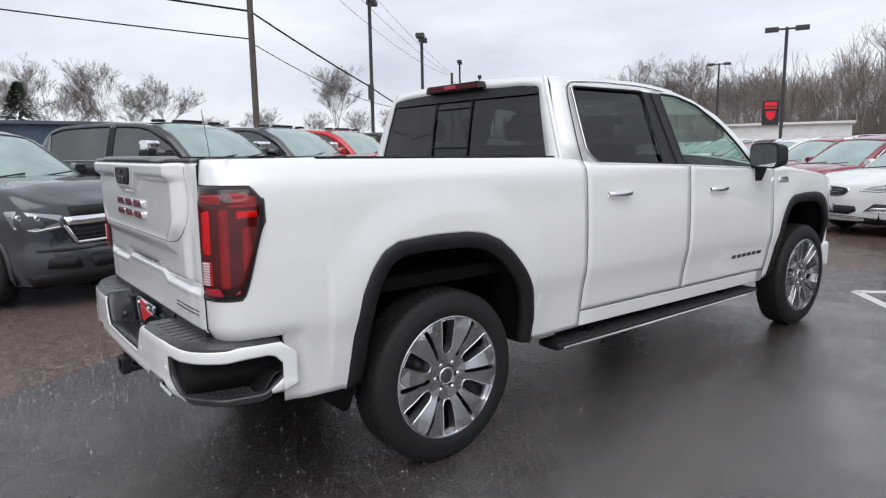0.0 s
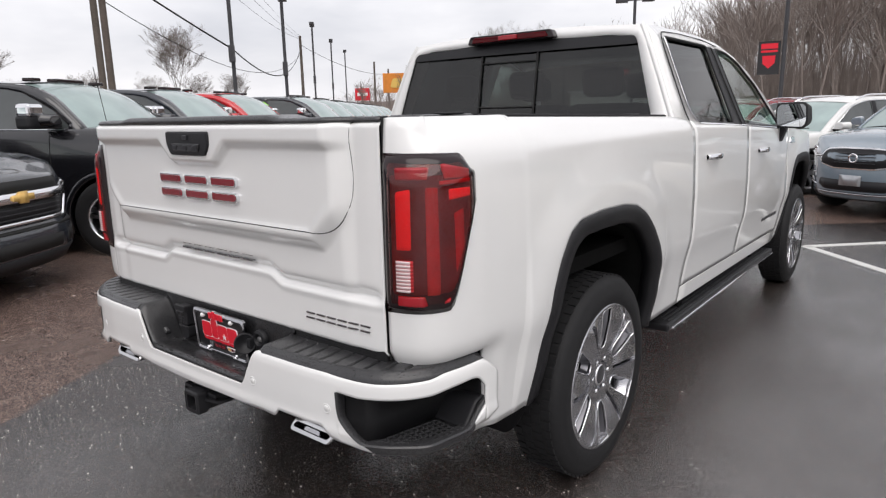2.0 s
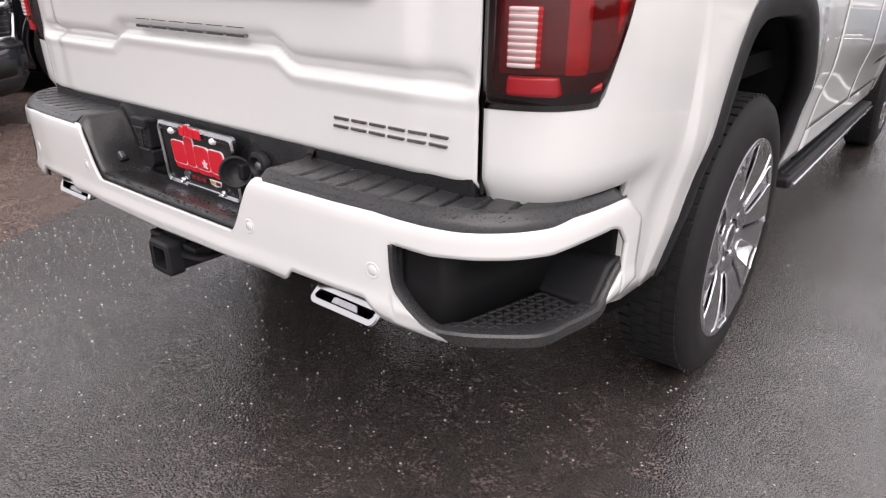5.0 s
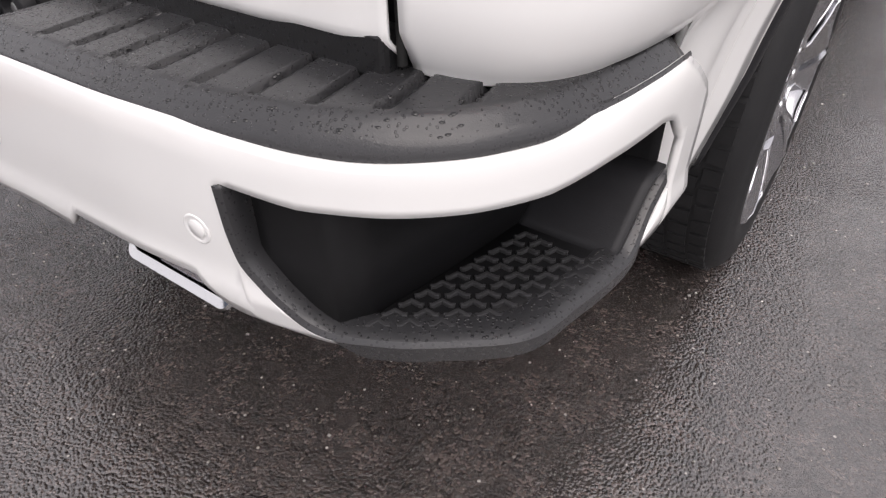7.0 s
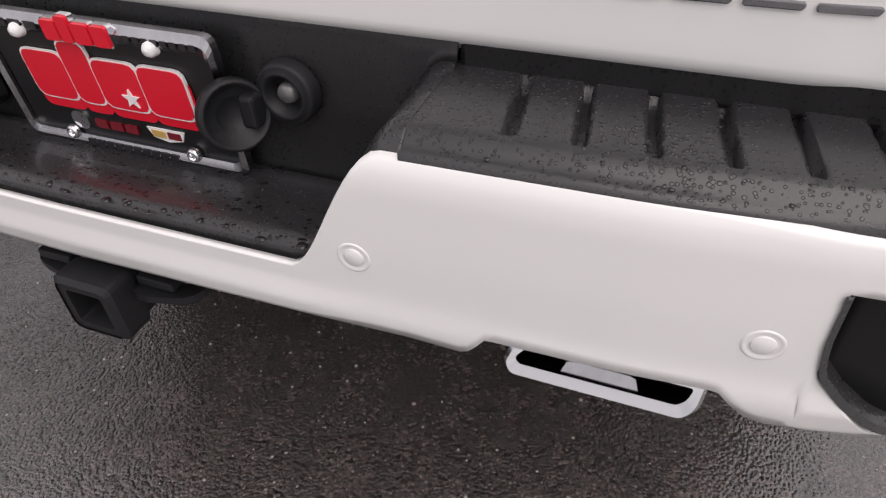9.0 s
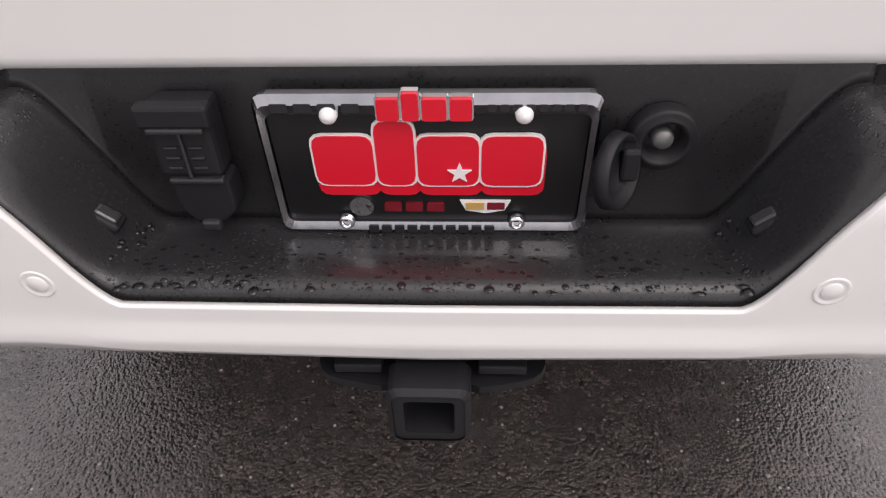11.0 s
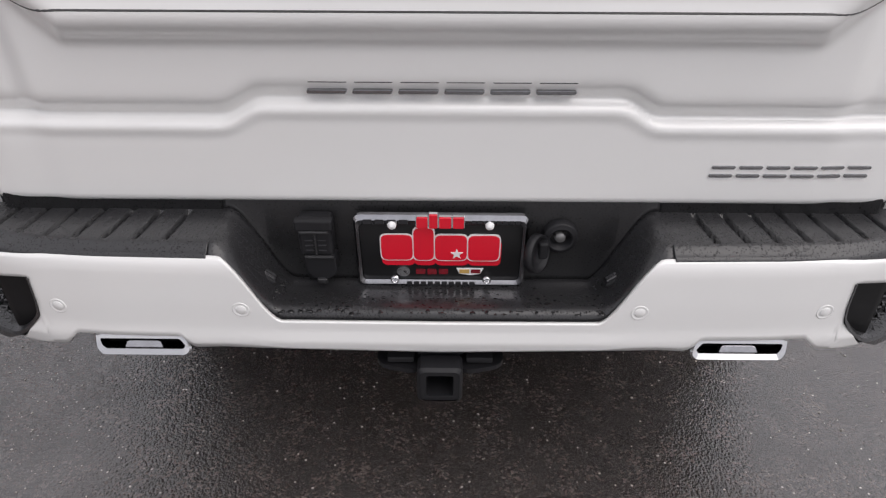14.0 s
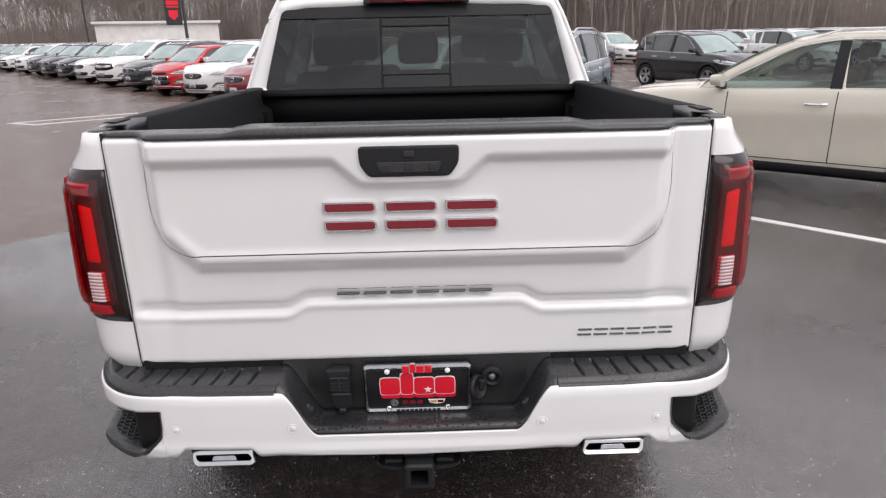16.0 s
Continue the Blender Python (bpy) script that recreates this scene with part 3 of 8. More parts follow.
def gate_y(x, z):
    ax = abs(x)
    y = 0.118 + 0.012 * (1 - smooth01((z - 0.80) / 0.5))
    # raised inner panel and the soft ridge that runs round under it
    ux = ax - 0.70
    uz = 1.138 - z
    corner_cut = (ax - 0.640) * 0.72 + (1.238 - z) * 0.70
    d = max(ux, uz, corner_cut - 0.022)
    y -= 0.030 * (1 - smooth01((d - 0.015) / 0.052))
    y -= 0.006 * math.exp(-((d - 0.008) / 0.018) ** 2) * smooth01((0.68 - ax) / 0.06)
    # top lip and the shoulder under it, open round the handle
    lip = smooth01((z - (1.375)) / 0.035)
    trap = smooth01((0.238 - ax + (z - 1.41) * 1.1) / 0.035) * smooth01((z - 1.312) / 0.03)
    y -= 0.026 * max(lip, trap)
    e = smooth01((ax - 0.664) / 0.056) * (0.30 + 0.70 * smooth01((z - 0.90) / 0.08))
    y = y + (0.141 - y) * e
    # the step with the shallow rise in the middle
    cz = 0.942 + 0.032 * (1 - smooth01((ax - 0.30) / 0.075))
    y += 0.022 * math.exp(-(((z - cz - 0.012) / (0.022 if z > cz + 0.012 else 0.010)) ** 2)) * smooth01((0.812 - ax) / 0.045)
    if z < cz:
        y += 0.006 * smooth01((cz - z) / 0.03)
    y += 0.004 * smooth01((ax - 0.76) / 0.05)
    # top and bottom roll
    y += 0.030 * smooth01((z - 1.440) / 0.022) ** 2 + 0.02 * smooth01((0.800 - z) / 0.025)
    return y


gate = []
for x in np.linspace(-0.815, 0.815, 176):
    gate.append([(x, gate_y(x, z), z) for z in np.linspace(0.775, 1.462, 120)])
sheet(gate, "outer_skin", M_WHITE, tailgate, solid=0.004)
box("inner_skin", -0.81, 0.81, 0.165, 0.19, 0.80, 1.455, M_LINER, tailgate)
# black cap on the top edge, lower at both ends
cap = []
for x in np.linspace(-0.812, 0.812, 60):
    h = 1.463 + 0.010 * smooth01((0.47 - abs(x)) / 0.03)
    yf = gate_y(x, 1.440) + 0.006
    cap.append([(x, yf, 1.457), (x, yf + 0.004, h + 0.002), (x, yf + 0.015, h + 0.006), (x, 0.185, h + 0.006), (x, 0.195, 1.44)])
sheet(cap, "top_cap", M_BLACK, tailgate, "black plastic edge cap", solid=0.004)
for sx in (1, -1):
    c2 = []
    for i, (x, y) in enumerate(corner):
        if y > 0.47:
            break
        nx, ny = normal_of(corner, i)
        o = (flank(1.462) - 1.018) * (0.12 + 0.88 * smooth01((x - 0.85) / 0.12))
        q = Vector((x + nx * (o - 0.018), y + ny * (o - 0.018)))
        d = min(0.105, 0.035 + 0.35 * max(0.0, q.x - 0.80))
        c2.append([(sx * q.x, q.y, 1.460), (sx * (q.x + nx * 0.002), q.y + ny * 0.002, 1.466), (sx * (q.x - nx * 0.012), q.y - ny * 0.012, 1.470), (sx * (q.x - nx * d), q.y - ny * d + 0.01, 1.470), (sx * (q.x - nx * d), q.y - ny * d + 0.012, 1.43)])
    sheet(c2 if sx > 0 else list(reversed(c2)), "corner_cap", M_BLACK, truck, solid=0.005)
# shut line of the inner gate: a tube whose grey stands in for shade
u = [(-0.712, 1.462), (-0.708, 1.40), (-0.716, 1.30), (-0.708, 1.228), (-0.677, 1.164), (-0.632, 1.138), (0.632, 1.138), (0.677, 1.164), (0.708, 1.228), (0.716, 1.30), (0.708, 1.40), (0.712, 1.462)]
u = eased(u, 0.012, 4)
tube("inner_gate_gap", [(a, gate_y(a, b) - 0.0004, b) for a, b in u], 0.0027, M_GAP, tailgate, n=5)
for sx in (1, -1):
    tube("gate_gap", [(sx * 0.819, 0.1545, z) for z in np.linspace(0.775, 1.468, 40)], 0.0045, M_SEAM, truck, n=5)
# handle
hd = rounded([(-0.130, 1.432), (0.130, 1.432), (0.128, 1.385), (0.105, 1.352), (-0.105, 1.352), (-0.128, 1.385)], 0.012)
handle = part("handle", prism_bm(hd, 0.03, lambda a, b, c: (a, 0.052 + c, b), 0.006), M_TRIM, tailgate, "black plastic tailgate handle with buttons")
hi = rounded([(-0.085, 1.392), (0.085, 1.392), (0.075, 1.365), (-0.075, 1.365)], 0.006)
part("button", prism_bm(hi, 0.008, lambda a, b, c: (a, 0.047 + c, b), 0.002), M_BLACK, handle)
for bx in (-0.062, 0.0, 0.062):
    box("button_mark", bx - 0.012, bx + 0.012, 0.044, 0.048, 1.372, 1.386, M_GREYBAR, handle, bev=0.001)
box("camera_cover", -0.014, 0.014, 0.046, 0.053, 1.405, 1.420, M_GREYBAR, handle, bev=0.002)


# badges: plain blocks in their colours
def block(a0, a1, z0, z1, ch, slant=0.0):
    return [(a0 + slant, z1), (a1 - ch + slant, z1), (a1 + slant, z1 - ch), (a1, z0 + ch), (a1 - ch, z0), (a0 + ch, z0), (a0, z0 + ch)]


def badge(name, x0, x1, z0, z1, count, gap, base, inlay, parent, label, slant=0.0, proud=0.012, thick=0.36):
    """Plain bars, two to a block, in the colours of the badge."""
    w = (x1 - x0 - gap * (count - 1)) / count
    ob = tagged(empty(name), label)
    ob.parent = parent
    h, zm = (z1 - z0) * thick, (z0 + z1) / 2
    for i in range(count):
        a0 = x0 + i * (w + gap)
        for b0, b1 in ((z0, z0 + h), (z1 - h, z1)):
            k = slant * (b0 - z0) / (z1 - z0)
            bar = part("badge_bar", prism_bm(rounded(block(a0 + k, a0 + w + k, b0, b1, min(0.008, h * 0.3), slant * 0.3), h * 0.12, 2), proud + 0.004, lambda a, b, c: (a, gate_y(a, zm) - proud + c, b), min(0.002, h * 0.15)), base, ob)
            if inlay:
                e = min(0.0058, h * 0.20)
                part("badge_inlay", prism_bm(rounded(block(a0 + k + e, a0 + w + k - e, b0 + e, b1 - e, min(0.005, h * 0.2), slant * 0.3), h * 0.08, 2), 0.004, lambda a, b, c: (a, gate_y(a, zm) - proud - 0.002 + c, b), 0.0008), inlay, bar)
    return ob


badge("maker_badge", -0.234, 0.234, 1.201, 1.285, 3, 0.020, M_CHROME, M_RED, tailgate, "chrome-edged red maker badge of plain bars", 0.0, 0.014, 0.40)
badge("trim_badge", -0.222, 0.222, 0.998, 1.024, 6, 0.010, M_BADGE, None, tailgate, "dark chrome trim-level badge of plain bars", 0.004, 0.006, 0.27)
badge("model_badge", 0.475, 0.756, 0.847, 0.869, 6, 0.007, M_BADGE, None, tailgate, "dark chrome model badge of plain bars", 0.003, 0.005, 0.27)


# ---- tail lamps ----
def lamp_cols(i0, i1, z0f, z1f, out, rows=16):
    cols, i1 = [], max(i1, i0 + 1)
    for i in range(i0, i1 + 1):
        x, y = corner[i]
        nx, ny = normal_of(corner, i)
        k = smooth01((x - 0.85) / 0.12)
        f = (i - i0) / (i1 - i0)
        a, b = z0f(f), z1f(f)
        col = []
        for j in range(rows + 1):
            t = j / rows
            z = a + (b - a) * t
            edge = min(1.0, 7 * min(t, 1 - t) + 0.15, 9 * min(f + 0.02, 1.02 - f) + 0.15)
            off = (flank(z) - 1.018) * (0.12 + 0.88 * k) + out * edge
            col.append((x + nx * off, y + ny * off, z))
        cols.append(col)
    return cols


far_i = max(i for i, p in enumerate(corner) if p[1] < 0.335)
for sx in (1, -1):
    lamp = tagged(empty("tail_lamp"), "red tail lamp with smoked surround")
    lamp.parent = truck
    m = (lambda c: c) if sx > 0 else flip_x

    def lens(name, i0, i1, z0f, z1f, out, material, label=""):
        sheet(m(lamp_cols(i0, i1, z0f, z1f, out)), name, material, lamp, label, solid=0.006)

    bot = lambda f: 0.925 + 0.012 * f + 0.40 * smooth01((f - 0.62) / 0.42) * 0.75
    top = lambda f: 1.372 - 0.006 * f - 0.05 * smooth01((f - 0.8) / 0.2)
    lens("lamp_surround", 0, far_i, bot, top, 0.016, M_SMOKE, "smoked black lamp edge")
    lens("lamp_bowl", 1, far_i - 1, lambda f: bot(f) + 0.012, lambda f: top(f) - 0.010, 0.0175, M_LAMP_DARK)
    a, b = int(far_i * 0.14), int(far_i * 0.34)
    lens("light_bar", a, b, lambda f: 1.093, lambda f: 1.285 + 0.014 * f, 0.0215, M_LAMP_GLOW, "bright red light bar")
    lens("light_bar_head", a, b + 3, lambda f: 1.300, lambda f: 1.335, 0.0195, M_LAMP_MID)
    lens("light_bar_edge", b + 1, b + 5, lambda f: 0.950, lambda f: 1.322, 0.0195, M_LAMP_MID)
    lens("reversing_lens", a, b, lambda f: 0.992, lambda f: 1.088, 0.0285, M_LAMP_CLEAR, "clear ribbed reversing lens")
    for k in range(9):
        lens("lens_rib", a, b, lambda f: 0.998 + 0.0100 * k, lambda f: 1.001 + 0.0100 * k, 0.0293, M_LAMP_RIB)
    lens("foot_lens", a, b + 2, lambda f: 0.952, lambda f: 0.984, 0.0205, M_LAMP_RED)
    for k in range(17):
        z = 0.965 + k * 0.0205
        lens("lamp_diode", b + 1, b + 2, lambda f: z, lambda f: z + 0.008, 0.0218, M_LAMP_GLOW)
    c, d = int(far_i * 0.56), int(far_i * 0.92)
    lens("upper_cover", c, d, lambda f: 1.300, lambda f: 1.345 - 0.020 * f, 0.0195, M_LAMP_MID)
    lens("upper_shelf", c - 1, d, lambda f: 1.288 + 0.004 * f, lambda f: 1.296 + 0.004 * f, 0.0222, M_LAMP_RED, "bright lamp shelf")
    lens("upper_block", c + 1, d, lambda f: 1.243 + 0.01 * f, lambda f: 1.276, 0.0210, M_LAMP_GLOW, "bright upper lamp block")
    lens("side_fin", int(far_i * 0.68), int(far_i * 0.86), lambda f: 0.985 + 0.16 * f, lambda f: 1.232, 0.0195, M_LAMP_MID)
    lens("side_line", int(far_i * 0.87), int(far_i * 0.90), lambda f: 1.165 + 0.02 * f, lambda f: 1.235, 0.0205, M_LAMP_RED)
    lens("lower_line", int(far_i * 0.55), int(far_i * 0.68), lambda f: 0.957 + 0.014 * smooth01((f - 0.35) / 0.3), lambda f: 0.962 + 0.014 * smooth01((f - 0.35) / 0.3), 0.0205, M_LAMP_RED)
    sheet(m(lamp_cols(1, far_i - 1, lambda f: bot(f) + 0.010, lambda f: top(f) - 0.008, 0.0275)), "outer_lens", M_LENS, lamp, "glossy clear red outer lens")


# ---- rear bumper ----
bumper = tagged(empty("rear_bumper"), "white rear bumper with black step pad and corner steps")
bumper.parent = truck
BP = eased([(0.0, -0.004), (0.30, -0.002), (0.60, 0.005), (0.72, 0.016), (0.80, 0.034), (0.87, 0.066), (0.922, 0.110), (0.960, 0.170), (0.982, 0.235), (0.994, 0.31), (0.999, 0.37), (1.001, 0.435)], 0.012, 4)
BS = [0.0]
for p, q in zip(BP, BP[1:]):
    BS.append(BS[-1] + math.dist(p, q))


def bp(s):
    return lerp_table(s, BS, [p[0] for p in BP]), lerp_table(s, BS, [p[1] for p in BP])


def bp_n(s):
    if s < 0.02:
        return 0.0, -1.0
    a, b = bp(max(0, s - 0.01)), bp(min(BS[-1], s + 0.01))
    d = Vector((b[0] - a[0], b[1] - a[1])).normalized()
    return d.y, -d.x


def s_of_x(x):
    return lerp_table(x, [p[0] for p in BP], BS)


def s_of_y(y):
    return lerp_table(y, [p[1] for p in BP[30:]], BS[30:])


def b_off(z):
    """How far the bumper's face stands out, by height."""
    return lerp_table(z, (0.50, 0.53, 0.548, 0.575, 0.60, 0.66, 0.725, 0.742, 0.753), (-0.035, -0.014, -0.003, 0.003, -0.001, 0.000, -0.001, -0.004, -0.012))


def b_at(s, z, extra=0.0):
    x, y = bp(s)
    nx, ny = bp_n(s)
    o = b_off(z) + extra
    return (x + nx * o, y + ny * o, z)


def notch(x):
    """Top edge of the white face."""
    return 0.620 + 0.132 * smooth01((abs(x) - 0.285) / 0.098) ** 0.9


S70, S79, SEND = s_of_x(0.728), s_of_x(0.827), BS[-1]
S_IN = s_of_y(0.368)


def b_low(s):
    return lerp_table(bp(s)[0], (0.0, 0.40, 0.455, 0.475, 0.67, 0.70, 0.776, 0.827), (0.552, 0.560, 0.556, 0.582, 0.582, 0.552, 0.537, 0.522))


def brow_low(s):
    x, y = bp(s)
    return lerp_table(s, (S70, s_of_x(0.80), s_of_x(0.955), s_of_y(0.23), s_of_y(0.312), s_of_y(0.332), s_of_y(0.346), s_of_y(0.357), s_of_y(0.367), SEND), (0.7015, 0.693, 0.694, 0.703, 0.706, 0.702, 0.695, 0.684, 0.666, 0.650))


def brow_top(s):
    x, y = bp(s)
    z = lerp_table(s, (s_of_x(0.62), s_of_x(0.84), s_of_x(0.955), s_of_y(0.24), s_of_y(0.360), s_of_y(0.432), SEND), (0.752, 0.738, 0.740, 0.753, 0.757, 0.700, 0.690))
    return min(notch(x), z)


def end_low(s):
    return 0.548 + 0.022 * max(0.0, (bp(s)[1] - 0.385) / 0.05)


def foot_high(s):
    return max(lerp_table(bp(s)[0], (0.728, 0.7295, 0.733, 0.761, 0.789, 0.827), (0.7015, 0.648, 0.615, 0.583, 0.553, 0.524)), b_low(s) + 0.002)


def weld(grids, name):
    bm = bmesh.new()
    for cols in grids:
        vs = [[bm.verts.new(p) for p in c] for c in cols]
        for i in range(len(vs) - 1):
            for j in range(len(vs[0]) - 1):
                bm.faces.new((vs[i][j], vs[i + 1][j], vs[i + 1][j + 1], vs[i][j + 1]))
    bmesh.ops.remove_doubles(bm, verts=bm.verts[:], dist=0.0006)
    bmesh.ops.recalc_face_normals(bm, faces=bm.faces[:])
    ob = part(name, bm, M_WHITE, bumper, smooth=True)
    md = ob.modifiers.new("wall", "SOLIDIFY")
    md.thickness, md.offset = 0.008, 0.0
    return ob


def b_cols(ss, low, high, rows):
    return [[b_at(s, low(s) + (high(s) - low(s)) * j / rows) for j in range(rows + 1)] for s in ss]


s_face, s_foot, s_brow = np.linspace(0.0, S70, 90), np.linspace(S70, S79, 24), np.linspace(S70, SEND, 46)
s_end = [s for s in s_brow if s >= S_IN]
S_IN = s_end[0]
split = lambda s: b_low(s) + (brow_top(s) - b_low(s)) * ((0.7015 - b_low(S70)) / (brow_top(S70) - b_low(S70)))
grids = [b_cols(s_face, b_low, split, 12), b_cols(s_face, split, brow_top, 6), b_cols(s_foot, b_low, foot_high, 12), b_cols(s_brow, brow_low, brow_top, 6), b_cols(s_end, end_low, brow_low, 12), b_cols(np.linspace(S_IN - 0.072, S_IN, 8), end_low, lambda s: end_low(s) + 0.003 + 0.052 * (s - S_IN + 0.072) / 0.072, 3)]
weld(grids + [[[(-x, y, z) for x, y, z in c] for c in g] for g in grids], "bumper_face")
# black corner steps
for sx in (1, -1):
    m = (lambda c: c) if sx > 0 else flip_x
    # rim of the opening: down the slanting foot, along the tread, up the far end
    edge = [(s_of_x(x), z) for x, z in ((0.7320, 0.700), (0.7335, 0.652), (0.7390, 0.620), (0.764, 0.589), (0.793, 0.564), (0.815, 0.556))]
    edge += [(s, 0.556) for s in np.linspace(s_of_x(0.84), s_of_y(0.286), 8)] + [(s_of_y(0.302), 0.560), (s_of_y(0.358), 0.606), (S_IN - 0.002, 0.616), (S_IN, 0.628)]
    edge = eased(edge, 0.005, 4)
    s_b0, s_b1 = s_of_x(0.86), s_of_y(0.350)
    lip = []
    for i, (s, z) in enumerate(edge):
        nx, nz = normal_of(edge, i)
        nx, nz = -nx, -nz
        u = min(1.0, max(0.0, (s - s_b0) / (s_b1 - s_b0)))
        o = 0.006 + 0.003 * math.sin(math.pi * u) * smooth01((0.60 - z) / 0.03) + 0.012 * math.exp(-((s - s_of_x(0.948)) / 0.045) ** 2) * smooth01((0.60 - z) / 0.03) - 0.006 * smooth01((s - s_of_y(0.290)) / 0.06)
        deep = 0.010 + 0.022 * smooth01((s - s_of_x(0.80)) / 0.05) * smooth01((0.575 - z) / 0.012)
        ring = []
        for w, d in ((-deep, o - 0.032), (-deep, o - 0.014), (-deep + 0.006, o - 0.003), (-0.006, o), (-0.002, o - 0.003), (0.0, o - 0.008), (0.003, o - 0.026), (0.001, o - 0.034), (-0.010, o - 0.034)):
            q = b_at(s + nx * w, 0.62, d)
            ring.append((q[0], q[1], z + nz * w))
        lip.append(ring)
    sheet(m(lip), "step_lip", M_BLACK, bumper, "black plastic corner step", solid=0.003).data.set_sharp_from_angle(angle=radians(30))
    inner = chain([(0.738, 0.040), (0.812, 0.052), (0.828, 0.075), (0.851, 0.182), (0.876, 0.340), (0.91, 0.366), (0.984, 0.372)], 0.01)
    wall, ns = [], np.linspace(S70 - 0.004, S_IN + 0.006, 40)
    for i, s in enumerate(ns):
        p0 = b_at(s, 0.705, -0.008)
        w = inner[round(i * (len(inner) - 1) / 39)]
        wall.append([p0, ((p0[0] + w[0]) / 2, (p0[1] + w[1]) / 2, 0.703), (w[0], w[1], 0.698), (w[0], w[1], 0.62), (w[0], w[1], 0.535)])
    sheet(m(wall), "step_well", M_POCKET, bumper, solid=0.004)
    fo = [b_at(s, 0.62, 0.002)[:2] for s in np.linspace(S70 + 0.07, S_IN, 30)]
    fi = [(0.816 + 0.060 * t, 0.045 + 0.310 * t) for t in np.linspace(0, 1, 30)]
    fl = [[(p[0] + (q[0] - p[0]) * k, p[1] + (q[1] - p[1]) * k, 0.553) for k in (0, 0.33, 0.66, 1.0)] for p, q in zip(fo, fi)]
    sheet(m(fl), "step_floor", M_POCKET, bumper, solid=0.006)
    # the tread's far end rises as a sloping wall
    rise = []
    for k in np.linspace(0, 1, 12):
        col = []
        for y, z in ((0.284, 0.553), (0.296, 0.562), (0.336, 0.618), (0.346, 0.624), (0.372, 0.630)):
            xo = lerp_table(y, [p[1] for p in fo], [p[0] for p in fo]) - 0.006
            col.append((0.866 + (xo - 0.866) * k, y, z))
        rise.append(col)
    sheet(m(rise), "step_end_wall", M_TRIM, bumper, solid=0.004)
    if sx > 0:
        bm = bmesh.new()
        prism_bm([(-0.0150, -0.0015), (-0.0105, -0.0015), (0.0, 0.0060), (0.0105, -0.0015), (0.0150, -0.0015), (0.0135, -0.0062), (0.0085, -0.0062), (0.0, 0.0002), (-0.0085, -0.0062), (-0.0135, -0.0062)], 0.0042, lambda a, b, c: (a * 0.86, b * 0.88, 0.0046 - c), 0.0010, bm)
        lug = bpy.data.meshes.new("tread_lug")
        bm.to_mesh(lug)
        bm.free()
        lug.materials.append(M_LUG)
    e1 = Vector((0.83, 0.56))
    e2 = Vector((-0.56, 0.83))
    for r in range(-14, 15):
        for q in range(-10, 11):
            c = Vector((0.930, 0.180)) + e1 * (q * 0.0298 + (r % 2) * 0.0149) + e2 * (r * 0.0136)
            if not 0.060 < c.y < 0.278:
                continue
            xo = lerp_table(c.y, [p[1] for p in fo], [p[0] for p in fo])
            xi = lerp_table(c.y, [p[1] for p in fi], [p[0] for p in fi])
            if c.x > xo - 0.010 or c.x < xi + 0.013 or min(math.dist(c, p) for p in fo) < 0.013:
                continue
            ob = new("tread_lug", lug)
            ob.parent = bumper
            ob.matrix_basis = pose(sx * c.x, c.y, 0.556, 0, 0, sx * 34)


# the black top: a middle well between two ribbed step pads
def top_z(x):
    return 0.628 + 0.131 * smooth01((abs(x) - 0.288) / 0.105)


def inner_at(s):
    x, y = bp(s)
    nx, ny = bp_n(s)
    d = (0.165 - y) / -ny
    if x > 0.80:
        d = lerp_table(s, (s_of_x(0.80), s_of_x(0.92), SEND - 0.06, SEND), (0.141, 0.105, 0.050, 0.030))
    return x - nx * d, y - ny * d


def pad_slot(px, py, d):
    """1 in the drain slots of the step pad, 0 on its ribs."""
    ph = ((px + 0.12 * py - 0.4556) / 0.0535) % 1.0
    slot = smooth01((0.120 - abs(ph - 0.5)) / 0.03)
    return slot * smooth01((d - 0.028) / 0.006) * smooth01((0.132 - d) / 0.006) * smooth01((px - 0.45) / 0.01) * smooth01((0.925 - px) / 0.01)


for sx in (1, -1):
    cols = []
    for s in np.linspace(s_of_x(0.40), s_of_y(0.372), 420):
        x, y = bp(s)
        zt = top_z(x) - 0.007 * smooth01((y - 0.350) / 0.02)
        p0 = b_at(s, 0.742, -0.002)
        ix, iy = inner_at(s)
        dx, dy = ix - p0[0], iy - p0[1]
        ln = math.hypot(dx, dy)
        col = [(p0[0], p0[1], brow_top(s) - 0.012), (p0[0], p0[1], max(brow_top(s) + 0.003, zt - 0.018))]
        for j in range(1, 25):
            t = j / 24
            px, py = p0[0] + dx * t, p0[1] + dy * t
            d = t * ln
            z = zt - 0.010 + 0.019 * min(1.0, d / 0.022)
            col.append((px, py, z - 0.014 * pad_slot(px, py, d)))
        cols.append(col)
    sheet(cols if sx > 0 else flip_x(cols), "step_pad", M_BLACK, bumper, "rain-wet ribbed black step pad", solid=0.003)
def well_floor(x, y):
    """The well's floor falls a little towards the plate."""
    return top_z(x) + 0.005 - 0.020 * smooth01((y - 0.02) / 0.09) * smooth01((0.34 - abs(x)) / 0.06)


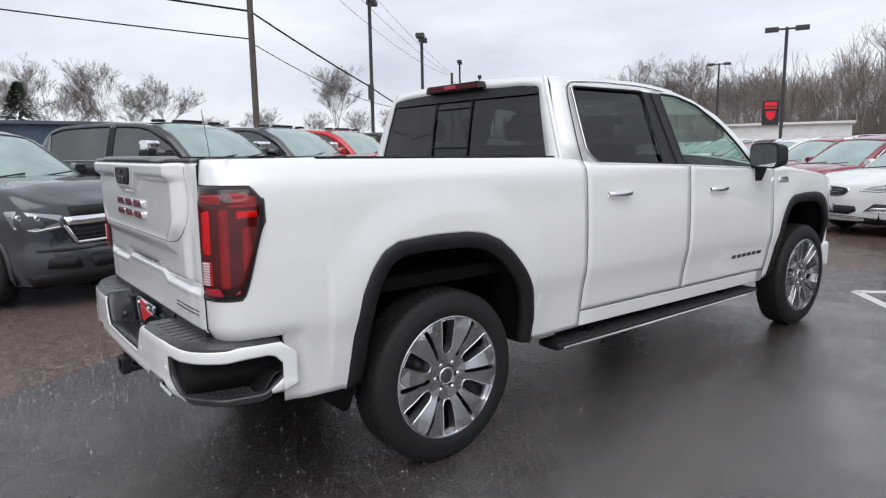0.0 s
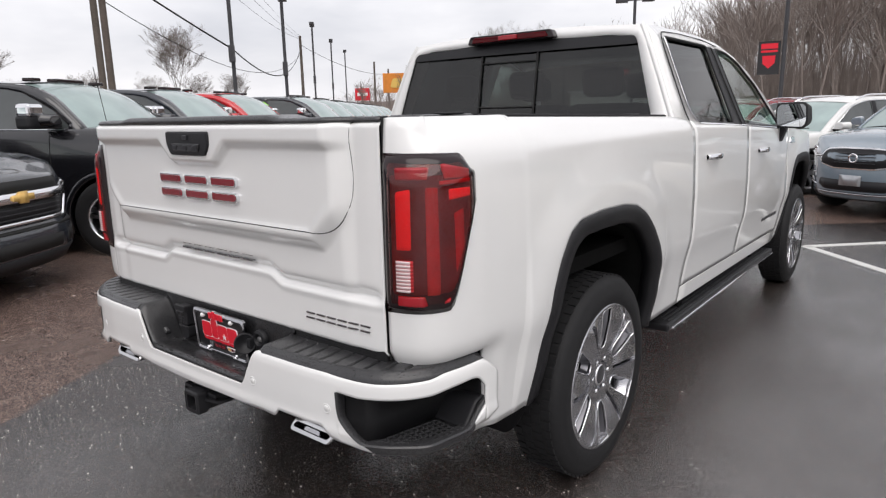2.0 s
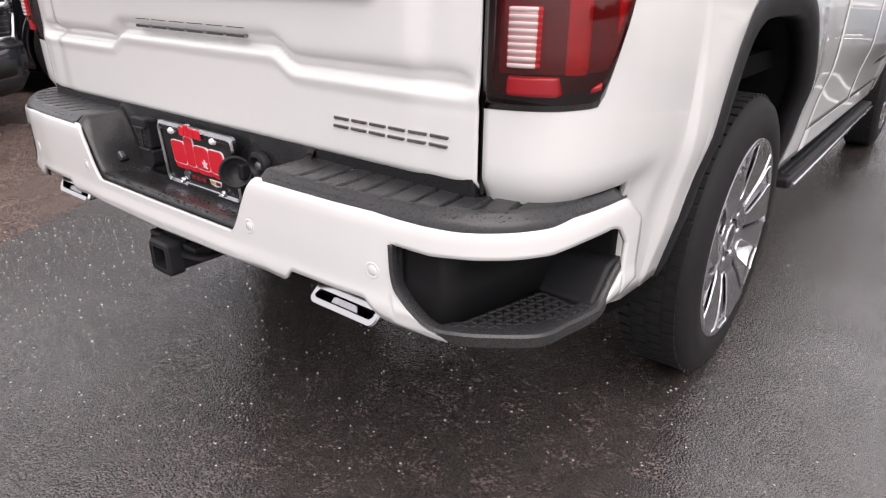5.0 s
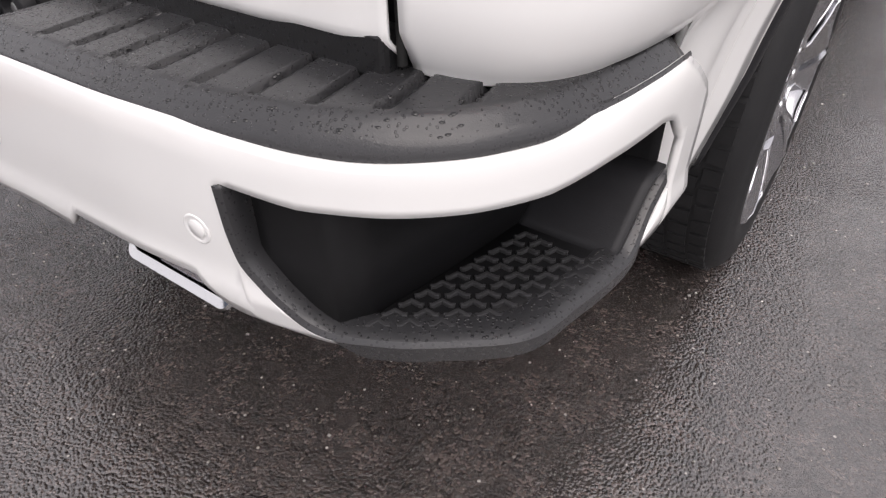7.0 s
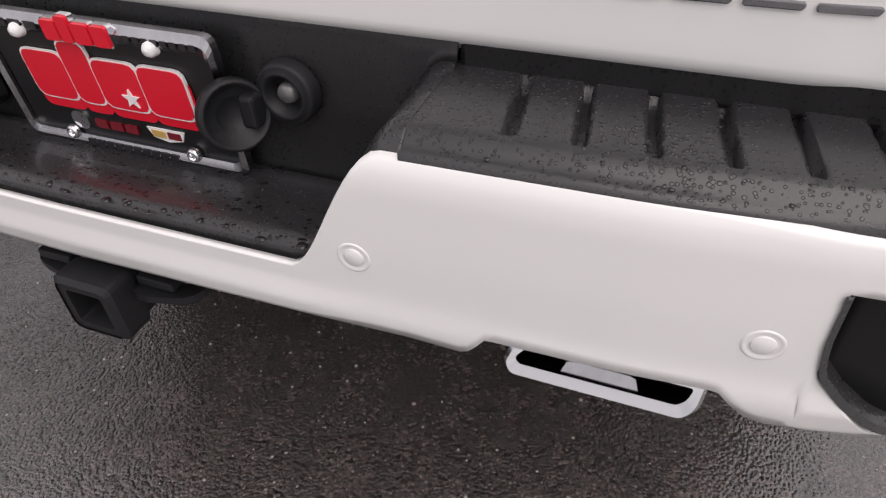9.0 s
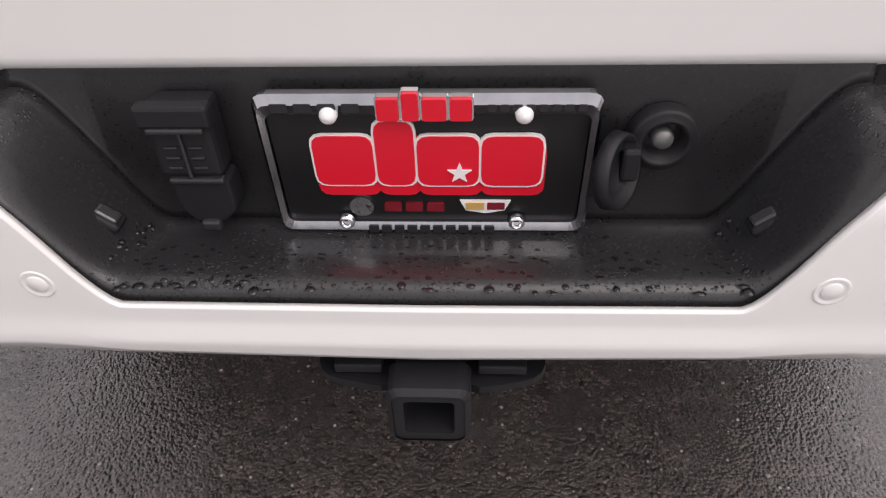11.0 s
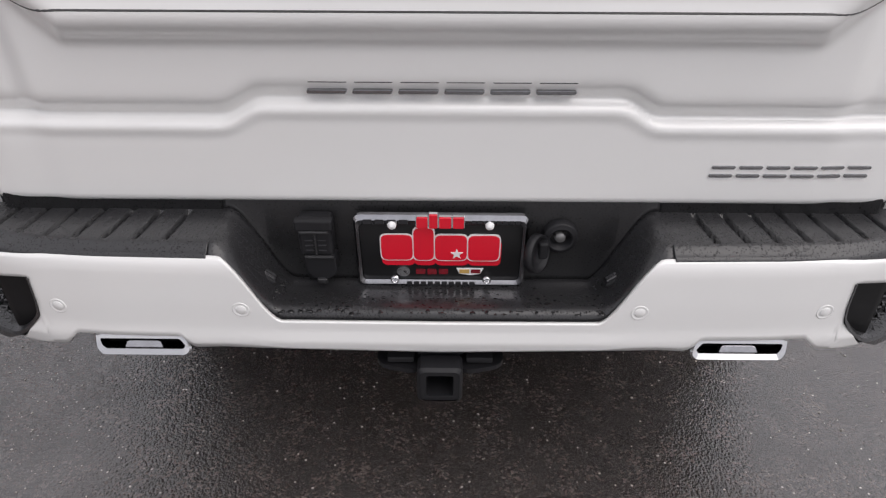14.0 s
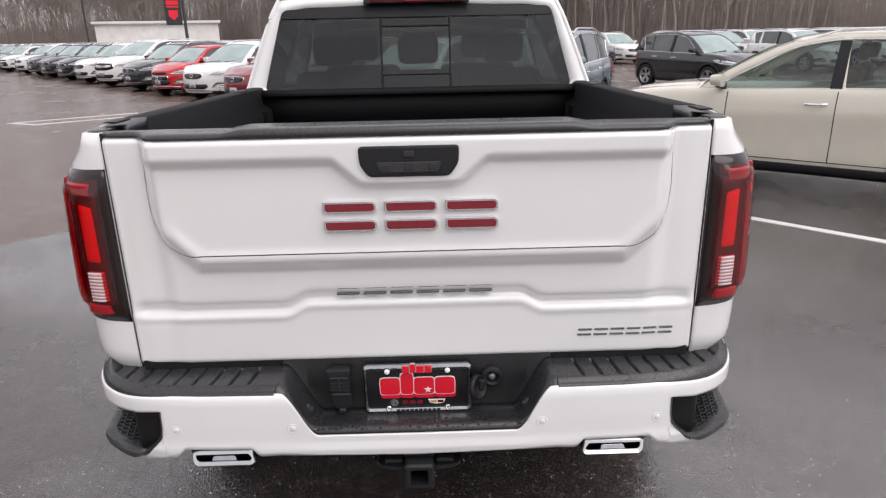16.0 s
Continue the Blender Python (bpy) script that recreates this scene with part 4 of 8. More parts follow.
floor_cols, wall_cols = [], []
for x in np.linspace(-0.402, 0.402, 121):
    zt = top_z(x)
    k = smooth01((abs(x) - 0.32) / 0.07)
    p0 = b_at(s_of_x(abs(x)), 0.745, -0.004)
    yb = 0.138
    col = [(x, p0[1], zt - 0.02)]
    for d in (0.002, 0.006, 0.012, 0.022, 0.04, 0.06, 0.08, 0.10, yb - 0.012 - p0[1]):
        low = well_floor(x, p0[1] + d) - 0.010 * (1 - min(1.0, d / 0.012)) ** 2
        pad = zt - 0.010 + 0.019 * min(1.0, d / 0.022)
        col.append((x, p0[1] + d, low * (1 - k) + pad * k))
    zb = col[-1][2]
    floor_cols.append(col + [(x, yb - 0.003, zb + 0.006)])
    wall_cols.append([(x, yb - 0.003, zb + 0.006), (x, yb, zb + 0.014), (x, yb + 0.001, max(0.70, zb + 0.016)), (x, yb + 0.002, max(0.79, zb + 0.018)), (x, yb + 0.008, 0.803), (x, 0.175, 0.806)])
sheet(floor_cols, "well_floor", M_BLACK, bumper, "rain-beaded black well under the number plate", solid=0.003)
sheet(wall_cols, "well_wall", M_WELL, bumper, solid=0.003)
for sx in (1, -1):
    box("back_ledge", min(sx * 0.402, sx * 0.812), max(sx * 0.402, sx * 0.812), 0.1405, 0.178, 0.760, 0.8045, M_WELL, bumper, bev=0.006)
box("gate_sill", -0.80, 0.80, 0.150, 0.30, 0.765, 0.80, M_DARK, bumper)
tube("gate_seal", [(-0.80, 0.150, 0.800), (0.80, 0.150, 0.800)], 0.004, M_TRIM, bumper)
for sx in (1, -1):
    cl = part("courtesy_lamp", box_bm(-0.017, 0.017, -0.013, 0.013, -0.006, 0.006, 0.004, 2), M_TRIM, bumper, "small black courtesy lamp")
    cl.matrix_basis = pose(sx * 0.322, 0.078, top_z(0.322) + 0.001, 0, sx * -40)
    lens_c = part("lamp_lens", box_bm(-0.012, 0.012, -0.008, 0.008, 0.004, 0.0085, 0.003, 2), M_HEADL, cl)
    for x, z in ((0.354, 0.647), (0.689, 0.642)):
        s = s_of_x(x)
        p = b_at(s, z)
        nx, ny = bp_n(s)
        q = Vector((sx * (p[0] + nx * 0.0045), p[1] + ny * 0.0045, p[2]))
        ring = lathe("parking_sensor", [(0.006, 0.0172), (0.0, 0.0160), (-0.0008, 0.0145), (0.0004, 0.0118)], M_WHITE, bumper, (0, 0, 0), 28, "white parking sensor", "y")
        ring.matrix_basis = pose(q.x, q.y, q.z, 0, 0, sx * math.degrees(math.atan2(nx, -ny)))
        disc = lathe("sensor_face", [(-0.0008, 0.0), (-0.0008, 0.0086), (0.0, 0.0096), (0.004, 0.0098)], M_WHITE, ring, (0, 0, 0), 24, "", "y")
        gap = lathe("sensor_gap", [(0.0012, 0.0094), (0.0012, 0.0122)], mat("sensor_gap", (0.25, 0.25, 0.25), 0.6), ring, (0, 0, 0), 24, "", "y")
# exhaust finishers: a slanting chrome frame with a bridge across its mouth
M_STEEL_B = mat("brushed_steel", (0.56, 0.56, 0.57), 0.12, metal=1.0)
TIP_O = rounded([(0.494, 0.548), (0.674, 0.548), (0.669, 0.516), (0.658, 0.504), (0.490, 0.504), (0.482, 0.514)], 0.007)
TIP_I = rounded([(0.506, 0.5345), (0.661, 0.5345), (0.657, 0.523), (0.649, 0.5165), (0.499, 0.5165), (0.494, 0.522)], 0.004)


def tip_y(z):
    return 0.050 - (0.546 - z) * 0.50


for sx in (1, -1):
    n = len(TIP_O)
    verts, faces = [], []
    rings = [[(a, 0.20, b) for a, b in TIP_O], [(a, tip_y(b) + 0.003, b) for a, b in TIP_O]]
    rings.append([(a + (c - a) * 0.3, tip_y(b) - 0.001, b + (d - b) * 0.3) for (a, b), (c, d) in zip(TIP_O, TIP_I)])
    rings += [[(a, tip_y(b), b) for a, b in TIP_I], [(a, tip_y(b) + 0.022, b) for a, b in TIP_I]]
    for rg in rings:
        verts += [(sx * a, y, z) for a, y, z in rg]
    for r in range(4):
        for i in range(n):
            faces.append((r * n + i, r * n + (i + 1) % n, (r + 1) * n + (i + 1) % n, (r + 1) * n + i))
    tip = raw("exhaust_tip", verts, faces, M_STEEL_B, truck, "chrome exhaust finisher")
    tip.data.set_sharp_from_angle(angle=radians(25))
    deep = [(sx * a, tip_y(b) + 0.020, b) for a, b in TIP_I] + [(sx * a, 0.19, b) for a, b in TIP_I]
    raw("exhaust_throat", deep, [(i, (i + 1) % n, n + (i + 1) % n, n + i) for i in range(n)] + [tuple(range(n, 2 * n))], M_DARK, tip)
    # the bridge's darker chrome stands in for shade in the mouth
    web = [(0.540, 0.5165), (0.544, 0.5265), (0.550, 0.5285), (0.604, 0.5285), (0.610, 0.5265), (0.614, 0.5165)]
    part("exhaust_bridge", prism_bm(web, 0.016, lambda a, b, c: (sx * a, tip_y(b) + 0.004 + c, b), 0.001), M_FRAME, tip)

# tow hitch
hitch = tagged(empty("tow_hitch"), "black square tow hitch receiver")
hitch.parent = truck
oq, iq = rounded([(-0.037, 0.447), (0.037, 0.447), (0.037, 0.521), (-0.037, 0.521)], 0.012), rounded([(-0.026, 0.458), (0.026, 0.458), (0.026, 0.510), (-0.026, 0.510)], 0.006)
n = len(oq)
verts, faces = [], []
for yy, oo in ((0.30, oq), (-0.018, oq), (-0.026, [(a * 1.0, b) for a, b in oq]), (-0.026, iq), (0.25, iq)):
    verts += [(a, yy, b) for a, b in oo]
for r in range(4):
    for i in range(n):
        faces.append((r * n + i, r * n + (i + 1) % n, (r + 1) * n + (i + 1) % n, (r + 1) * n + i))
raw("receiver_tube", verts, faces, M_TRIM, hitch, smooth=False)
collar = [(s * 1.16, 0.484 + (b - 0.484) * 1.16) for s, b in oq]
verts = [(a, y, b) for y, oo in ((0.012, oq), (0.012, collar), (-0.022, collar), (-0.028, oq)) for a, b in oo]
faces = [(r * n + i, r * n + (i + 1) % n, (r + 1) * n + (i + 1) % n, (r + 1) * n + i) for r in range(3) for i in range(n)]
raw("receiver_collar", verts, faces, M_TRIM, hitch, smooth=False)
box("receiver_back", -0.03, 0.03, 0.24, 0.26, 0.455, 0.515, M_DARK, hitch)
box("hitch_bracket", -0.045, 0.045, 0.02, 0.10, 0.520, 0.552, M_TRIM, hitch)
box("hitch_beam", -0.55, 0.55, 0.25, 0.33, 0.47, 0.56, M_DARK, hitch, bev=0.01)
for sx in (1, -1):
    plate = holed(rounded([(sx * 0.035, -0.005), (sx * 0.125, 0.015), (sx * 0.118, 0.115), (sx * 0.035, 0.135)], 0.03), (rounded([(sx * 0.056, 0.024), (sx * 0.103, 0.034), (sx * 0.098, 0.088), (sx * 0.056, 0.100)], 0.012),), lambda a, b: (a, b, 0.497), "chain_loop", M_TRIM, hitch, solid=0.010, smooth=False)
    box("hitch_tab", sx * 0.075 - 0.025, sx * 0.075 + 0.025, 0.01, 0.06, 0.510, 0.522, M_TRIM, hitch, bev=0.002)

# plate with its chrome frame; writing becomes plain blocks
plate = tagged(empty("dealer_plate"), "black dealer plate with red blocks in a chrome frame")
plate.parent = bumper
TILT_P = radians(-8)


def pl(a, b, c):
    """Plate plane: a across, b up from its middle, c outwards."""
    return (a, 0.122 - c * math.cos(TILT_P) - b * math.sin(TILT_P) * -1.0 * 0.5, 0.697 + b)


part("plate_panel", prism_bm(rounded([(-0.150, -0.074), (0.150, -0.074), (0.150, 0.074), (-0.150, 0.074)], 0.01), -0.004, lambda a, b, c: pl(a, b, 0.006 + c)), M_PLATE, plate)
fo, fi = rounded([(-0.160, -0.083), (0.160, -0.083), (0.160, 0.083), (-0.160, 0.083)], 0.014), rounded([(-0.151, -0.068), (0.151, -0.068), (0.151, 0.062), (-0.151, 0.062)], 0.010)
n = len(fo)
mid = [(a * 0.55 + c * 0.45, b * 0.55 + d * 0.45) for (a, b), (c, d) in zip(fo, fi)]
verts = [pl(a, b, 0.0) for a, b in fo] + [pl(a, b, 0.010) for a, b in fo] + [pl(a, b, 0.015) for a, b in mid] + [pl(a, b, 0.011) for a, b in fi] + [pl(a, b, 0.004) for a, b in fi]
faces = [(r * n + i, r * n + (i + 1) % n, (r + 1) * n + (i + 1) % n, (r + 1) * n + i) for r in range(4) for i in range(n)]
raw("plate_frame", verts, faces, M_FRAME, plate, "chrome plate frame", smooth=False)


def plate_block(name, a0, a1, b0, b1, c0, c1, material, ch=0.006):
    part(name, prism_bm(rounded([(a0, b0), (a1, b0), (a1, b1), (a0, b1)], ch, 3), c1 - c0, lambda a, b, c: pl(a, b, c0 + c), 0.0), material, plate)


xs = [(-0.114, -0.051), (-0.053, -0.011), (-0.013, 0.051), (0.049, 0.112)]
for k, (a0, a1) in enumerate(xs):
    top_b = (0.040, 0.056, 0.040, 0.040)[k]
    plate_block("red_shadow", a0 + 0.002, a1 + 0.002, -0.034, top_b - 0.012, 0.007, 0.0085, M_PLATE_RED, 0.012)
    plate_block("white_edge", a0, a1, -0.022, top_b, 0.007, 0.0095 + 0.0004 * k, M_PLATE_WHITE, 0.013)
    plate_block("red_block", a0 + 0.0022, a1 - 0.0022, -0.0198, top_b - 0.0022, 0.007, 0.0105 + 0.0004 * k, M_PLATE_RED, 0.012)
star = []
for k in range(10):
    r = 0.0125 if k % 2 == 0 else 0.005
    star.append((0.030 + r * math.sin(k * math.pi / 5), -0.004 + r * math.cos(k * math.pi / 5)))
part("white_star", prism_bm(star, 0.003, lambda a, b, c: pl(a, b, 0.0102 + c)), M_PLATE_WHITE, plate)
for k, (a0, a1) in enumerate([(-0.044, -0.024), (-0.021, -0.006), (-0.003, 0.019), (0.022, 0.042)]):
    plate_block("raised_red_block", a0, a1, 0.060, 0.082 + (0.006 if k == 1 else 0), 0.012, 0.021, M_PLATE_RED, 0.003)
    plate_block("raised_chrome_edge", a0 - 0.0015, a1 + 0.0015, 0.0585, 0.0835 + (0.006 if k == 1 else 0), 0.010, 0.0175, M_CHROME, 0.003)
part("round_mark", prism_bm([(-0.072 + 0.0125 * math.cos(t), -0.050 + 0.0125 * math.sin(t)) for t in np.linspace(0, 2 * math.pi, 20)[:-1]], 0.002, lambda a, b, c: pl(a, b, 0.0065 + c)), M_CHROME, plate)
for k in range(3):
    plate_block("red_bar", -0.048 + k * 0.022, -0.030 + k * 0.022, -0.0555, -0.044, 0.0065, 0.009, M_RED, 0.002)
part("gold_shield", prism_bm([(0.030, -0.041), (0.082, -0.041), (0.076, -0.054), (0.056, -0.058), (0.036, -0.054)], 0.002, lambda a, b, c: pl(a, b, 0.0065 + c)), M_PLATE_WHITE, plate)
plate_block("shield_stripe", 0.036, 0.055, -0.0525, -0.0435, 0.0065, 0.0095, M_GOLD, 0.001)
plate_block("shield_stripe", 0.058, 0.076, -0.0525, -0.0435, 0.0065, 0.0095, M_RED, 0.001)
for k in range(10):
    plate_block("frame_bar", -0.066 + k * 0.0135, -0.0555 + k * 0.0135, -0.080, -0.071, 0.011, 0.0155, M_GREYBAR, 0.001)
for k in range(8):
    plate_block("frame_bar", 0.056 + k * 0.0115, 0.064 + k * 0.0115, 0.067, 0.074, 0.011, 0.0155, M_GREYBAR, 0.001)
for k in range(4):
    plate_block("frame_bar", -0.142 + k * 0.022, -0.126 + k * 0.022, 0.066, 0.075, 0.011, 0.0155, M_GREYBAR, 0.001)
for a in (-0.089, 0.089):
    p = pl(a, 0.064, 0.016)
    lathe("plate_screw", [(-0.008, 0.0), (-0.007, 0.005), (-0.003, 0.008), (0.004, 0.0085)], M_PLATE_WHITE, plate, p, 14, "", "y")
    p = pl(a, -0.067, 0.013)
    lathe("frame_ring", [(0.004, 0.0035), (-0.003, 0.0045), (-0.004, 0.006), (-0.001, 0.0085), (0.004, 0.009)], M_CHROME, plate, p, 16, "", "y")

# trailer sockets beside the plate
sock = tagged(empty("trailer_socket"), "round black trailer socket with its cap open")
sock.parent = bumper
lathe("socket_ring", [(0.012, 0.034), (-0.002, 0.033), (-0.006, 0.030), (-0.004, 0.0265), (-0.009, 0.025), (-0.006, 0.0205), (0.02, 0.019), (0.02, 0.0)], M_TRIM, sock, (0.224, 0.124, 0.722), 28, "", "y")
lathe("socket_core", [(-0.002, 0.0), (-0.002, 0.009), (0.004, 0.011), (0.016, 0.011)], mat("socket_core", (0.22, 0.22, 0.22), 0.4, metal=0.5), sock, (0.224, 0.124, 0.722), 20, "", "y")
capo = lathe("socket_cap", [(0.004, 0.0), (0.004, 0.018), (0.000, 0.020), (0.002, 0.030), (-0.006, 0.032), (-0.006, 0.036), (0.008, 0.038), (0.010, 0.030), (0.010, 0.0)], M_TRIM, sock, (0, 0, 0), 28, "open round cap", "y")
capo.matrix_basis = pose(0.180, 0.094, 0.706, 0, 0, 55) @ pose(0, 0, 0, -12)
box("cap_hinge", 0.182, 0.200, 0.098, 0.125, 0.690, 0.725, M_TRIM, sock)
flat = tagged(empty("flat_socket"), "black flat trailer plug cover")
flat.parent = bumper
box("flat_cover", -0.262, -0.200, 0.098, 0.135, 0.695, 0.772, M_TRIM, flat, bev=0.006)
box("flat_lid", -0.266, -0.196, 0.090, 0.108, 0.752, 0.775, M_TRIM, flat, bev=0.004)
box("lid_hinge", -0.258, -0.204, 0.0885, 0.094, 0.7475, 0.7535, M_BLACK, flat, bev=0.002)
tube("cover_rib", [(-0.231, 0.0965, 0.697), (-0.231, 0.0965, 0.750)], 0.0022, M_BLACK, flat, n=5)
for k in range(3):
    box("cover_mark", -0.250, -0.236, 0.0955, 0.099, 0.706 + 0.011 * k, 0.709 + 0.011 * k, M_GREYBAR, flat, bev=0.001)
    box("cover_mark", -0.226, -0.212, 0.0955, 0.099, 0.706 + 0.011 * k, 0.709 + 0.011 * k, M_GREYBAR, flat, bev=0.001)
box("foot_catch", -0.236, -0.216, 0.094, 0.104, 0.632, 0.644, M_BLACK, flat, bev=0.003)
box("foot_hinge", -0.254, -0.200, 0.094, 0.104, 0.690, 0.696, M_BLACK, flat, bev=0.002)
part("flat_foot", prism_bm(rounded([(-0.256, 0.692), (-0.198, 0.692), (-0.196, 0.655), (-0.212, 0.640), (-0.242, 0.640), (-0.254, 0.655)], 0.008), 0.03, lambda a, b, c: (a, 0.100 + c, b), 0.003), M_TRIM, flat)


# ---- wheels and arches of the pickup ----
def alloy_wheel(parent, side):
    """A 22-inch wheel; side +1 faces +x. Built round the origin."""
    W = 0.215
    w = tagged(empty("wheel"), "polished multi-spoke alloy wheel with wide tyre")
    w.parent = parent
    f = W / 2 * side
    prof = [(-f, 0.300), (-f * 1.02, 0.33), (-f * 0.97, 0.368), (-f * 0.86, 0.391), (-f * 0.72, 0.408), (-f * 0.4, 0.4145), (f * 0.4, 0.4145), (f * 0.74, 0.410), (f * 0.90, 0.398), (f * 0.985, 0.378), (f * 1.025, 0.357), (f * 1.04, 0.353), (f * 1.045, 0.335), (f * 1.03, 0.316), (f * 1.025, 0.3145), (f * 0.98, 0.300)]
    tyre = lathe("tyre", prof, M_RUBBER, w, n=64)
    # tread blocks
    bm = bmesh.new()
    for i in range(64):
        a = 2 * math.pi * i / 64
        for row, (s0, s1, tw) in enumerate(((-0.72, -0.42, 0.0), (-0.36, -0.03, 0.5), (0.03, 0.36, 0.0), (0.42, 0.72, 0.5))):
            aa = a + tw * 2 * math.pi / 64
            sub = box_bm(f * s0 if f > 0 else f * s1, f * s1 if f > 0 else f * s0, -0.0150, 0.0150, 0.4080, 0.4175)
            me = bpy.data.meshes.new("tmp")
            bmesh.ops.rotate(sub, verts=sub.verts, cent=(0, 0, 0), matrix=Matrix.Rotation(aa, 3, "X"))
            sub.to_mesh(me)
            sub.free()
            bm.from_mesh(me)
            bpy.data.meshes.remove(me)
    part("tread", bm, M_RUBBER, tyre)
    rim = lathe("rim", [(f * 0.97, 0.300), (f * 1.01, 0.297), (f * 1.01, 0.289), (f * 0.92, 0.283), (f * 0.80, 0.272), (-f * 0.6, 0.262), (-f * 0.9, 0.290)], M_ALLOY, w, n=64)
    lathe("brake_disc", [(f * 0.18, 0.0), (f * 0.18, 0.17), (f * 0.08, 0.17)], M_ALLOY_D, w, n=32)
    lathe("wheel_back", [(f * 0.15, 0.0), (f * 0.15, 0.268)], M_ALLOY_D, w, n=32)
    def dish(y, z):
        r = math.hypot(y, z)
        twist = 0.011 * math.cos(6 * math.atan2(z, y)) * smooth01((r - 0.08) / 0.08) * smooth01((0.292 - r) / 0.02)
        return (f * (0.925 - 0.24 * (1 - smooth01((r - 0.06) / 0.21))) + side * twist, y, z)

    ring = lambda r, n: [(r * math.cos(2 * math.pi * t / n), r * math.sin(2 * math.pi * t / n)) for t in range(n)]
    slots = []
    for i in range(12):
        base = math.radians(30 * i)
        r0, r1, w0, w1 = (0.118, 0.282, 0.023, 0.0385) if i % 2 else (0.108, 0.284, 0.0065, 0.0105)
        poly = rounded([(r0, -w0 * 0.62), (r0 + 0.024, -w0 * 1.22), (r1, -w1), (r1, w1), (r0 + 0.024, w0 * 1.22), (r0, w0 * 0.62)] if i % 2 else [(r0, -w0), (r1, -w1), (r1, w1), (r0, w0)], 0.008 if i % 2 else 0.003, 4)
        slots.append(dense([(a * math.cos(base) - b * math.sin(base), a * math.sin(base) + b * math.cos(base)) for a, b in poly], 0.012))
    face = holed(dense(ring(0.292, 96), 0.012), [dense(ring(0.060, 40), 0.01)] + slots, dish, "spokes", M_ALLOY, rim, "polished spokes", solid=0.016, smooth=False)
    for i, poly in enumerate(slots):
        cy, cz = sum(p[0] for p in poly) / len(poly), sum(p[1] for p in poly) / len(poly)
        ur, vr = Vector((cy, cz)).normalized(), Vector((-cz, cy)).normalized()
        ka, kb = (0.86, 0.62) if i % 2 else (0.94, 0.72)
        inner = [tuple(Vector((cy, cz)) + ur * (ka * (Vector((y - cy, z - cz)) @ ur)) + vr * (kb * (Vector((y - cy, z - cz)) @ vr))) for y, z in poly]
        cols = [[dish(*p), (dish(*q)[0] - side * 0.026, q[0], q[1])] for p, q in zip(poly + poly[:1], inner + inner[:1])]
        sheet(cols, "spoke_pocket", M_ALLOY_P, rim)
        if i % 2:
            tube("pocket_edge", [Vector(dish(cy + (y - cy) * 1.05, cz + (z - cz) * 1.03)) + Vector((side * 0.009, 0, 0)) for y, z in poly], 0.0030, M_CHROME, rim, n=4, closed=True)
    hub = lathe("hub", [(f * 0.70, 0.0), (f * 0.70, 0.05), (f * 0.67, 0.085), (f * 0.55, 0.095)], M_ALLOY, w, n=36)
    cap_ob = lathe("centre_cap", [(f * 0.77, 0.0), (f * 0.765, 0.034), (f * 0.745, 0.041), (f * 0.69, 0.043)], M_ALLOY_P, hub, n=28, label="grey centre cap")
    lathe("cap_ring", [(f * 0.768, 0.036), (f * 0.782, 0.038), (f * 0.782, 0.042), (f * 0.74, 0.044)], M_CHROME, hub, n=28)
    for i in range(6):
        a = math.radians(60 * i)
        lathe("nut_well", [(f * 0.735, 0.0155), (f * 0.745, 0.0165), (f * 0.745, 0.0185), (f * 0.70, 0.020)], M_ALLOY_D, hub, (0, 0.070 * math.cos(a), 0.070 * math.sin(a)), n=12)
        lathe("wheel_nut", [(f * 0.81, 0.0), (f * 0.805, 0.008), (f * 0.77, 0.0115), (f * 0.68, 0.0125)], M_CHROME, hub, (0, 0.070 * math.cos(a), 0.070 * math.sin(a)), n=10)
    return w


wr = alloy_wheel(truck, 1)
wr.matrix_basis = pose(0.9145, 1.198, 0.414)
for x, y, rz, spin in ((0.9145, 4.942, 0, 17), (-0.9145, 1.198, 180, 9), (-0.9145, 4.942, 180, 31)):
    c = copy_thing(wr, pose(x, y, 0.414, 0, 0, rz) @ pose(0, 0, 0, spin, 0, 0))


def arch_trim(arch, dy):
    """Black flare round a wheel opening, with its inner liner."""
    line = eased(arch, 0.02, 3)
    cy = 1.198 + dy
    for sx in (1, -1):
        cols, lin = [], []
        for y, z in line:
            k = Vector((cy - y, 0.60 - z))
            ln = k.length
            k = k / ln
            w = 0.075
            iy, iz = y + k.x * w, z + k.y * w * 0.9
            x = side_x(y, max(z, 0.42))
            xi = side_x(iy, max(iz, 0.42))
            oy, oz = y - k.x * 0.004, z - k.y * 0.004
            cols.append([(sx * (x - 0.004), oy, oz), (sx * (x + 0.008), oy + k.x * 0.008, oz + k.y * 0.008), (sx * (x + 0.010), y + k.x * 0.03, z + k.y * 0.03), (sx * (xi + 0.004), iy, iz), (sx * (xi - 0.012), iy + k.x * 0.006, iz + k.y * 0.006), (sx * (xi - 0.05), iy + k.x * 0.004, iz + k.y * 0.004)])
            lin.append([(sx * (xi - 0.045), iy, iz), (sx * 0.70, iy - k.x * 0.02, iz - k.y * 0.02), (sx * 0.55, iy - k.x * 0.02, iz - k.y * 0.02)])
        sheet(cols if sx > 0 else list(reversed(cols)), "wheel_arch_trim", M_TRIM, truck, "black plastic wheel-arch trim", solid=0.004)
        sheet(lin, "arch_liner", M_DARK, truck, solid=0.004)
        wall = [(p[0], p[1]) for p in line]
        holed(dense(wall, 0.2), (), lambda a, b: (sx * 0.56, a, b), "arch_wall", M_DARK, truck, solid=0.004)


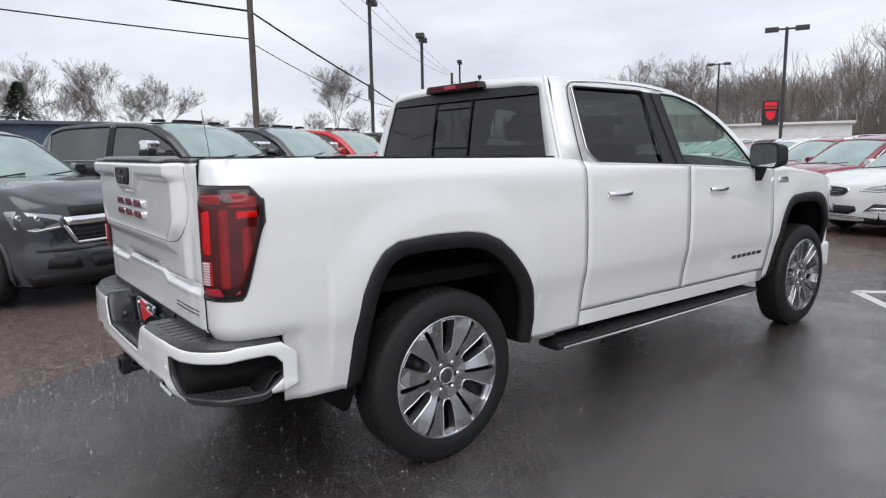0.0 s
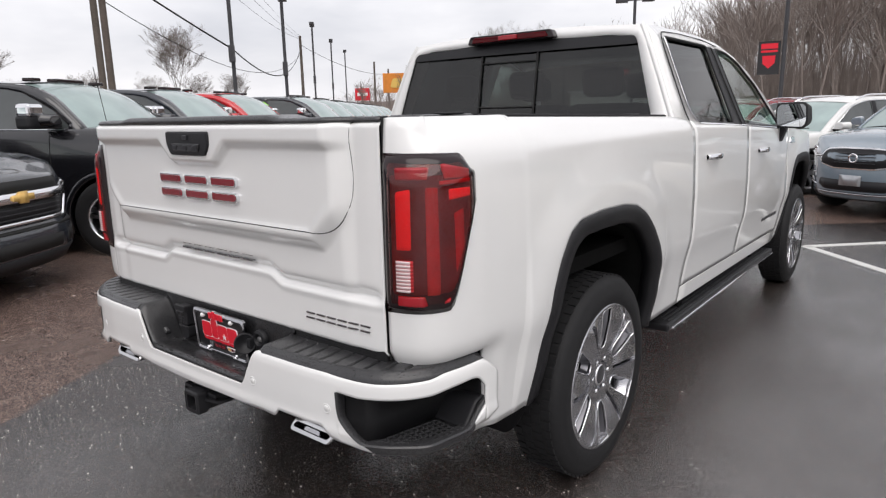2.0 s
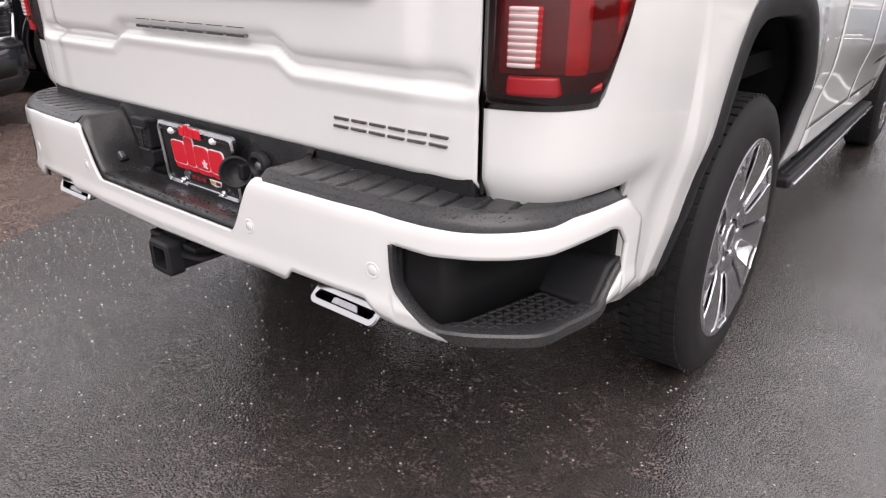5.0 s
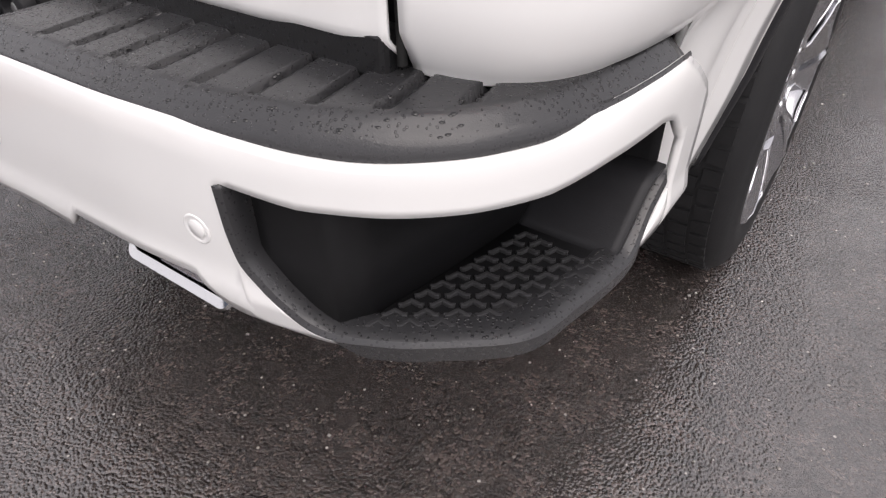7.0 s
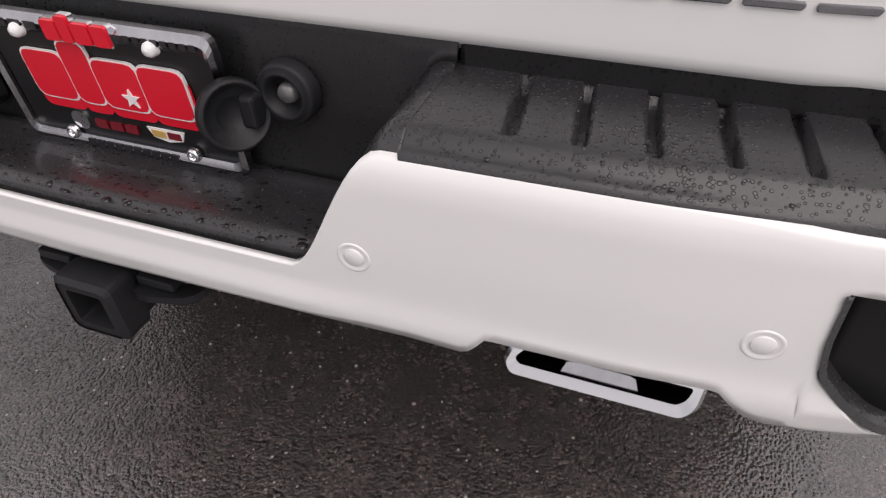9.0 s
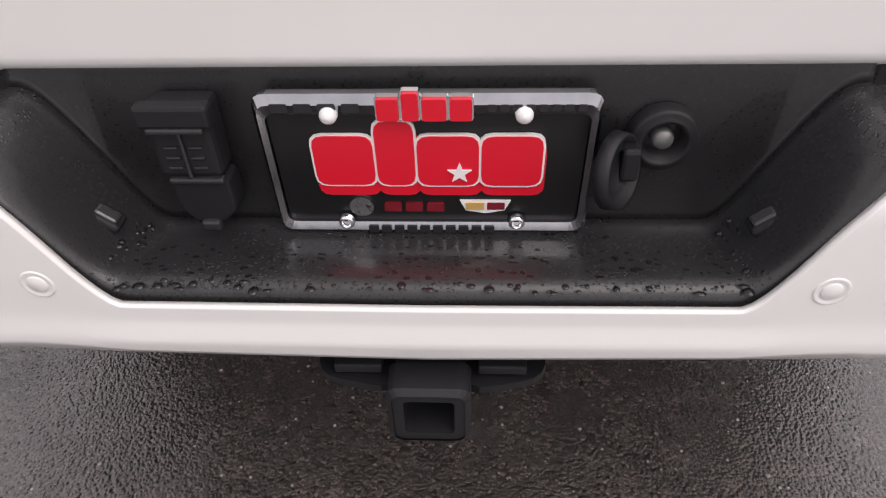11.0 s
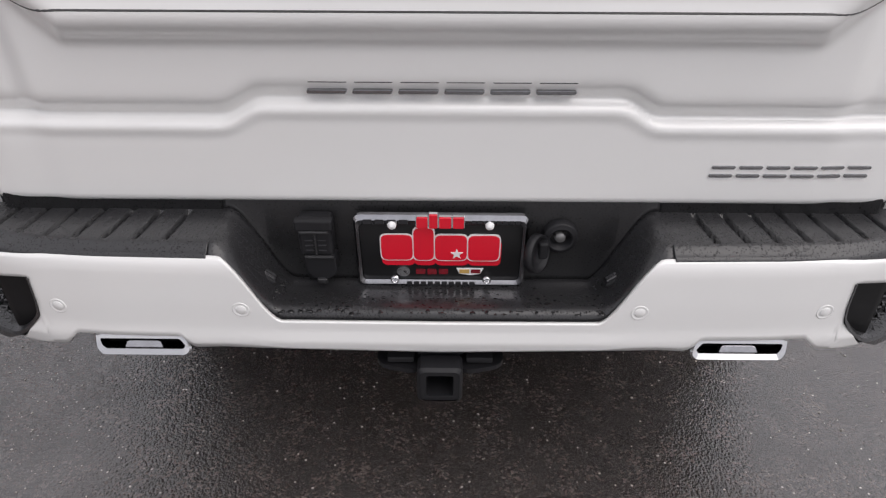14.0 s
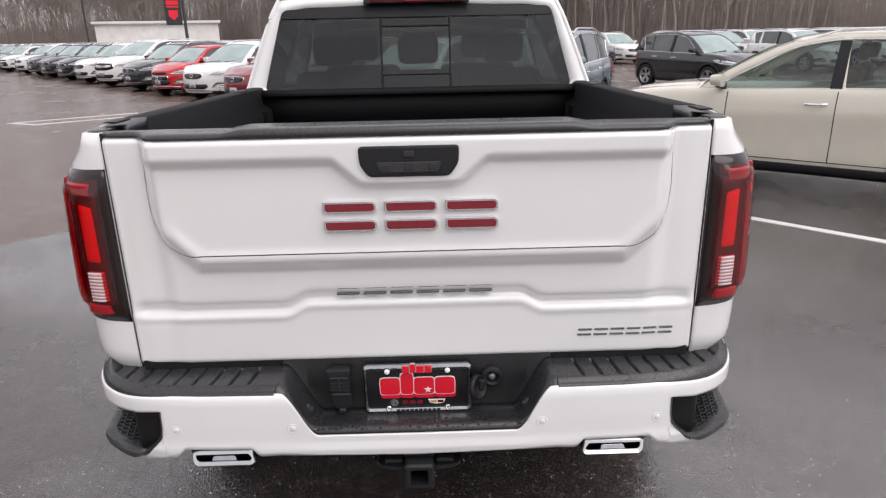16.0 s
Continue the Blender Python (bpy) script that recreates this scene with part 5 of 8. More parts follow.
arch_trim(ARCH_R, 0.0)
for sx in (1, -1):
    flap = [[(sx * x, 0.690 + 0.035 * smooth01((0.75 - z) / 0.4) + 0.012 * (x - 0.72), z) for z in np.linspace(0.31 + 0.13 * smooth01((x - 0.85) / 0.10), 0.80, 10)] for x in np.linspace(0.62, 0.955, 10)]
    sheet(flap, "mud_flap", M_MUD, truck, "black plastic splash guard", solid=0.008)
arch_trim(ARCH_F, 3.744)
for sx in (1, -1):
    box("running_board", min(sx * 0.84, sx * 0.995), max(sx * 0.84, sx * 0.995), 1.99, 4.24, 0.365, 0.408, M_TRIM, truck, "black powered running board with bright strip", bev=0.014, seg=3)
    box("running_board_strip", min(sx * 0.986, sx * 1.008), max(sx * 0.986, sx * 1.008), 2.03, 4.20, 0.374, 0.388, M_CHROME, truck, bev=0.006)
    for k in range(5):
        box("board_rib", min(sx * (0.860 + k * 0.026), sx * (0.872 + k * 0.026)), max(sx * (0.860 + k * 0.026), sx * (0.872 + k * 0.026)), 2.05, 4.18, 0.407, 0.411, M_BLACK, truck, bev=0.001)
    for y in (2.35, 3.85):
        box("board_arm", min(sx * 0.75, sx * 0.93), max(sx * 0.75, sx * 0.93), y - 0.03, y + 0.03, 0.34, 0.45, M_DARK, truck, bev=0.006)
    # shut lines of the doors
    for nm, y in (("door_gap", 2.192), ("door_gap", 3.219), ("door_gap", 4.349)):
        pts = [(sx * (side_x(y, z) - 0.0008), y, z) for z in np.linspace(0.56, belt(y) - 0.01, 24)]
        tube(nm, pts, 0.0048, M_SEAM, truck, n=5)
    tube("sill_gap", [(sx * (side_x(y, door_low(y) - 0.003) + 0.0005), y, door_low(y) - 0.003) for y in np.linspace(2.196, 4.345, 16)], 0.003, M_SEAM, truck, n=5)
    # door handles
    for y, z in ((2.475, 1.222), (3.555, 1.196)):
        cup = lathe("handle_cup", [(0.0012, 0.0), (0.0010, 0.036), (-0.004, 0.044)], M_WHITE, truck, (sx * (side_x(y, z)), y, z + 0.004), 24)
        hm = []
        for t in np.linspace(0, 1, 13):
            yy = y - 0.105 + 0.21 * t
            out = 0.010 + 0.030 * math.sin(math.pi * t) ** 0.4
            r = 0.013 + 0.004 * math.sin(math.pi * t)
            x = side_x(yy, z) + out
            hm.append([(sx * (x + r * 0.55 * math.cos(a)), yy, z + r * math.sin(a)) for a in np.linspace(0, 2 * math.pi, 13)])
        sheet(hm, "door_handle", M_CHROME, truck, "chrome door handle")
    # mirror
    mir = tagged(empty("door_mirror"), "black door mirror on its arm")
    mir.parent = truck
    ml = rounded([(0.985, 1.325), (1.175, 1.315), (1.195, 1.36), (1.185, 1.485), (1.16, 1.505), (1.00, 1.500), (0.982, 1.47)], 0.03)
    bm = prism_bm(ml, 0.14, lambda a, b, c: (sx * (a + c * 0.05 - 0.35 * c * (a - 1.08)), 4.02 + c, b + (1.41 - b) * 1.4 * c), 0.012)
    part("mirror_shell", bm, M_TRIM, mir)
    mg = [(1.085 + (a - 1.085) * 0.88, 1.41 + (b - 1.41) * 0.84) for a, b in ml]
    part("mirror_glass", prism_bm(mg, 0.004, lambda a, b, c: (sx * a, 4.016 + c, b)), mat("mirror_glass", (0.75, 0.78, 0.8), 0.02, metal=1.0), mir)
    arm = prism_bm(rounded([(0.955, 1.22), (1.01, 1.21), (1.05, 1.32), (1.03, 1.335), (0.96, 1.335)], 0.015), 0.10, lambda a, b, c: (sx * a, 4.06 + c, b), 0.006)
    part("mirror_arm", arm, M_TRIM, mir)
    # wing badge and door badge
    part("wing_vent", prism_bm(rounded([(4.42, 1.20), (4.58, 1.20), (4.56, 1.245), (4.44, 1.245)], 0.012), 0.02, lambda a, b, c: (sx * (side_x(a, b) + 0.008 - c), a, b), 0.003), M_CHROME, truck, "chrome wing vent")
    for k in range(6):
        a = 3.83 + k * 0.072
        part("door_badge_block", prism_bm(rounded([(a, 0.672), (a + 0.055, 0.672), (a + 0.058, 0.698), (a + 0.003, 0.698)], 0.004, 2), 0.008, lambda p, q, c: (sx * (side_x(p, q) + 0.006 - c), p, q), 0.001), M_GREYBAR, truck)
    # head lamp
    part("head_lamp", prism_bm(rounded([(5.45, 0.98), (5.72, 0.95), (5.72, 1.08), (5.50, 1.14)], 0.02), 0.04, lambda a, b, c: (sx * (side_x(a, b) + 0.004 - c), a, b), 0.004), M_CHROME, truck)
    box("front_bumper_corner", min(sx * 0.86, sx * 0.935), max(sx * 0.86, sx * 0.935), 5.50, 5.66, 0.40, 0.62, M_WHITE, truck, bev=0.03, seg=3)
box("chassis", -0.60, 0.60, 0.30, 5.6, 0.36, 0.62, M_DARK, truck, bev=0.02)
box("bed_underside", -0.93, 0.93, 0.25, 2.02, 0.86, 0.92, M_DARK, truck, bev=0.0)
lathe("rear_axle", [(-0.78, 0.0), (-0.78, 0.06), (-0.2, 0.06), (-0.12, 0.15), (0.12, 0.15), (0.2, 0.06), (0.78, 0.06), (0.78, 0.0)], M_DARK, truck, (0, 1.198, 0.414), 16)
box("cab_floor", -0.90, 0.90, 2.1, 4.3, 0.42, 0.50, M_DARK, truck, bev=0.0)
box("cab_trim", -0.84, 0.84, 2.10, 2.13, 0.5, 1.40, M_DARK, truck, bev=0.0)
box("dashboard", -0.85, 0.85, 3.95, 4.3, 0.6, 1.30, M_DARK, truck, bev=0.02)


# seats and wheel, seen through the glass
M_SEAT = mat("dark_leather", (0.035, 0.033, 0.032), 0.55, grain=0.2, grain_scale=20.0)
M_SEATL = mat("pale_headliner", (0.45, 0.44, 0.42), 0.9, grain=0.05)


def seat(x, y, w):
    s = tagged(empty("seat"), "dark leather seat with headrest")
    s.parent = truck
    box("cushion", x - w / 2, x + w / 2, y, y + 0.5, 0.78, 0.96, M_SEAT, s, bev=0.05, seg=3)
    b = part("backrest", box_bm(-w / 2, w / 2, -0.07, 0.07, 0.0, 0.62, 0.05, 3), M_SEAT, s)
    b.matrix_basis = pose(x, y - 0.02, 0.90, 12)
    h = part("headrest", box_bm(-0.115, 0.115, -0.045, 0.045, 0.0, 0.16, 0.04, 3), M_SEAT, s)
    h.matrix_basis = pose(x, y - 0.17, 1.545, 8)
    return s


for x in (-0.40, 0.40):
    seat(x, 3.22, 0.52)
for x in (-0.48, 0.0, 0.48):
    seat(x, 2.44, 0.46)
box("headliner", -0.72, 0.72, 2.22, 3.42, 1.855, 1.87, M_SEATL, truck, bev=0.0)
tube("steering_wheel", [(-0.40 + 0.19 * math.cos(a), 3.86 + 0.07 * math.sin(a), 1.20 + 0.18 * math.sin(a)) for a in np.linspace(0, 2 * math.pi, 25)[:-1]], 0.016, M_SEAT, truck, n=6, closed=True)
box("rear_view_mirror", -0.12, 0.12, 3.66, 3.69, 1.66, 1.73, M_SEAT, truck, bev=0.012)
for sx in (1, -1):
    box("door_inner", min(sx * 0.90, sx * 0.94), max(sx * 0.90, sx * 0.94), 2.25, 4.2, 0.55, 1.345, M_SEAT, truck, bev=0.0)


# rain beads on the black plastic
M_BEAD = mat("rain_bead", (0.010, 0.010, 0.011), 0.03, spec=0.5)
rb = random.Random(31)
unit = [(math.cos(2 * math.pi * j / 7), math.sin(2 * math.pi * j / 7)) for j in range(7)]
bv, bf = [], []


def bead(x, y, z, r):
    k = len(bv)
    e = rb.uniform(0.75, 1.3)
    for rr, h in ((1.0, 0.0), (0.88, 0.20), (0.50, 0.33)):
        bv.extend((x + a * r * rr * e, y + b * r * rr / e, z + h * r) for a, b in unit)
    bv.append((x, y, z + 0.37 * r))
    for ring in (0, 7):
        for j in range(7):
            bf.append((k + ring + j, k + ring + (j + 1) % 7, k + ring + 7 + (j + 1) % 7, k + ring + 7 + j))
    for j in range(7):
        bf.append((k + 14 + j, k + 14 + (j + 1) % 7, k + 21))


for _ in range(3000):
    x, y = rb.uniform(-0.31, 0.31), 0.004 + 0.114 * rb.random() ** 0.75
    bead(x, y, well_floor(x, y) - 0.0004, 0.0010 + 0.0050 * rb.random() ** 4)
for _ in range(7000):
    s = rb.uniform(s_of_x(0.41), s_of_y(0.335))
    t = rb.random()
    p0, (ix, iy) = b_at(s, 0.742, -0.002), inner_at(s)
    px, py = p0[0] + (ix - p0[0]) * t, p0[1] + (iy - p0[1]) * t
    d = math.hypot(px - p0[0], py - p0[1])
    if d < 0.006 or py > 0.150:
        continue
    deep = pad_slot(px, py, d)
    if 0.05 < deep < 0.95:
        continue
    sg = rb.choice((1, -1))
    bead(sg * px, py, top_z(px) - 0.010 + 0.019 * min(1.0, d / 0.022) - 0.0004 - 0.014 * deep, 0.0011 + 0.0030 * rb.random() ** 3)
beads = raw("rain_film", bv, bf, M_BEAD, bumper, "rain beads on black plastic")
beads["kind"] = "stuff"


# ---- ground ----
def asphalt():
    m = bpy.data.materials.new("wet_asphalt")
    m.use_nodes = True
    nt = m.node_tree
    N, L = nt.nodes, nt.links
    b = N["Principled BSDF"]
    co = N.new("ShaderNodeTexCoord")

    def noise_tex(scale, detail=4.0, rough=0.5):
        n = N.new("ShaderNodeTexNoise")
        setin(n, Scale=scale, Detail=detail, Roughness=rough)
        L.new(co.outputs["Object"], n.inputs["Vector"])
        return n

    def rng(src, a, c, d, e):
        r = N.new("ShaderNodeMapRange")
        setin(r, From_Min=a, From_Max=c, To_Min=d, To_Max=e)
        L.new(src, r.inputs["Value"])
        return r.outputs["Result"]

    def mixc(f, a, c, mode="MIX"):
        x = N.new("ShaderNodeMix")
        x.data_type, x.blend_type = "RGBA", mode
        if isinstance(f, float):
            x.inputs["Factor"].default_value = f
        else:
            L.new(f, x.inputs["Factor"])
        for s, v in (("A", a), ("B", c)):
            if isinstance(v, tuple):
                x.inputs[s].default_value = v
            else:
                L.new(v, x.inputs[s])
        return x.outputs["Result"]

    fine, mid, wide = noise_tex(420.0, 3.0), noise_tex(11.0, 6.0, 0.6), noise_tex(0.42, 5.0, 0.6)

    def cells(scale, rnd=1.0):
        v = N.new("ShaderNodeTexVoronoi")
        setin(v, Scale=scale, Randomness=rnd)
        L.new(co.outputs["Object"], v.inputs["Vector"])
        return v

    def times(a, c):
        x = N.new("ShaderNodeMath")
        x.operation = "MULTIPLY"
        L.new(a, x.inputs[0])
        L.new(c, x.inputs[1])
        return x.outputs["Value"]

    stones, grit = cells(155.0), cells(58.0)
    # older, browner strip beyond a paving joint
    sep = N.new("ShaderNodeSeparateXYZ")
    L.new(co.outputs["Object"], sep.inputs[0])
    def edge(cx, cy, c0):
        """0 inside, 1 beyond the line cx x + cy y = c0, with a ragged edge."""
        a = N.new("ShaderNodeMath")
        a.operation = "MULTIPLY"
        L.new(sep.outputs["X"], a.inputs[0])
        a.inputs[1].default_value = cx
        m2 = N.new("ShaderNodeMath")
        m2.operation = "MULTIPLY_ADD"
        L.new(sep.outputs["Y"], m2.inputs[0])
        m2.inputs[1].default_value = cy
        L.new(a.outputs["Value"], m2.inputs[2])
        wob = N.new("ShaderNodeMath")
        wob.operation = "MULTIPLY_ADD"
        L.new(mid.outputs["Fac"], wob.inputs[0])
        wob.inputs[1].default_value = 0.10
        L.new(m2.outputs["Value"], wob.inputs[2])
        return rng(wob.outputs["Value"], c0 + 0.03, c0 + 0.08, 0.0, 1.0)

    far_side = edge(-0.675, 0.738, 5.50)
    near_side = edge(-0.857, -0.514, 1.42)
    mx = N.new("ShaderNodeMath")
    mx.operation = "MAXIMUM"
    L.new(far_side, mx.inputs[0])
    L.new(near_side, mx.inputs[1])
    brown = mx.outputs["Value"]
    vary = rng(mid.outputs["Fac"], 0.3, 0.7, 0.0, 1.0)
    col = mixc(vary, (0.027, 0.0210, 0.0185, 1), (0.062, 0.049, 0.0445, 1))
    col = mixc(brown, col, mixc(vary, (0.105, 0.070, 0.058, 1), (0.165, 0.118, 0.100, 1)))
    # each stone has its own tone
    tone = N.new("ShaderNodeSeparateColor")
    L.new(stones.outputs["Color"], tone.inputs[0])
    shade = N.new("ShaderNodeCombineColor")
    for k in range(3):
        L.new(rng(tone.outputs[0], 0.0, 1.0, 0.30, 2.0), shade.inputs[k])
    col = mixc(1.0, col, shade.outputs[0], "MULTIPLY")
    gt = N.new("ShaderNodeSeparateColor")
    L.new(grit.outputs["Color"], gt.inputs[0])
    pale = times(rng(grit.outputs["Distance"], 0.20, 0.12, 0.0, 1.0), rng(gt.outputs[1], 0.93, 0.95, 0.0, 1.0))
    col = mixc(pale, col, (0.42, 0.39, 0.36, 1))
    L.new(col, b.inputs["Base Color"])
    wet = rng(wide.outputs["Fac"], 0.42, 0.60, 0.0, 1.0)
    L.new(rng(wide.outputs["Fac"], 0.42, 0.60, 0.15, 0.28), b.inputs["Roughness"])
    setin(b, Coat_IOR=1.85)
    L.new(times(rng(wide.outputs["Fac"], 0.42, 0.60, 1.0, 0.8), rng(brown, 0.0, 1.0, 1.0, 0.25)), b.inputs["Coat Weight"])
    L.new(rng(brown, 0.0, 1.0, 0.9, 0.45), b.inputs["Specular IOR Level"])
    L.new(rng(wide.outputs["Fac"], 0.42, 0.60, 0.06, 0.18), b.inputs["Coat Roughness"])
    bump = N.new("ShaderNodeBump")
    setin(bump, Strength=0.8, Distance=0.003)
    L.new(fine.outputs["Fac"], bump.inputs["Height"])
    bump2 = N.new("ShaderNodeBump")
    setin(bump2, Distance=0.0056)
    L.new(rng(wide.outputs["Fac"], 0.42, 0.60, 0.50, 0.85), bump2.inputs["Strength"])
    bump2.invert = True
    L.new(stones.outputs["Distance"], bump2.inputs["Height"])
    L.new(bump.outputs["Normal"], bump2.inputs["Normal"])
    L.new(bump2.outputs["Normal"], b.inputs["Normal"])
    film = N.new("ShaderNodeBump")
    setin(film, Distance=0.004)
    L.new(rng(wide.outputs["Fac"], 0.42, 0.60, 0.28, 0.66), film.inputs["Strength"])
    film.invert = True
    L.new(stones.outputs["Distance"], film.inputs["Height"])
    L.new(film.outputs["Normal"], b.inputs["Coat Normal"])
    return m


M_ASPHALT = asphalt()
M_LINE = mat("line_paint", (0.62, 0.62, 0.60), 0.5, grain=0.25, grain_scale=25.0)
gv, gf = [], []
GN = 24
gx = np.sign(np.linspace(-1, 1, GN + 1)) * np.abs(np.linspace(-1, 1, GN + 1)) ** 3 * 900
for i in range(GN + 1):
    for j in range(GN + 1):
        gv.append((gx[i], gx[j], 0.0))
for i in range(GN):
    for j in range(GN):
        a = i * (GN + 1) + j
        gf.append((a, a + GN + 1, a + GN + 2, a + 1))
tagged(raw("ground", gv, gf, M_ASPHALT, None), "wet dark asphalt car park with a browner strip", "ground", kind="structure")


def strip(x0, y0, x1, y1, w=0.10):
    d = Vector((x1 - x0, y1 - y0, 0))
    n = Vector((-d.y, d.x, 0)).normalized() * w / 2
    a, b = Vector((x0, y0, 0.004)), Vector((x1, y1, 0.004))
    bm = bmesh.new()
    top = [bm.verts.new(p) for p in (a + n, b + n, b - n, a - n)]
    bot = [bm.verts.new((v.co.x, v.co.y, -0.002)) for v in top]
    bm.faces.new(top)
    for i in range(4):
        bm.faces.new((top[i], bot[i], bot[(i + 1) % 4], top[(i + 1) % 4]))
    ob = part("parking_line", bm, M_LINE, None)
    tagged(ob, "worn white painted parking line on wet asphalt", "parking line", kind="structure")


strip(0.86, 6.57, 3.2, 8.9)
strip(0.86, 6.57, 4.6, 2.55)
strip(-9.4, 13.3, -7.2, 14.9, 0.12)
strip(-8.6, 12.9, -6.6, 14.4, 0.12)
strip(-9.4, 13.3, -8.6, 12.9, 0.12)

# loose grit on the asphalt
M_GRIT = mat("loose_grit", (0.33, 0.31, 0.29), 0.6, grain=0.5, grain_scale=90.0)
rg = random.Random(4)
tv, tf = [], []
for _ in range(5200):
    x, y = rg.gauss(0.6, 2.0), rg.gauss(-0.3, 1.6)
    if rg.random() < 0.25:
        x, y = rg.uniform(-1.9, -0.9), rg.uniform(-2.4, 0.8)
    r = 0.0012 + 0.0036 * rg.random() ** 3.5
    a = rg.uniform(0, 6.283)
    k = len(tv)
    for j in range(4):
        t = a + j * 1.5708 + rg.uniform(-0.3, 0.3)
        tv.append((x + r * math.cos(t), y + r * math.sin(t), r * 0.35))
    tv += [(x, y, r * rg.uniform(0.8, 1.2)), (x, y, -0.001)]
    for j in range(4):
        tf += [(k + j, k + (j + 1) % 4, k + 4), (k + (j + 1) % 4, k + j, k + 5)]
tagged(raw("grit", tv, tf, M_GRIT, None, smooth=False), "pale loose grit scattered over wet asphalt", "grit", kind="stuff")

# ---- parked cars ----
M_CAR = mat("car_paint", (0.5, 0.5, 0.5), 0.25, coat=1.0, metal=0.0, grain=0.04, grain_scale=6.0, objcol=True)
M_CGLASS = mat("car_glass", (0.055, 0.062, 0.062), 0.03, spec=1.0, grain=0.3, grain_scale=1.5)
# pale base colour stands in for the sky mirrored in the opaque screens
M_CSCREEN = mat("screen_sky_sheen", (0.30, 0.38, 0.37), 0.04, spec=0.9, grain=0.25, grain_scale=2.0)
M_HEAD = mat("head_lamp_glass", (0.36, 0.37, 0.39), 0.08, coat=1.0, metal=0.4, grain=0.3, grain_scale=9.0)
M_RIM = mat("car_rim", (0.45, 0.45, 0.47), 0.28, metal=0.9)
M_RIMC = mat("bright_rim", (0.80, 0.80, 0.82), 0.22, metal=1.0)
M_PANE_S = pane("side_pane", (0.42, 0.47, 0.45))
M_SEATT = mat("tan_leather", (0.20, 0.16, 0.12), 0.6, grain=0.15, grain_scale=20.0)


def smooth_curve(xs, ys):
    """A smooth line through points, with no overshoot."""
    xs, ys = [float(v) for v in xs], [float(v) for v in ys]
    n = len(xs)
    h = [xs[i + 1] - xs[i] for i in range(n - 1)]
    d = [(ys[i + 1] - ys[i]) / h[i] for i in range(n - 1)]
    m = [d[0]] + [0.0 if d[i - 1] * d[i] <= 0 else 2 * d[i - 1] * d[i] / (d[i - 1] + d[i]) for i in range(1, n - 1)] + [d[-1]]

    def at(t):
        if t <= xs[0]:
            return ys[0]
        if t >= xs[-1]:
            return ys[-1]
        i = max(k for k in range(n - 1) if xs[k] <= t)
        s = (t - xs[i]) / h[i]
        return (1 + 2 * s) * (1 - s) ** 2 * ys[i] + s * (1 - s) ** 2 * h[i] * m[i] + s * s * (3 - 2 * s) * ys[i + 1] + s * s * (s - 1) * h[i] * m[i + 1]
    return at


SECTION = smooth_curve((0, 0.08, 0.22, 0.38, 0.55, 0.70, 0.76, 0.86, 0.95, 1.0), (0.935, 0.972, 0.986, 0.984, 0.993, 1.0, 0.996, 0.982, 0.962, 0.93))
NOSES = {"truck": smooth_curve((0.2, 0.34, 0.42, 0.58, 0.63, 0.85, 0.98, 1.15), (-0.06, 0.03, 0.055, 0.05, 0.0, 0.0, -0.02, -0.10)),
         "suv": smooth_curve((0.2, 0.30, 0.42, 0.55, 0.68, 0.82, 1.0), (-0.10, -0.01, 0.015, 0.015, 0.0, -0.03, -0.14))}


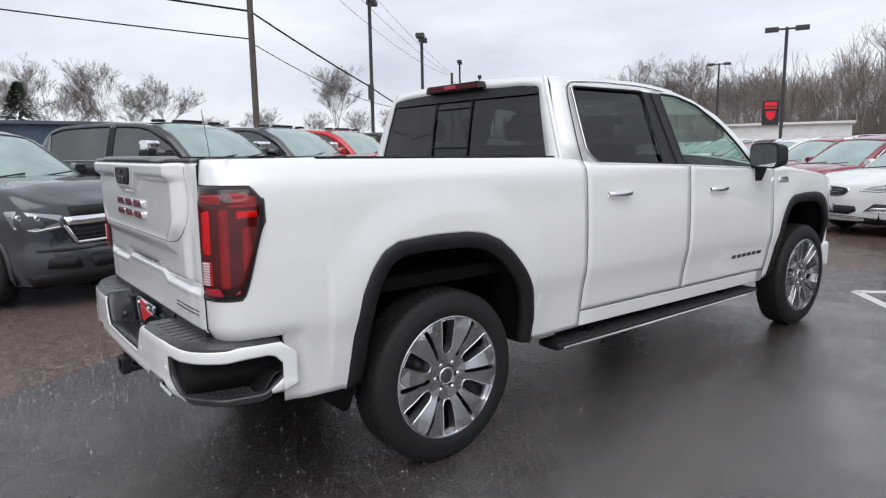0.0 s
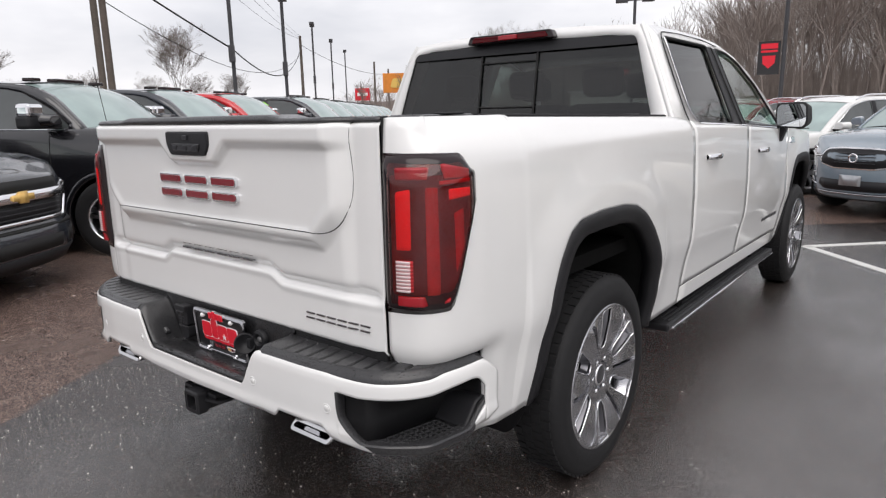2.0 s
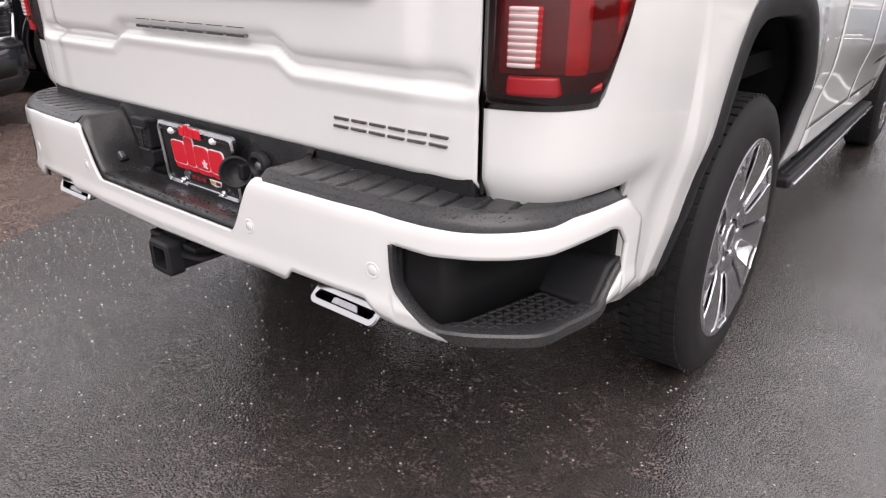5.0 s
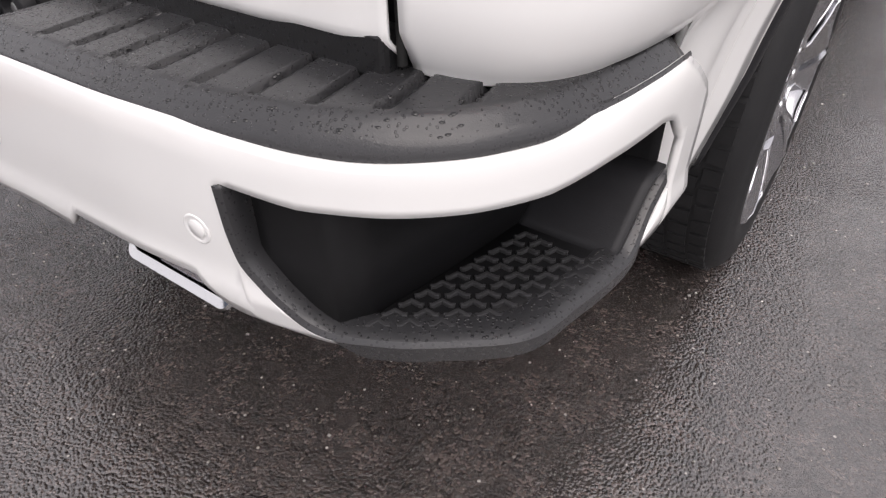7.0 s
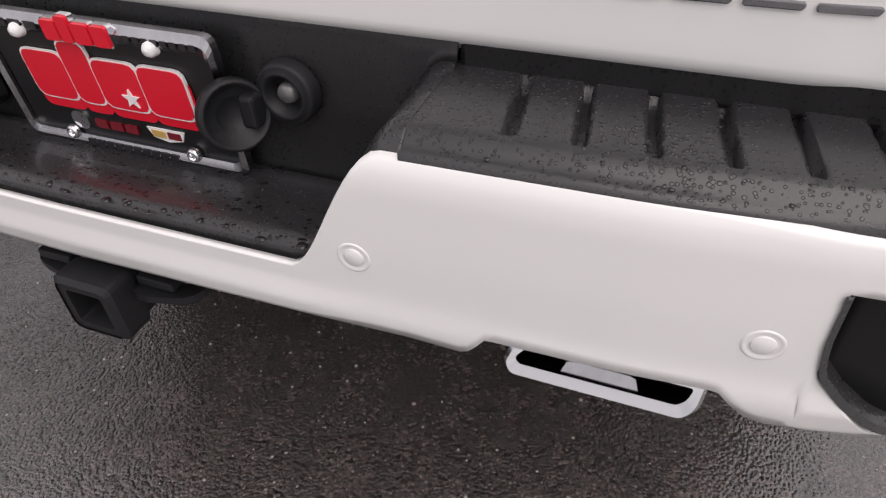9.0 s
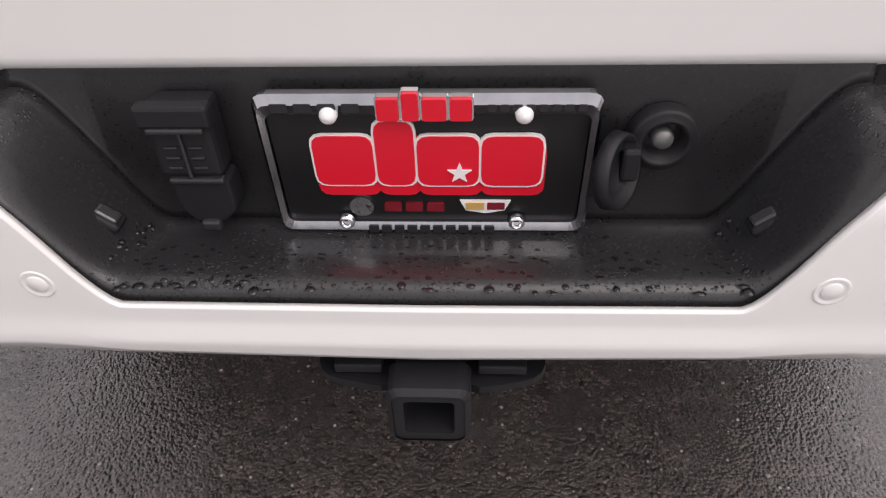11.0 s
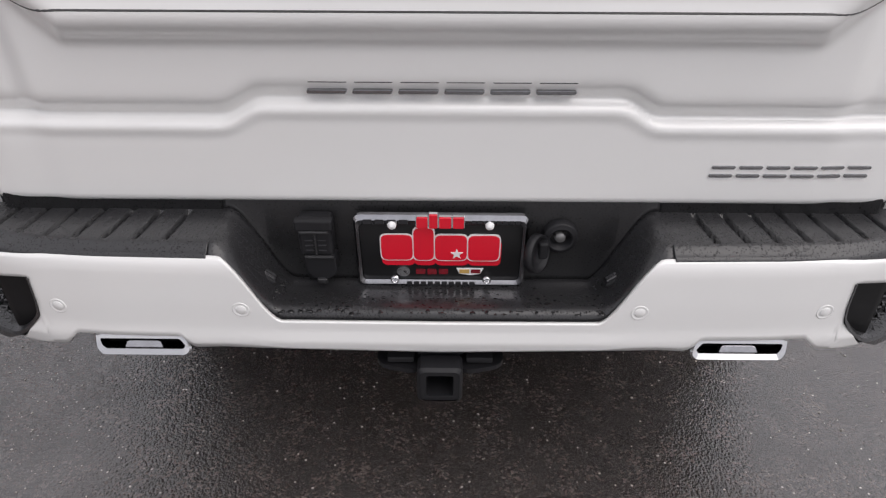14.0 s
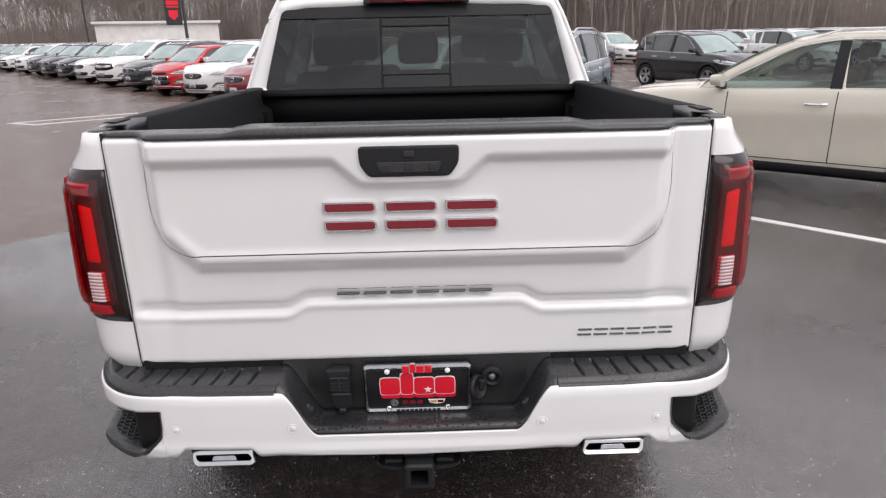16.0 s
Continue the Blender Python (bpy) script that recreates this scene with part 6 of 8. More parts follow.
def car(name, label, category, L=4.5, W=1.82, H=1.66, wb=2.65, colour=(0.6, 0.6, 0.6), style="suv", group="parked cars", tyre_r=0.34, rim_r=0.24, over=0.88,
        nose=(0.50, 2.7), hood=(0.84, 0.95, 1.02), cowl=-1.15, roof=((-1.55, 1.30), (-2.0, 1.56), (-2.5, 1.65), (-3.3, 1.655), (-3.9, 1.60), (-4.25, 1.30)), rear_g=-4.40, belt_rise=0.07,
        doors=(-1.45, -2.42, -3.35), clad=True, see=False, rails=False, chrome=True, rim=None):
    """A parked car that faces +x with its nose at x = 0, standing on z = 0."""
    c = tagged(empty(name), label, category, group)
    hw, (N, P), (zn, zh, zc), xf, xr = W / 2, nose, hood, -over, -over - wb
    truckish = style == "truck"
    bulge = NOSES["truck" if truckish else "suv"]
    R = tyre_r + 0.05
    rpts = [(cowl, zc)] + list(roof) + [(rear_g, zc + belt_rise)]
    rline = smooth_curve([p[0] for p in rpts][::-1], [p[1] for p in rpts][::-1])
    belt_at = lambda x: lerp_table(x, (rear_g, cowl), (zc + belt_rise, zc - 0.01))
    tail = 0.78 if not truckish else zc + 0.02
    topc = smooth_curve((0.0, 0.03, 0.12, 0.45, -cowl - 0.02, -rear_g, L - 0.10, L), (zn - 0.10, zn - 0.03, zn, zh, zc, zc + belt_rise, zc + belt_rise - 0.03, tail))
    top = lambda x: topc(-x)

    def half(x):
        a = min(1.0, max(0.0, -x / N)) ** (1 / P)
        b = min(1.0, max(0.0, (x + L) / 0.42)) ** (1 / 3.2)
        return hw * min(a, b) * lerp_table(-x, (0, 0.8, 1.8, L - 1.2, L), (0.96, 0.985, 1.0, 0.995, 0.965))

    def side_y(x, z):
        t = top(x)
        return half(x) * SECTION(min(1.0, max(0.0, (z - 0.25) / (t - 0.25))))

    def shifted(x, z):
        return x + bulge(z) * math.exp(-(x / 0.40) ** 2)

    def under(x):
        for ax in (xf, xr):
            if abs(x - ax) < R:
                return max(0.27, tyre_r + math.sqrt(R * R - (x - ax) ** 2))
        return 0.235

    def paint(ob):
        ob.color = (*colour, 1)
        return ob

    # lower body as one smooth shell, with the wheel openings cut up into its edge
    xs = [-N * u ** P for u in np.linspace(0.02, 1, 15)] + [-L + 0.42 * u ** 3.2 for u in np.linspace(0.03, 1, 9)]
    for ax in (xf, xr):
        xs += [ax + R * math.cos(t) * k for t in np.linspace(0, math.pi, 17) for k in (0.9985,)] + [ax - R, ax + R]
    xs += list(np.linspace(-N, -L + 0.42, 18))
    cols = []
    for x in sorted(set(round(float(x), 4) for x in xs), reverse=True):
        h, t, u = half(x), top(x), min(under(x), top(x) - 0.08)
        ring = []
        for s in (0, 0.03, 0.08, 0.15, 0.22, 0.30, 0.38, 0.47, 0.55, 0.63, 0.70, 0.74, 0.80, 0.86, 0.91, 0.96, 1.0):
            z = max(u, 0.25 + s * (t - 0.25))
            ring.append((shifted(x, z), h * SECTION((z - 0.25) / (t - 0.25)), z))
        k = min(1.0, 1.3 * h / hw)
        ring += [(shifted(x, t + dz * k), h * f, t + dz * k) for f, dz in ((0.88, 0.014), (0.78, 0.024), (0.62, 0.034), (0.58, 0.044), (0.3, 0.052), (0.0, 0.055))]
        cols.append(ring + [(a, -b, z) for a, b, z in reversed(ring[:-1])])
    paint(sheet(cols, "body", M_CAR, c))

    # greenhouse
    def gh(x, z):
        d = max(0.0, z - belt_at(x))
        return half(max(min(x, -0.9), -L + 0.30)) * 0.93 - 0.24 * d - 0.16 * d * d

    xrf = next(p[0] for p in rpts if p[1] > H - 0.125)
    xrr = [p[0] for p in rpts if p[1] > H - 0.125][-1]
    drop = 0.042
    edge = lambda x: rline(x) - drop
    bow = lambda x: 0.15 * smooth01((x - xrf + 0.7) / 0.7) - 0.07 * smooth01((xrr + 0.5 - x) / 0.5)

    def across(x0, x1, n, s0, s1, m, lift=0.0):
        out = []
        for x in np.linspace(x0, x1, n):
            e = gh(x, edge(x))
            out.append([(x + bow(x) * (1 - s * s) + lift, s * e, rline(x) - drop * abs(s) ** 2.2 + lift) for s in np.linspace(s0, s1, m)])
        return out

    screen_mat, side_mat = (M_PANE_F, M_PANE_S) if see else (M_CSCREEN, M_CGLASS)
    face_to(sheet(across(cowl - 0.02, xrf, 12, 0.93, -0.93, 15, -0.006), "windscreen", screen_mat, c, "pale windscreen"), (1, 0, 1))
    face_to(sheet(across(xrr, rear_g, 8, 0.93, -0.93, 11, -0.004), "rear_window", side_mat, c), (-1, 0, 1))
    paint(sheet(across(xrf + 0.015, xrr - 0.02, 20, 1.0, -1.0, 17), "roof", M_CAR, c, solid=0.008))
    for sy in (1, -1):
        paint(sheet(across(cowl, xrf + 0.01, 9, 0.925 * sy, 1.0 * sy, 3), "front_pillar", M_CAR, c, solid=0.008))
        paint(sheet(across(xrr, rear_g, 8, 0.90 * sy, 1.0 * sy, 3), "rear_pillar", M_CAR, c, solid=0.008))
    wt = lambda x: rline(x) - drop - 0.055 - 0.05 * smooth01((x - xrf) / 0.3)
    wb_ = lambda x: belt_at(x) + 0.018
    xa = next(x for x in np.linspace(cowl, xrf, 200) if wt(x) > wb_(x) + 0.03)
    xb, xc = doors[1], doors[2]
    x_end = max(rear_g + 0.42, xrr - 0.18) if not truckish else rear_g + 0.22

    def window(x0, x1, x1b):
        tops = [(x, wt(x)) for x in np.linspace(x0, x1, 7)]
        lows = [(x1b, wb_(x1b)), ((x0 + x1b) / 2, wb_((x0 + x1b) / 2)), (x0 - 0.03, wb_(x0 - 0.03))]
        return rounded(tops + lows, 0.022, 3)
    wins = [window(xa, xb + 0.02, xb + 0.03)]
    if x_end < xc - 0.25:
        wins += [window(xb - 0.07, xc + 0.04, xc + 0.10), window(xc - 0.03, x_end, x_end + 0.16)]
    else:
        wins += [window(xb - 0.07, x_end, x_end + 0.06)]
    side_out = [(x, edge(x)) for x in np.linspace(cowl, rear_g, 46)] + [(x, belt_at(x) - 0.03) for x in np.linspace(rear_g, cowl, 20)]
    for sy in (1, -1):
        put = lambda a, b, off=0.0: (a, sy * (gh(a, b) + off), b)
        paint(holed(side_out, [dense(w, 0.06) for w in wins], put, "window_frame", M_CAR, c, solid=0.006))
        for w in wins:
            face_to(holed(dense(w, 0.06), (), lambda a, b: put(a, b, -0.006), "side_window", side_mat, c, "tinted side window"), (0, sy, 0))
        bp_ = [(xb + 0.035, wb_(xb)), (xb + 0.025, wt(xb)), (xb - 0.075, wt(xb)), (xb - 0.075, wb_(xb))]
        holed(dense(bp_, 0.06), (), lambda a, b: put(a, b, 0.006), "middle_pillar", M_TRIM, c)
        line = [put(x, belt_at(x) + 0.008, 0.004) for x in np.linspace(xa - 0.02, x_end + 0.15, 16)]
        tube("window_line", line, 0.009, M_CHROME if chrome else M_TRIM, c, n=5)
        if chrome and not truckish:
            tube("window_line", [put(x, wt(x) + 0.008, 0.003) for x in np.linspace(xa, x_end, 18)] + [put(x_end + 0.17, wb_(x_end), 0.003)], 0.007, M_CHROME, c, n=5)
        if rails:
            tube("roof_rail", [(x, sy * (gh(x, edge(x)) - 0.03), edge(x) + 0.012 + 0.04 * min(1.0, 6 * min(t, 1 - t))) for t, x in ((t, xrf - 0.15 + (xrr - xrf + 0.3) * t) for t in np.linspace(0, 1, 14))], 0.014, M_CHROME if chrome else M_TRIM, c, n=6)
        # mirror on its foot
        mz, mx = belt_at(cowl - 0.30) + 0.115, cowl - 0.36
        mo = rounded([(hw - 0.02, mz - 0.07), (hw + 0.14, mz - 0.075), (hw + 0.185, mz - 0.02), (hw + 0.165, mz + 0.06), (hw + 0.02, mz + 0.07)], 0.035)
        mir = paint(part("door_mirror", prism_bm(mo, 0.13, lambda a, b, k: (mx + 0.13 - k * 1.0, sy * (a + 0.25 * (0.13 - k) * (hw + 0.08 - a) - 0.35 * (0.13 - k)), b + (mz - b) * 2.2 * max(0.0, 0.10 - k)), 0.012), M_CAR, c))
        box("mirror_foot", mx + 0.01, mx + 0.09, min(sy * (hw - 0.12), sy * (hw + 0.02)), max(sy * (hw - 0.12), sy * (hw + 0.02)), mz - 0.09, mz - 0.04, M_TRIM, mir, bev=0.012)
        # door shut lines and handles
        for dx in doors:
            low = 0.36
            pts = [(x, sy * (side_y(x, z) + 0.0008), z) for z in np.linspace(low, belt_at(dx) - 0.012, 14) for x in (dx - (0.05 if dx != doors[2] else -0.12 * smooth01((0.85 - z) / 0.4)) * 1.0,)]
            tube("door_gap", pts, 0.0045, M_SEAM, c, n=4)
        tube("sill_gap", [(x, sy * (side_y(x, 0.355) + 0.0008), 0.355) for x in np.linspace(doors[0] - 0.05, doors[2] + 0.06, 14)], 0.0045, M_SEAM, c, n=4)
        for dx in (doors[1] + 0.13, doors[2] + 0.26):
            hz = belt_at(dx) - 0.135
            hs = [[(dx + 0.105 - 0.21 * t, sy * (side_y(dx, hz) + 0.004 + 0.030 * math.sin(math.pi * t) ** 0.4 + 0.008 * math.cos(a)), hz + 0.014 * math.sin(a)) for a in np.linspace(0, 2 * math.pi, 9)] for t in np.linspace(0, 1, 9)]
            paint(sheet(hs, "door_handle", M_CHROME if chrome else M_CAR, c))
        # wheel-opening trim and sill
        for ax in (xf, xr):
            arc = []
            for t in np.linspace(radians(-16), radians(196), 26):
                ring = []
                for rr, o in ((R + 0.050, 0.001), (R + 0.046, 0.009), (R + 0.006, 0.011), (R - 0.006, 0.004), (R - 0.012, -0.05)):
                    x, z = ax + rr * math.cos(t), max(0.24, tyre_r + rr * math.sin(t))
                    ring.append((x, sy * (side_y(x, z) + o), z))
                arc.append(ring)
            paint(sheet(arc, "arch_trim", M_TRIM if clad else M_CAR, c, solid=0.003))
            sheet([[(ax + (R - 0.004) * math.cos(t), sy * y, tyre_r + (R - 0.004) * math.sin(t)) for y in (hw - 0.03, hw - 0.36)] for t in np.linspace(-0.3, math.pi + 0.3, 18)], "arch_liner", M_DARK, c)
        if clad:
            sheet([[(x, sy * (side_y(x, z) + o), z) for z, o in ((0.315, 0.001), (0.31, 0.009), (0.25, 0.009), (0.20, -0.03))] for x in np.linspace(xr + R, xf - R, 10)], "sill_cladding", M_TRIM, c, solid=0.003)
        # tail lamp
        tl = [[(-L + 0.02 + 0.42 * u ** 3.2, sy * (half(-L + 0.42 * u ** 3.2) * 0.985 + 0.012), zc + belt_rise - 0.10 - 0.22 * k) for k in (0, 0.5, 1)] for u in np.linspace(0.62, 1.0, 6)]
        sheet(tl, "tail_lamp", M_LAMP_RED, c, solid=0.012)

    # the face: panels that lie on the curved nose
    def on_nose(u, z, off):
        a = abs(u)
        x = -N * a ** P if a <= 1 else -N - (a - 1) * hw
        slope = P * N / hw * min(1.0, a) ** (P - 1)
        ln = math.hypot(1, slope) if a <= 1.0 else 1.0
        nx, ny = (1 / ln, slope / ln) if a <= 1.0 else (0.0, 1.0)
        return (shifted(x, z) + nx * off, math.copysign(1, u) * (side_y(x, z) + ny * off) if u else 0.0, z)

    def panel(nm, pts, off, material, lab="", parent=None, rnd=0.02, deep=0.02):
        ob = holed(dense(rounded(pts, rnd, 3), 0.07), (), lambda a, b: on_nose(a, b, off), nm, material, parent or c, lab)
        face_to(ob, (1, 0, 0))
        md = ob.modifiers.new("wall", "SOLIDIFY")
        md.thickness, md.offset = deep, -1.0
        return ob

    both = lambda pts: pts + [(-a, b) for a, b in reversed(pts)]

    def lamps(pts, strip):
        for sy in (1, -1):
            hl = panel("head_lamp", [(sy * a, b) for a, b in pts], 0.004, M_HEAD, "clear head lamp with dark housing", rnd=0.015)
            for a, b in ((0.40, 0.5), (0.62, 0.55)):
                (u0, z0), (u1, z1) = pts[0], pts[len(pts) // 2]
                q = on_nose(sy * (u0 + (u1 - u0) * a), z0 + (z1 - z0) * b + 0.02, 0.010)
                lathe("lamp_bowl", [(0.004, 0.0), (0.002, 0.020), (0.006, 0.026), (-0.012, 0.030)], M_CHROME, hl, q, 14)
            tube("running_light", [on_nose(sy * a, b, 0.008) for a, b in strip], 0.007, M_PLATE_WHITE, hl, n=5)

    if truckish:
        panel("upper_grille", both([(0.62, zn - 0.115), (0.655, zn - 0.02)]), 0.004, M_SEAM, "black upper grille", rnd=0.01)
        g = panel("grille", both([(0.58, zn - 0.36), (0.66, zn - 0.19)]), 0.004, M_TRIM, "black mesh grille")
        for k in range(4):
            z = zn - 0.335 + k * 0.04
            panel("grille_bar", both([(0.585, z), (0.59, z + 0.009)]), 0.010, M_GREYBAR, parent=g, rnd=0.001, deep=0.01)
        panel("chrome_bar", both([(0.655, zn - 0.195), (0.70, zn - 0.115)]), 0.040, M_CHROME, "broad chrome grille bar", rnd=0.012, deep=0.04)
        panel("chrome_sill", both([(0.57, zn - 0.385), (0.60, zn - 0.355)]), 0.030, M_CHROME, rnd=0.006, deep=0.03)
        panel("gold_mark", [(a, zn - 0.155 + b) for a, b in ((-0.135, -0.026), (-0.055, -0.026), (-0.055, -0.05), (0.055, -0.05), (0.055, -0.026), (0.135, -0.026), (0.135, 0.026), (0.055, 0.026), (0.055, 0.05), (-0.055, 0.05), (-0.055, 0.026), (-0.135, 0.026))], 0.055, M_GOLD, "plain gold mark", rnd=0.003)
        lamps([(0.68, zn - 0.22), (0.90, zn - 0.25), (1.06, zn - 0.21), (1.18, zn - 0.05), (1.04, zn - 0.04), (0.70, zn - 0.10)], [(0.72, zn - 0.205), (0.90, zn - 0.235), (1.05, zn - 0.20)])
        for sy in (1, -1):
            panel("chrome_upright", [(sy * 0.575, zn - 0.37), (sy * 0.605, zn - 0.37), (sy * 0.70, zn - 0.20), (sy * 0.66, zn - 0.20)], 0.034, M_CHROME, rnd=0.004, deep=0.03)
            panel("fog_recess", [(sy * 0.58, 0.40), (sy * 0.88, 0.42), (sy * 0.86, 0.52), (sy * 0.62, 0.52)], 0.006, M_SEAM, rnd=0.02)
        panel("bumper_gap", both([(0.93, 0.585), (0.93, 0.605)]), 0.003, M_SEAM, rnd=0.004)
        panel("lower_bumper", both([(0.98, 0.245), (1.0, 0.36)]), 0.010, M_TRIM, "black plastic lower bumper", rnd=0.03)
        panel("lower_intake", both([(0.46, 0.385), (0.50, 0.50)]), 0.006, M_SEAM, rnd=0.03)
    else:
        k = zn / 0.84
        if style == "oval":
            rim_p = both([(0.30, 0.60), (0.56, 0.65), (0.61, 0.72), (0.54, 0.845), (0.22, 0.865)])
        elif style == "split":
            rim_p = both([(0.30, 0.52), (0.50, 0.53), (0.52, 0.66), (0.46, 0.67)])
            panel("upper_grille", [(a, b * k) for a, b in both([(0.42, 0.71), (0.47, 0.76), (0.40, 0.79)])], 0.006, M_TRIM, "narrow upper grille", rnd=0.015)
        else:
            rim_p = both([(0.22, 0.635), (0.36, 0.665), (0.44, 0.745), (0.40, 0.785), (0.20, 0.805)])
        rim_p = [(a, b * k) for a, b in rim_p]
        my = sum(b for a, b in rim_p) / len(rim_p)
        panel("chrome_surround", rim_p, 0.008, M_CHROME, "chrome grille surround", rnd=0.04)
        g = panel("grille", [(a * 0.955, my + (b - my) * 0.87) for a, b in rim_p], 0.014, M_TRIM, "dark mesh grille", rnd=0.035)
        for i in range(4):
            z = my + (i - 1.5) * 0.038 * k
            panel("grille_bar", both([(0.29, z - 0.004), (0.29, z + 0.004)]), 0.018, M_GREYBAR if style == "oval" else M_FRAME, parent=g, rnd=0.001, deep=0.01)
        mark = [on_nose(0, my, 0.03)]
        lathe("round_mark", [(0.0, 0.042), (0.006, 0.046), (0.006, 0.060), (0.0, 0.064)], M_CHROME, g, mark[0], 20)
        panel("lower_intake", [(a, b) for a, b in both([(0.44, 0.36), (0.58, 0.42), (0.55, 0.50)])], 0.005, M_TRIM, "dark lower intake", rnd=0.03)
        panel("valance", both([(0.98, 0.235), (1.02, 0.29), (0.52, 0.335)]), 0.007, M_TRIM if clad else M_FRAME, "black lower valance", rnd=0.02)
        panel("chrome_lip", both([(0.60, 0.305), (0.62, 0.325)]), 0.014, M_FRAME, rnd=0.004)
        lamps([(0.57, 0.735 * k), (0.80, 0.72 * k), (1.02, 0.76 * k), (1.32, 0.865 * k), (1.10, 0.875 * k), (0.72, 0.81 * k)], [(0.60, 0.745 * k), (0.80, 0.735 * k), (1.0, 0.772 * k), (1.2, 0.83 * k)])
        for sy in (1, -1):
            panel("fog_surround", [(sy * 0.66, 0.415), (sy * 0.98, 0.43), (sy * 1.00, 0.53), (sy * 0.78, 0.545)], 0.005, M_TRIM, rnd=0.025)
            panel("fog_lamp", [(sy * 0.72, 0.435), (sy * 0.93, 0.44), (sy * 0.93, 0.485), (sy * 0.76, 0.485)], 0.010, M_HEAD, rnd=0.015)
            panel("fog_trim", [(sy * 0.66, 0.405), (sy * 0.98, 0.42), (sy * 0.98, 0.432), (sy * 0.67, 0.418)], 0.012, M_CHROME, rnd=0.003)
        panel("plate_block", [(-0.155, 0.40 * k), (0.155, 0.40 * k), (0.155, 0.53 * k), (-0.155, 0.53 * k)], 0.022, M_HEAD, "grey dealer plate", rnd=0.006)
    for sy in (1, -1):
        y = -0.30 * sy
        e = gh(cowl - 0.05, edge(cowl - 0.05))
        tube("wiper", [(cowl + 0.13 - 0.10 * t + 0.02, y + 0.62 * (t - 0.5), zc + 0.03 + 0.05 * t) for t in np.linspace(0, 1, 6)], 0.008, M_SEAM, c, n=4)
    # wheels
    bm = bmesh.new()
    for i in range(10):
        t = 2 * math.pi * (i // 2) / 5 + (0.17 if i % 2 else -0.17) + 0.3
        u, v = Vector((math.cos(t), 0, math.sin(t))), Vector((-math.sin(t), 0, math.cos(t)))
        prism_bm([(0.02, -0.016), (rim_r * 0.98, -0.026), (rim_r * 0.98, 0.026), (0.02, 0.016)], 0.03, lambda a, b, q: u * a + v * b + Vector((0, 0.098 - 0.03 * (1 - a / rim_r) - q, 0)), 0, bm)
    rim_me = bpy.data.meshes.new("rim")
    bm.to_mesh(rim_me)
    bm.free()
    rim_me.materials.append(rim or M_RIM)
    for ax in (xf, xr):
        for sy in (1, -1):
            w = empty("wheel")
            w.parent = c
            w.matrix_basis = pose(ax, sy * (hw - 0.115), tyre_r, 0, 0, 0 if sy > 0 else 180)
            f = 0.11
            lathe("tyre", [(-f, rim_r), (-f, tyre_r - 0.03), (-f * 0.75, tyre_r), (f * 0.75, tyre_r), (f * 0.95, tyre_r - 0.018), (f * 1.04, tyre_r - 0.05), (f * 1.0, rim_r + 0.012), (f * 0.93, rim_r)], M_RUBBER, w, n=32, axis="y")
            lathe("wheel_back", [(f * 0.2, 0.0), (f * 0.2, rim_r)], M_DARK, w, n=20, axis="y")
            ro = new("rim", rim_me)
            ro.parent = w
            lathe("rim_lip", [(f * 0.93, rim_r + 0.004), (f * 0.98, rim_r - 0.006), (f * 0.90, rim_r - 0.016), (f * 0.3, rim_r - 0.03)], rim or M_RIM, w, n=32, axis="y")
            lathe("hub_cap", [(f * 0.70, 0.0), (f * 0.68, 0.04), (f * 0.55, 0.06)], M_RIM, w, n=14, axis="y")
    box("underside", -L + 0.35, -0.30, -hw * 0.80, hw * 0.80, 0.21, 0.42, M_DARK, c, bev=0.0)
    if see:
        box("cabin_floor", rear_g + 0.1, cowl - 0.1, -hw * 0.84, hw * 0.84, 0.45, 0.60, M_DARK, c, bev=0.0)
        box("dashboard", cowl - 0.42, cowl + 0.05, -hw * 0.80, hw * 0.80, 0.62, zc + 0.01, M_SEAT, c, bev=0.04)
        for y in (-0.37, 0.37):
            for sx0 in (cowl - 1.25, cowl - 2.15):
                box("seat_cushion", sx0 - 0.1, sx0 + 0.42, y - 0.25, y + 0.25, 0.60, 0.78, M_SEATT, c, bev=0.05)
                b = part("seat_back", box_bm(-0.08, 0.08, -0.25, 0.25, 0.0, 0.60, 0.06, 3), M_SEATT, c)
                b.matrix_basis = pose(sx0 - 0.12, y, 0.72, 0, -14)
                h = part("headrest", box_bm(-0.05, 0.05, -0.12, 0.12, 0.0, 0.17, 0.04, 3), M_SEATT, c)
                h.matrix_basis = pose(sx0 - 0.29, y, 1.36, 0, -8)
    else:
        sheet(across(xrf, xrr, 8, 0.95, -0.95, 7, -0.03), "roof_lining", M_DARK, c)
    return c


def recolour(ob, colour, label):
    for o in ob.children_recursive:
        if o.type == "MESH" and o.data.materials and o.data.materials[0] == M_CAR:
            o.color = (*colour, 1)
    ob["label"] = label


def park(ob, x, y, heading):
    ob.matrix_basis = pose(x, y, 0, 0, 0, heading)


DARK, BLACKC, CHARC = (0.016, 0.018, 0.020), (0.007, 0.007, 0.009), (0.019, 0.023, 0.031)
WHITEC, REDC, DRED, BLUEC, CHAMP, SILV = (0.74, 0.74, 0.73), (0.50, 0.008, 0.014), (0.20, 0.012, 0.02), (0.17, 0.215, 0.255), (0.62, 0.58, 0.49), (0.38, 0.39, 0.40)

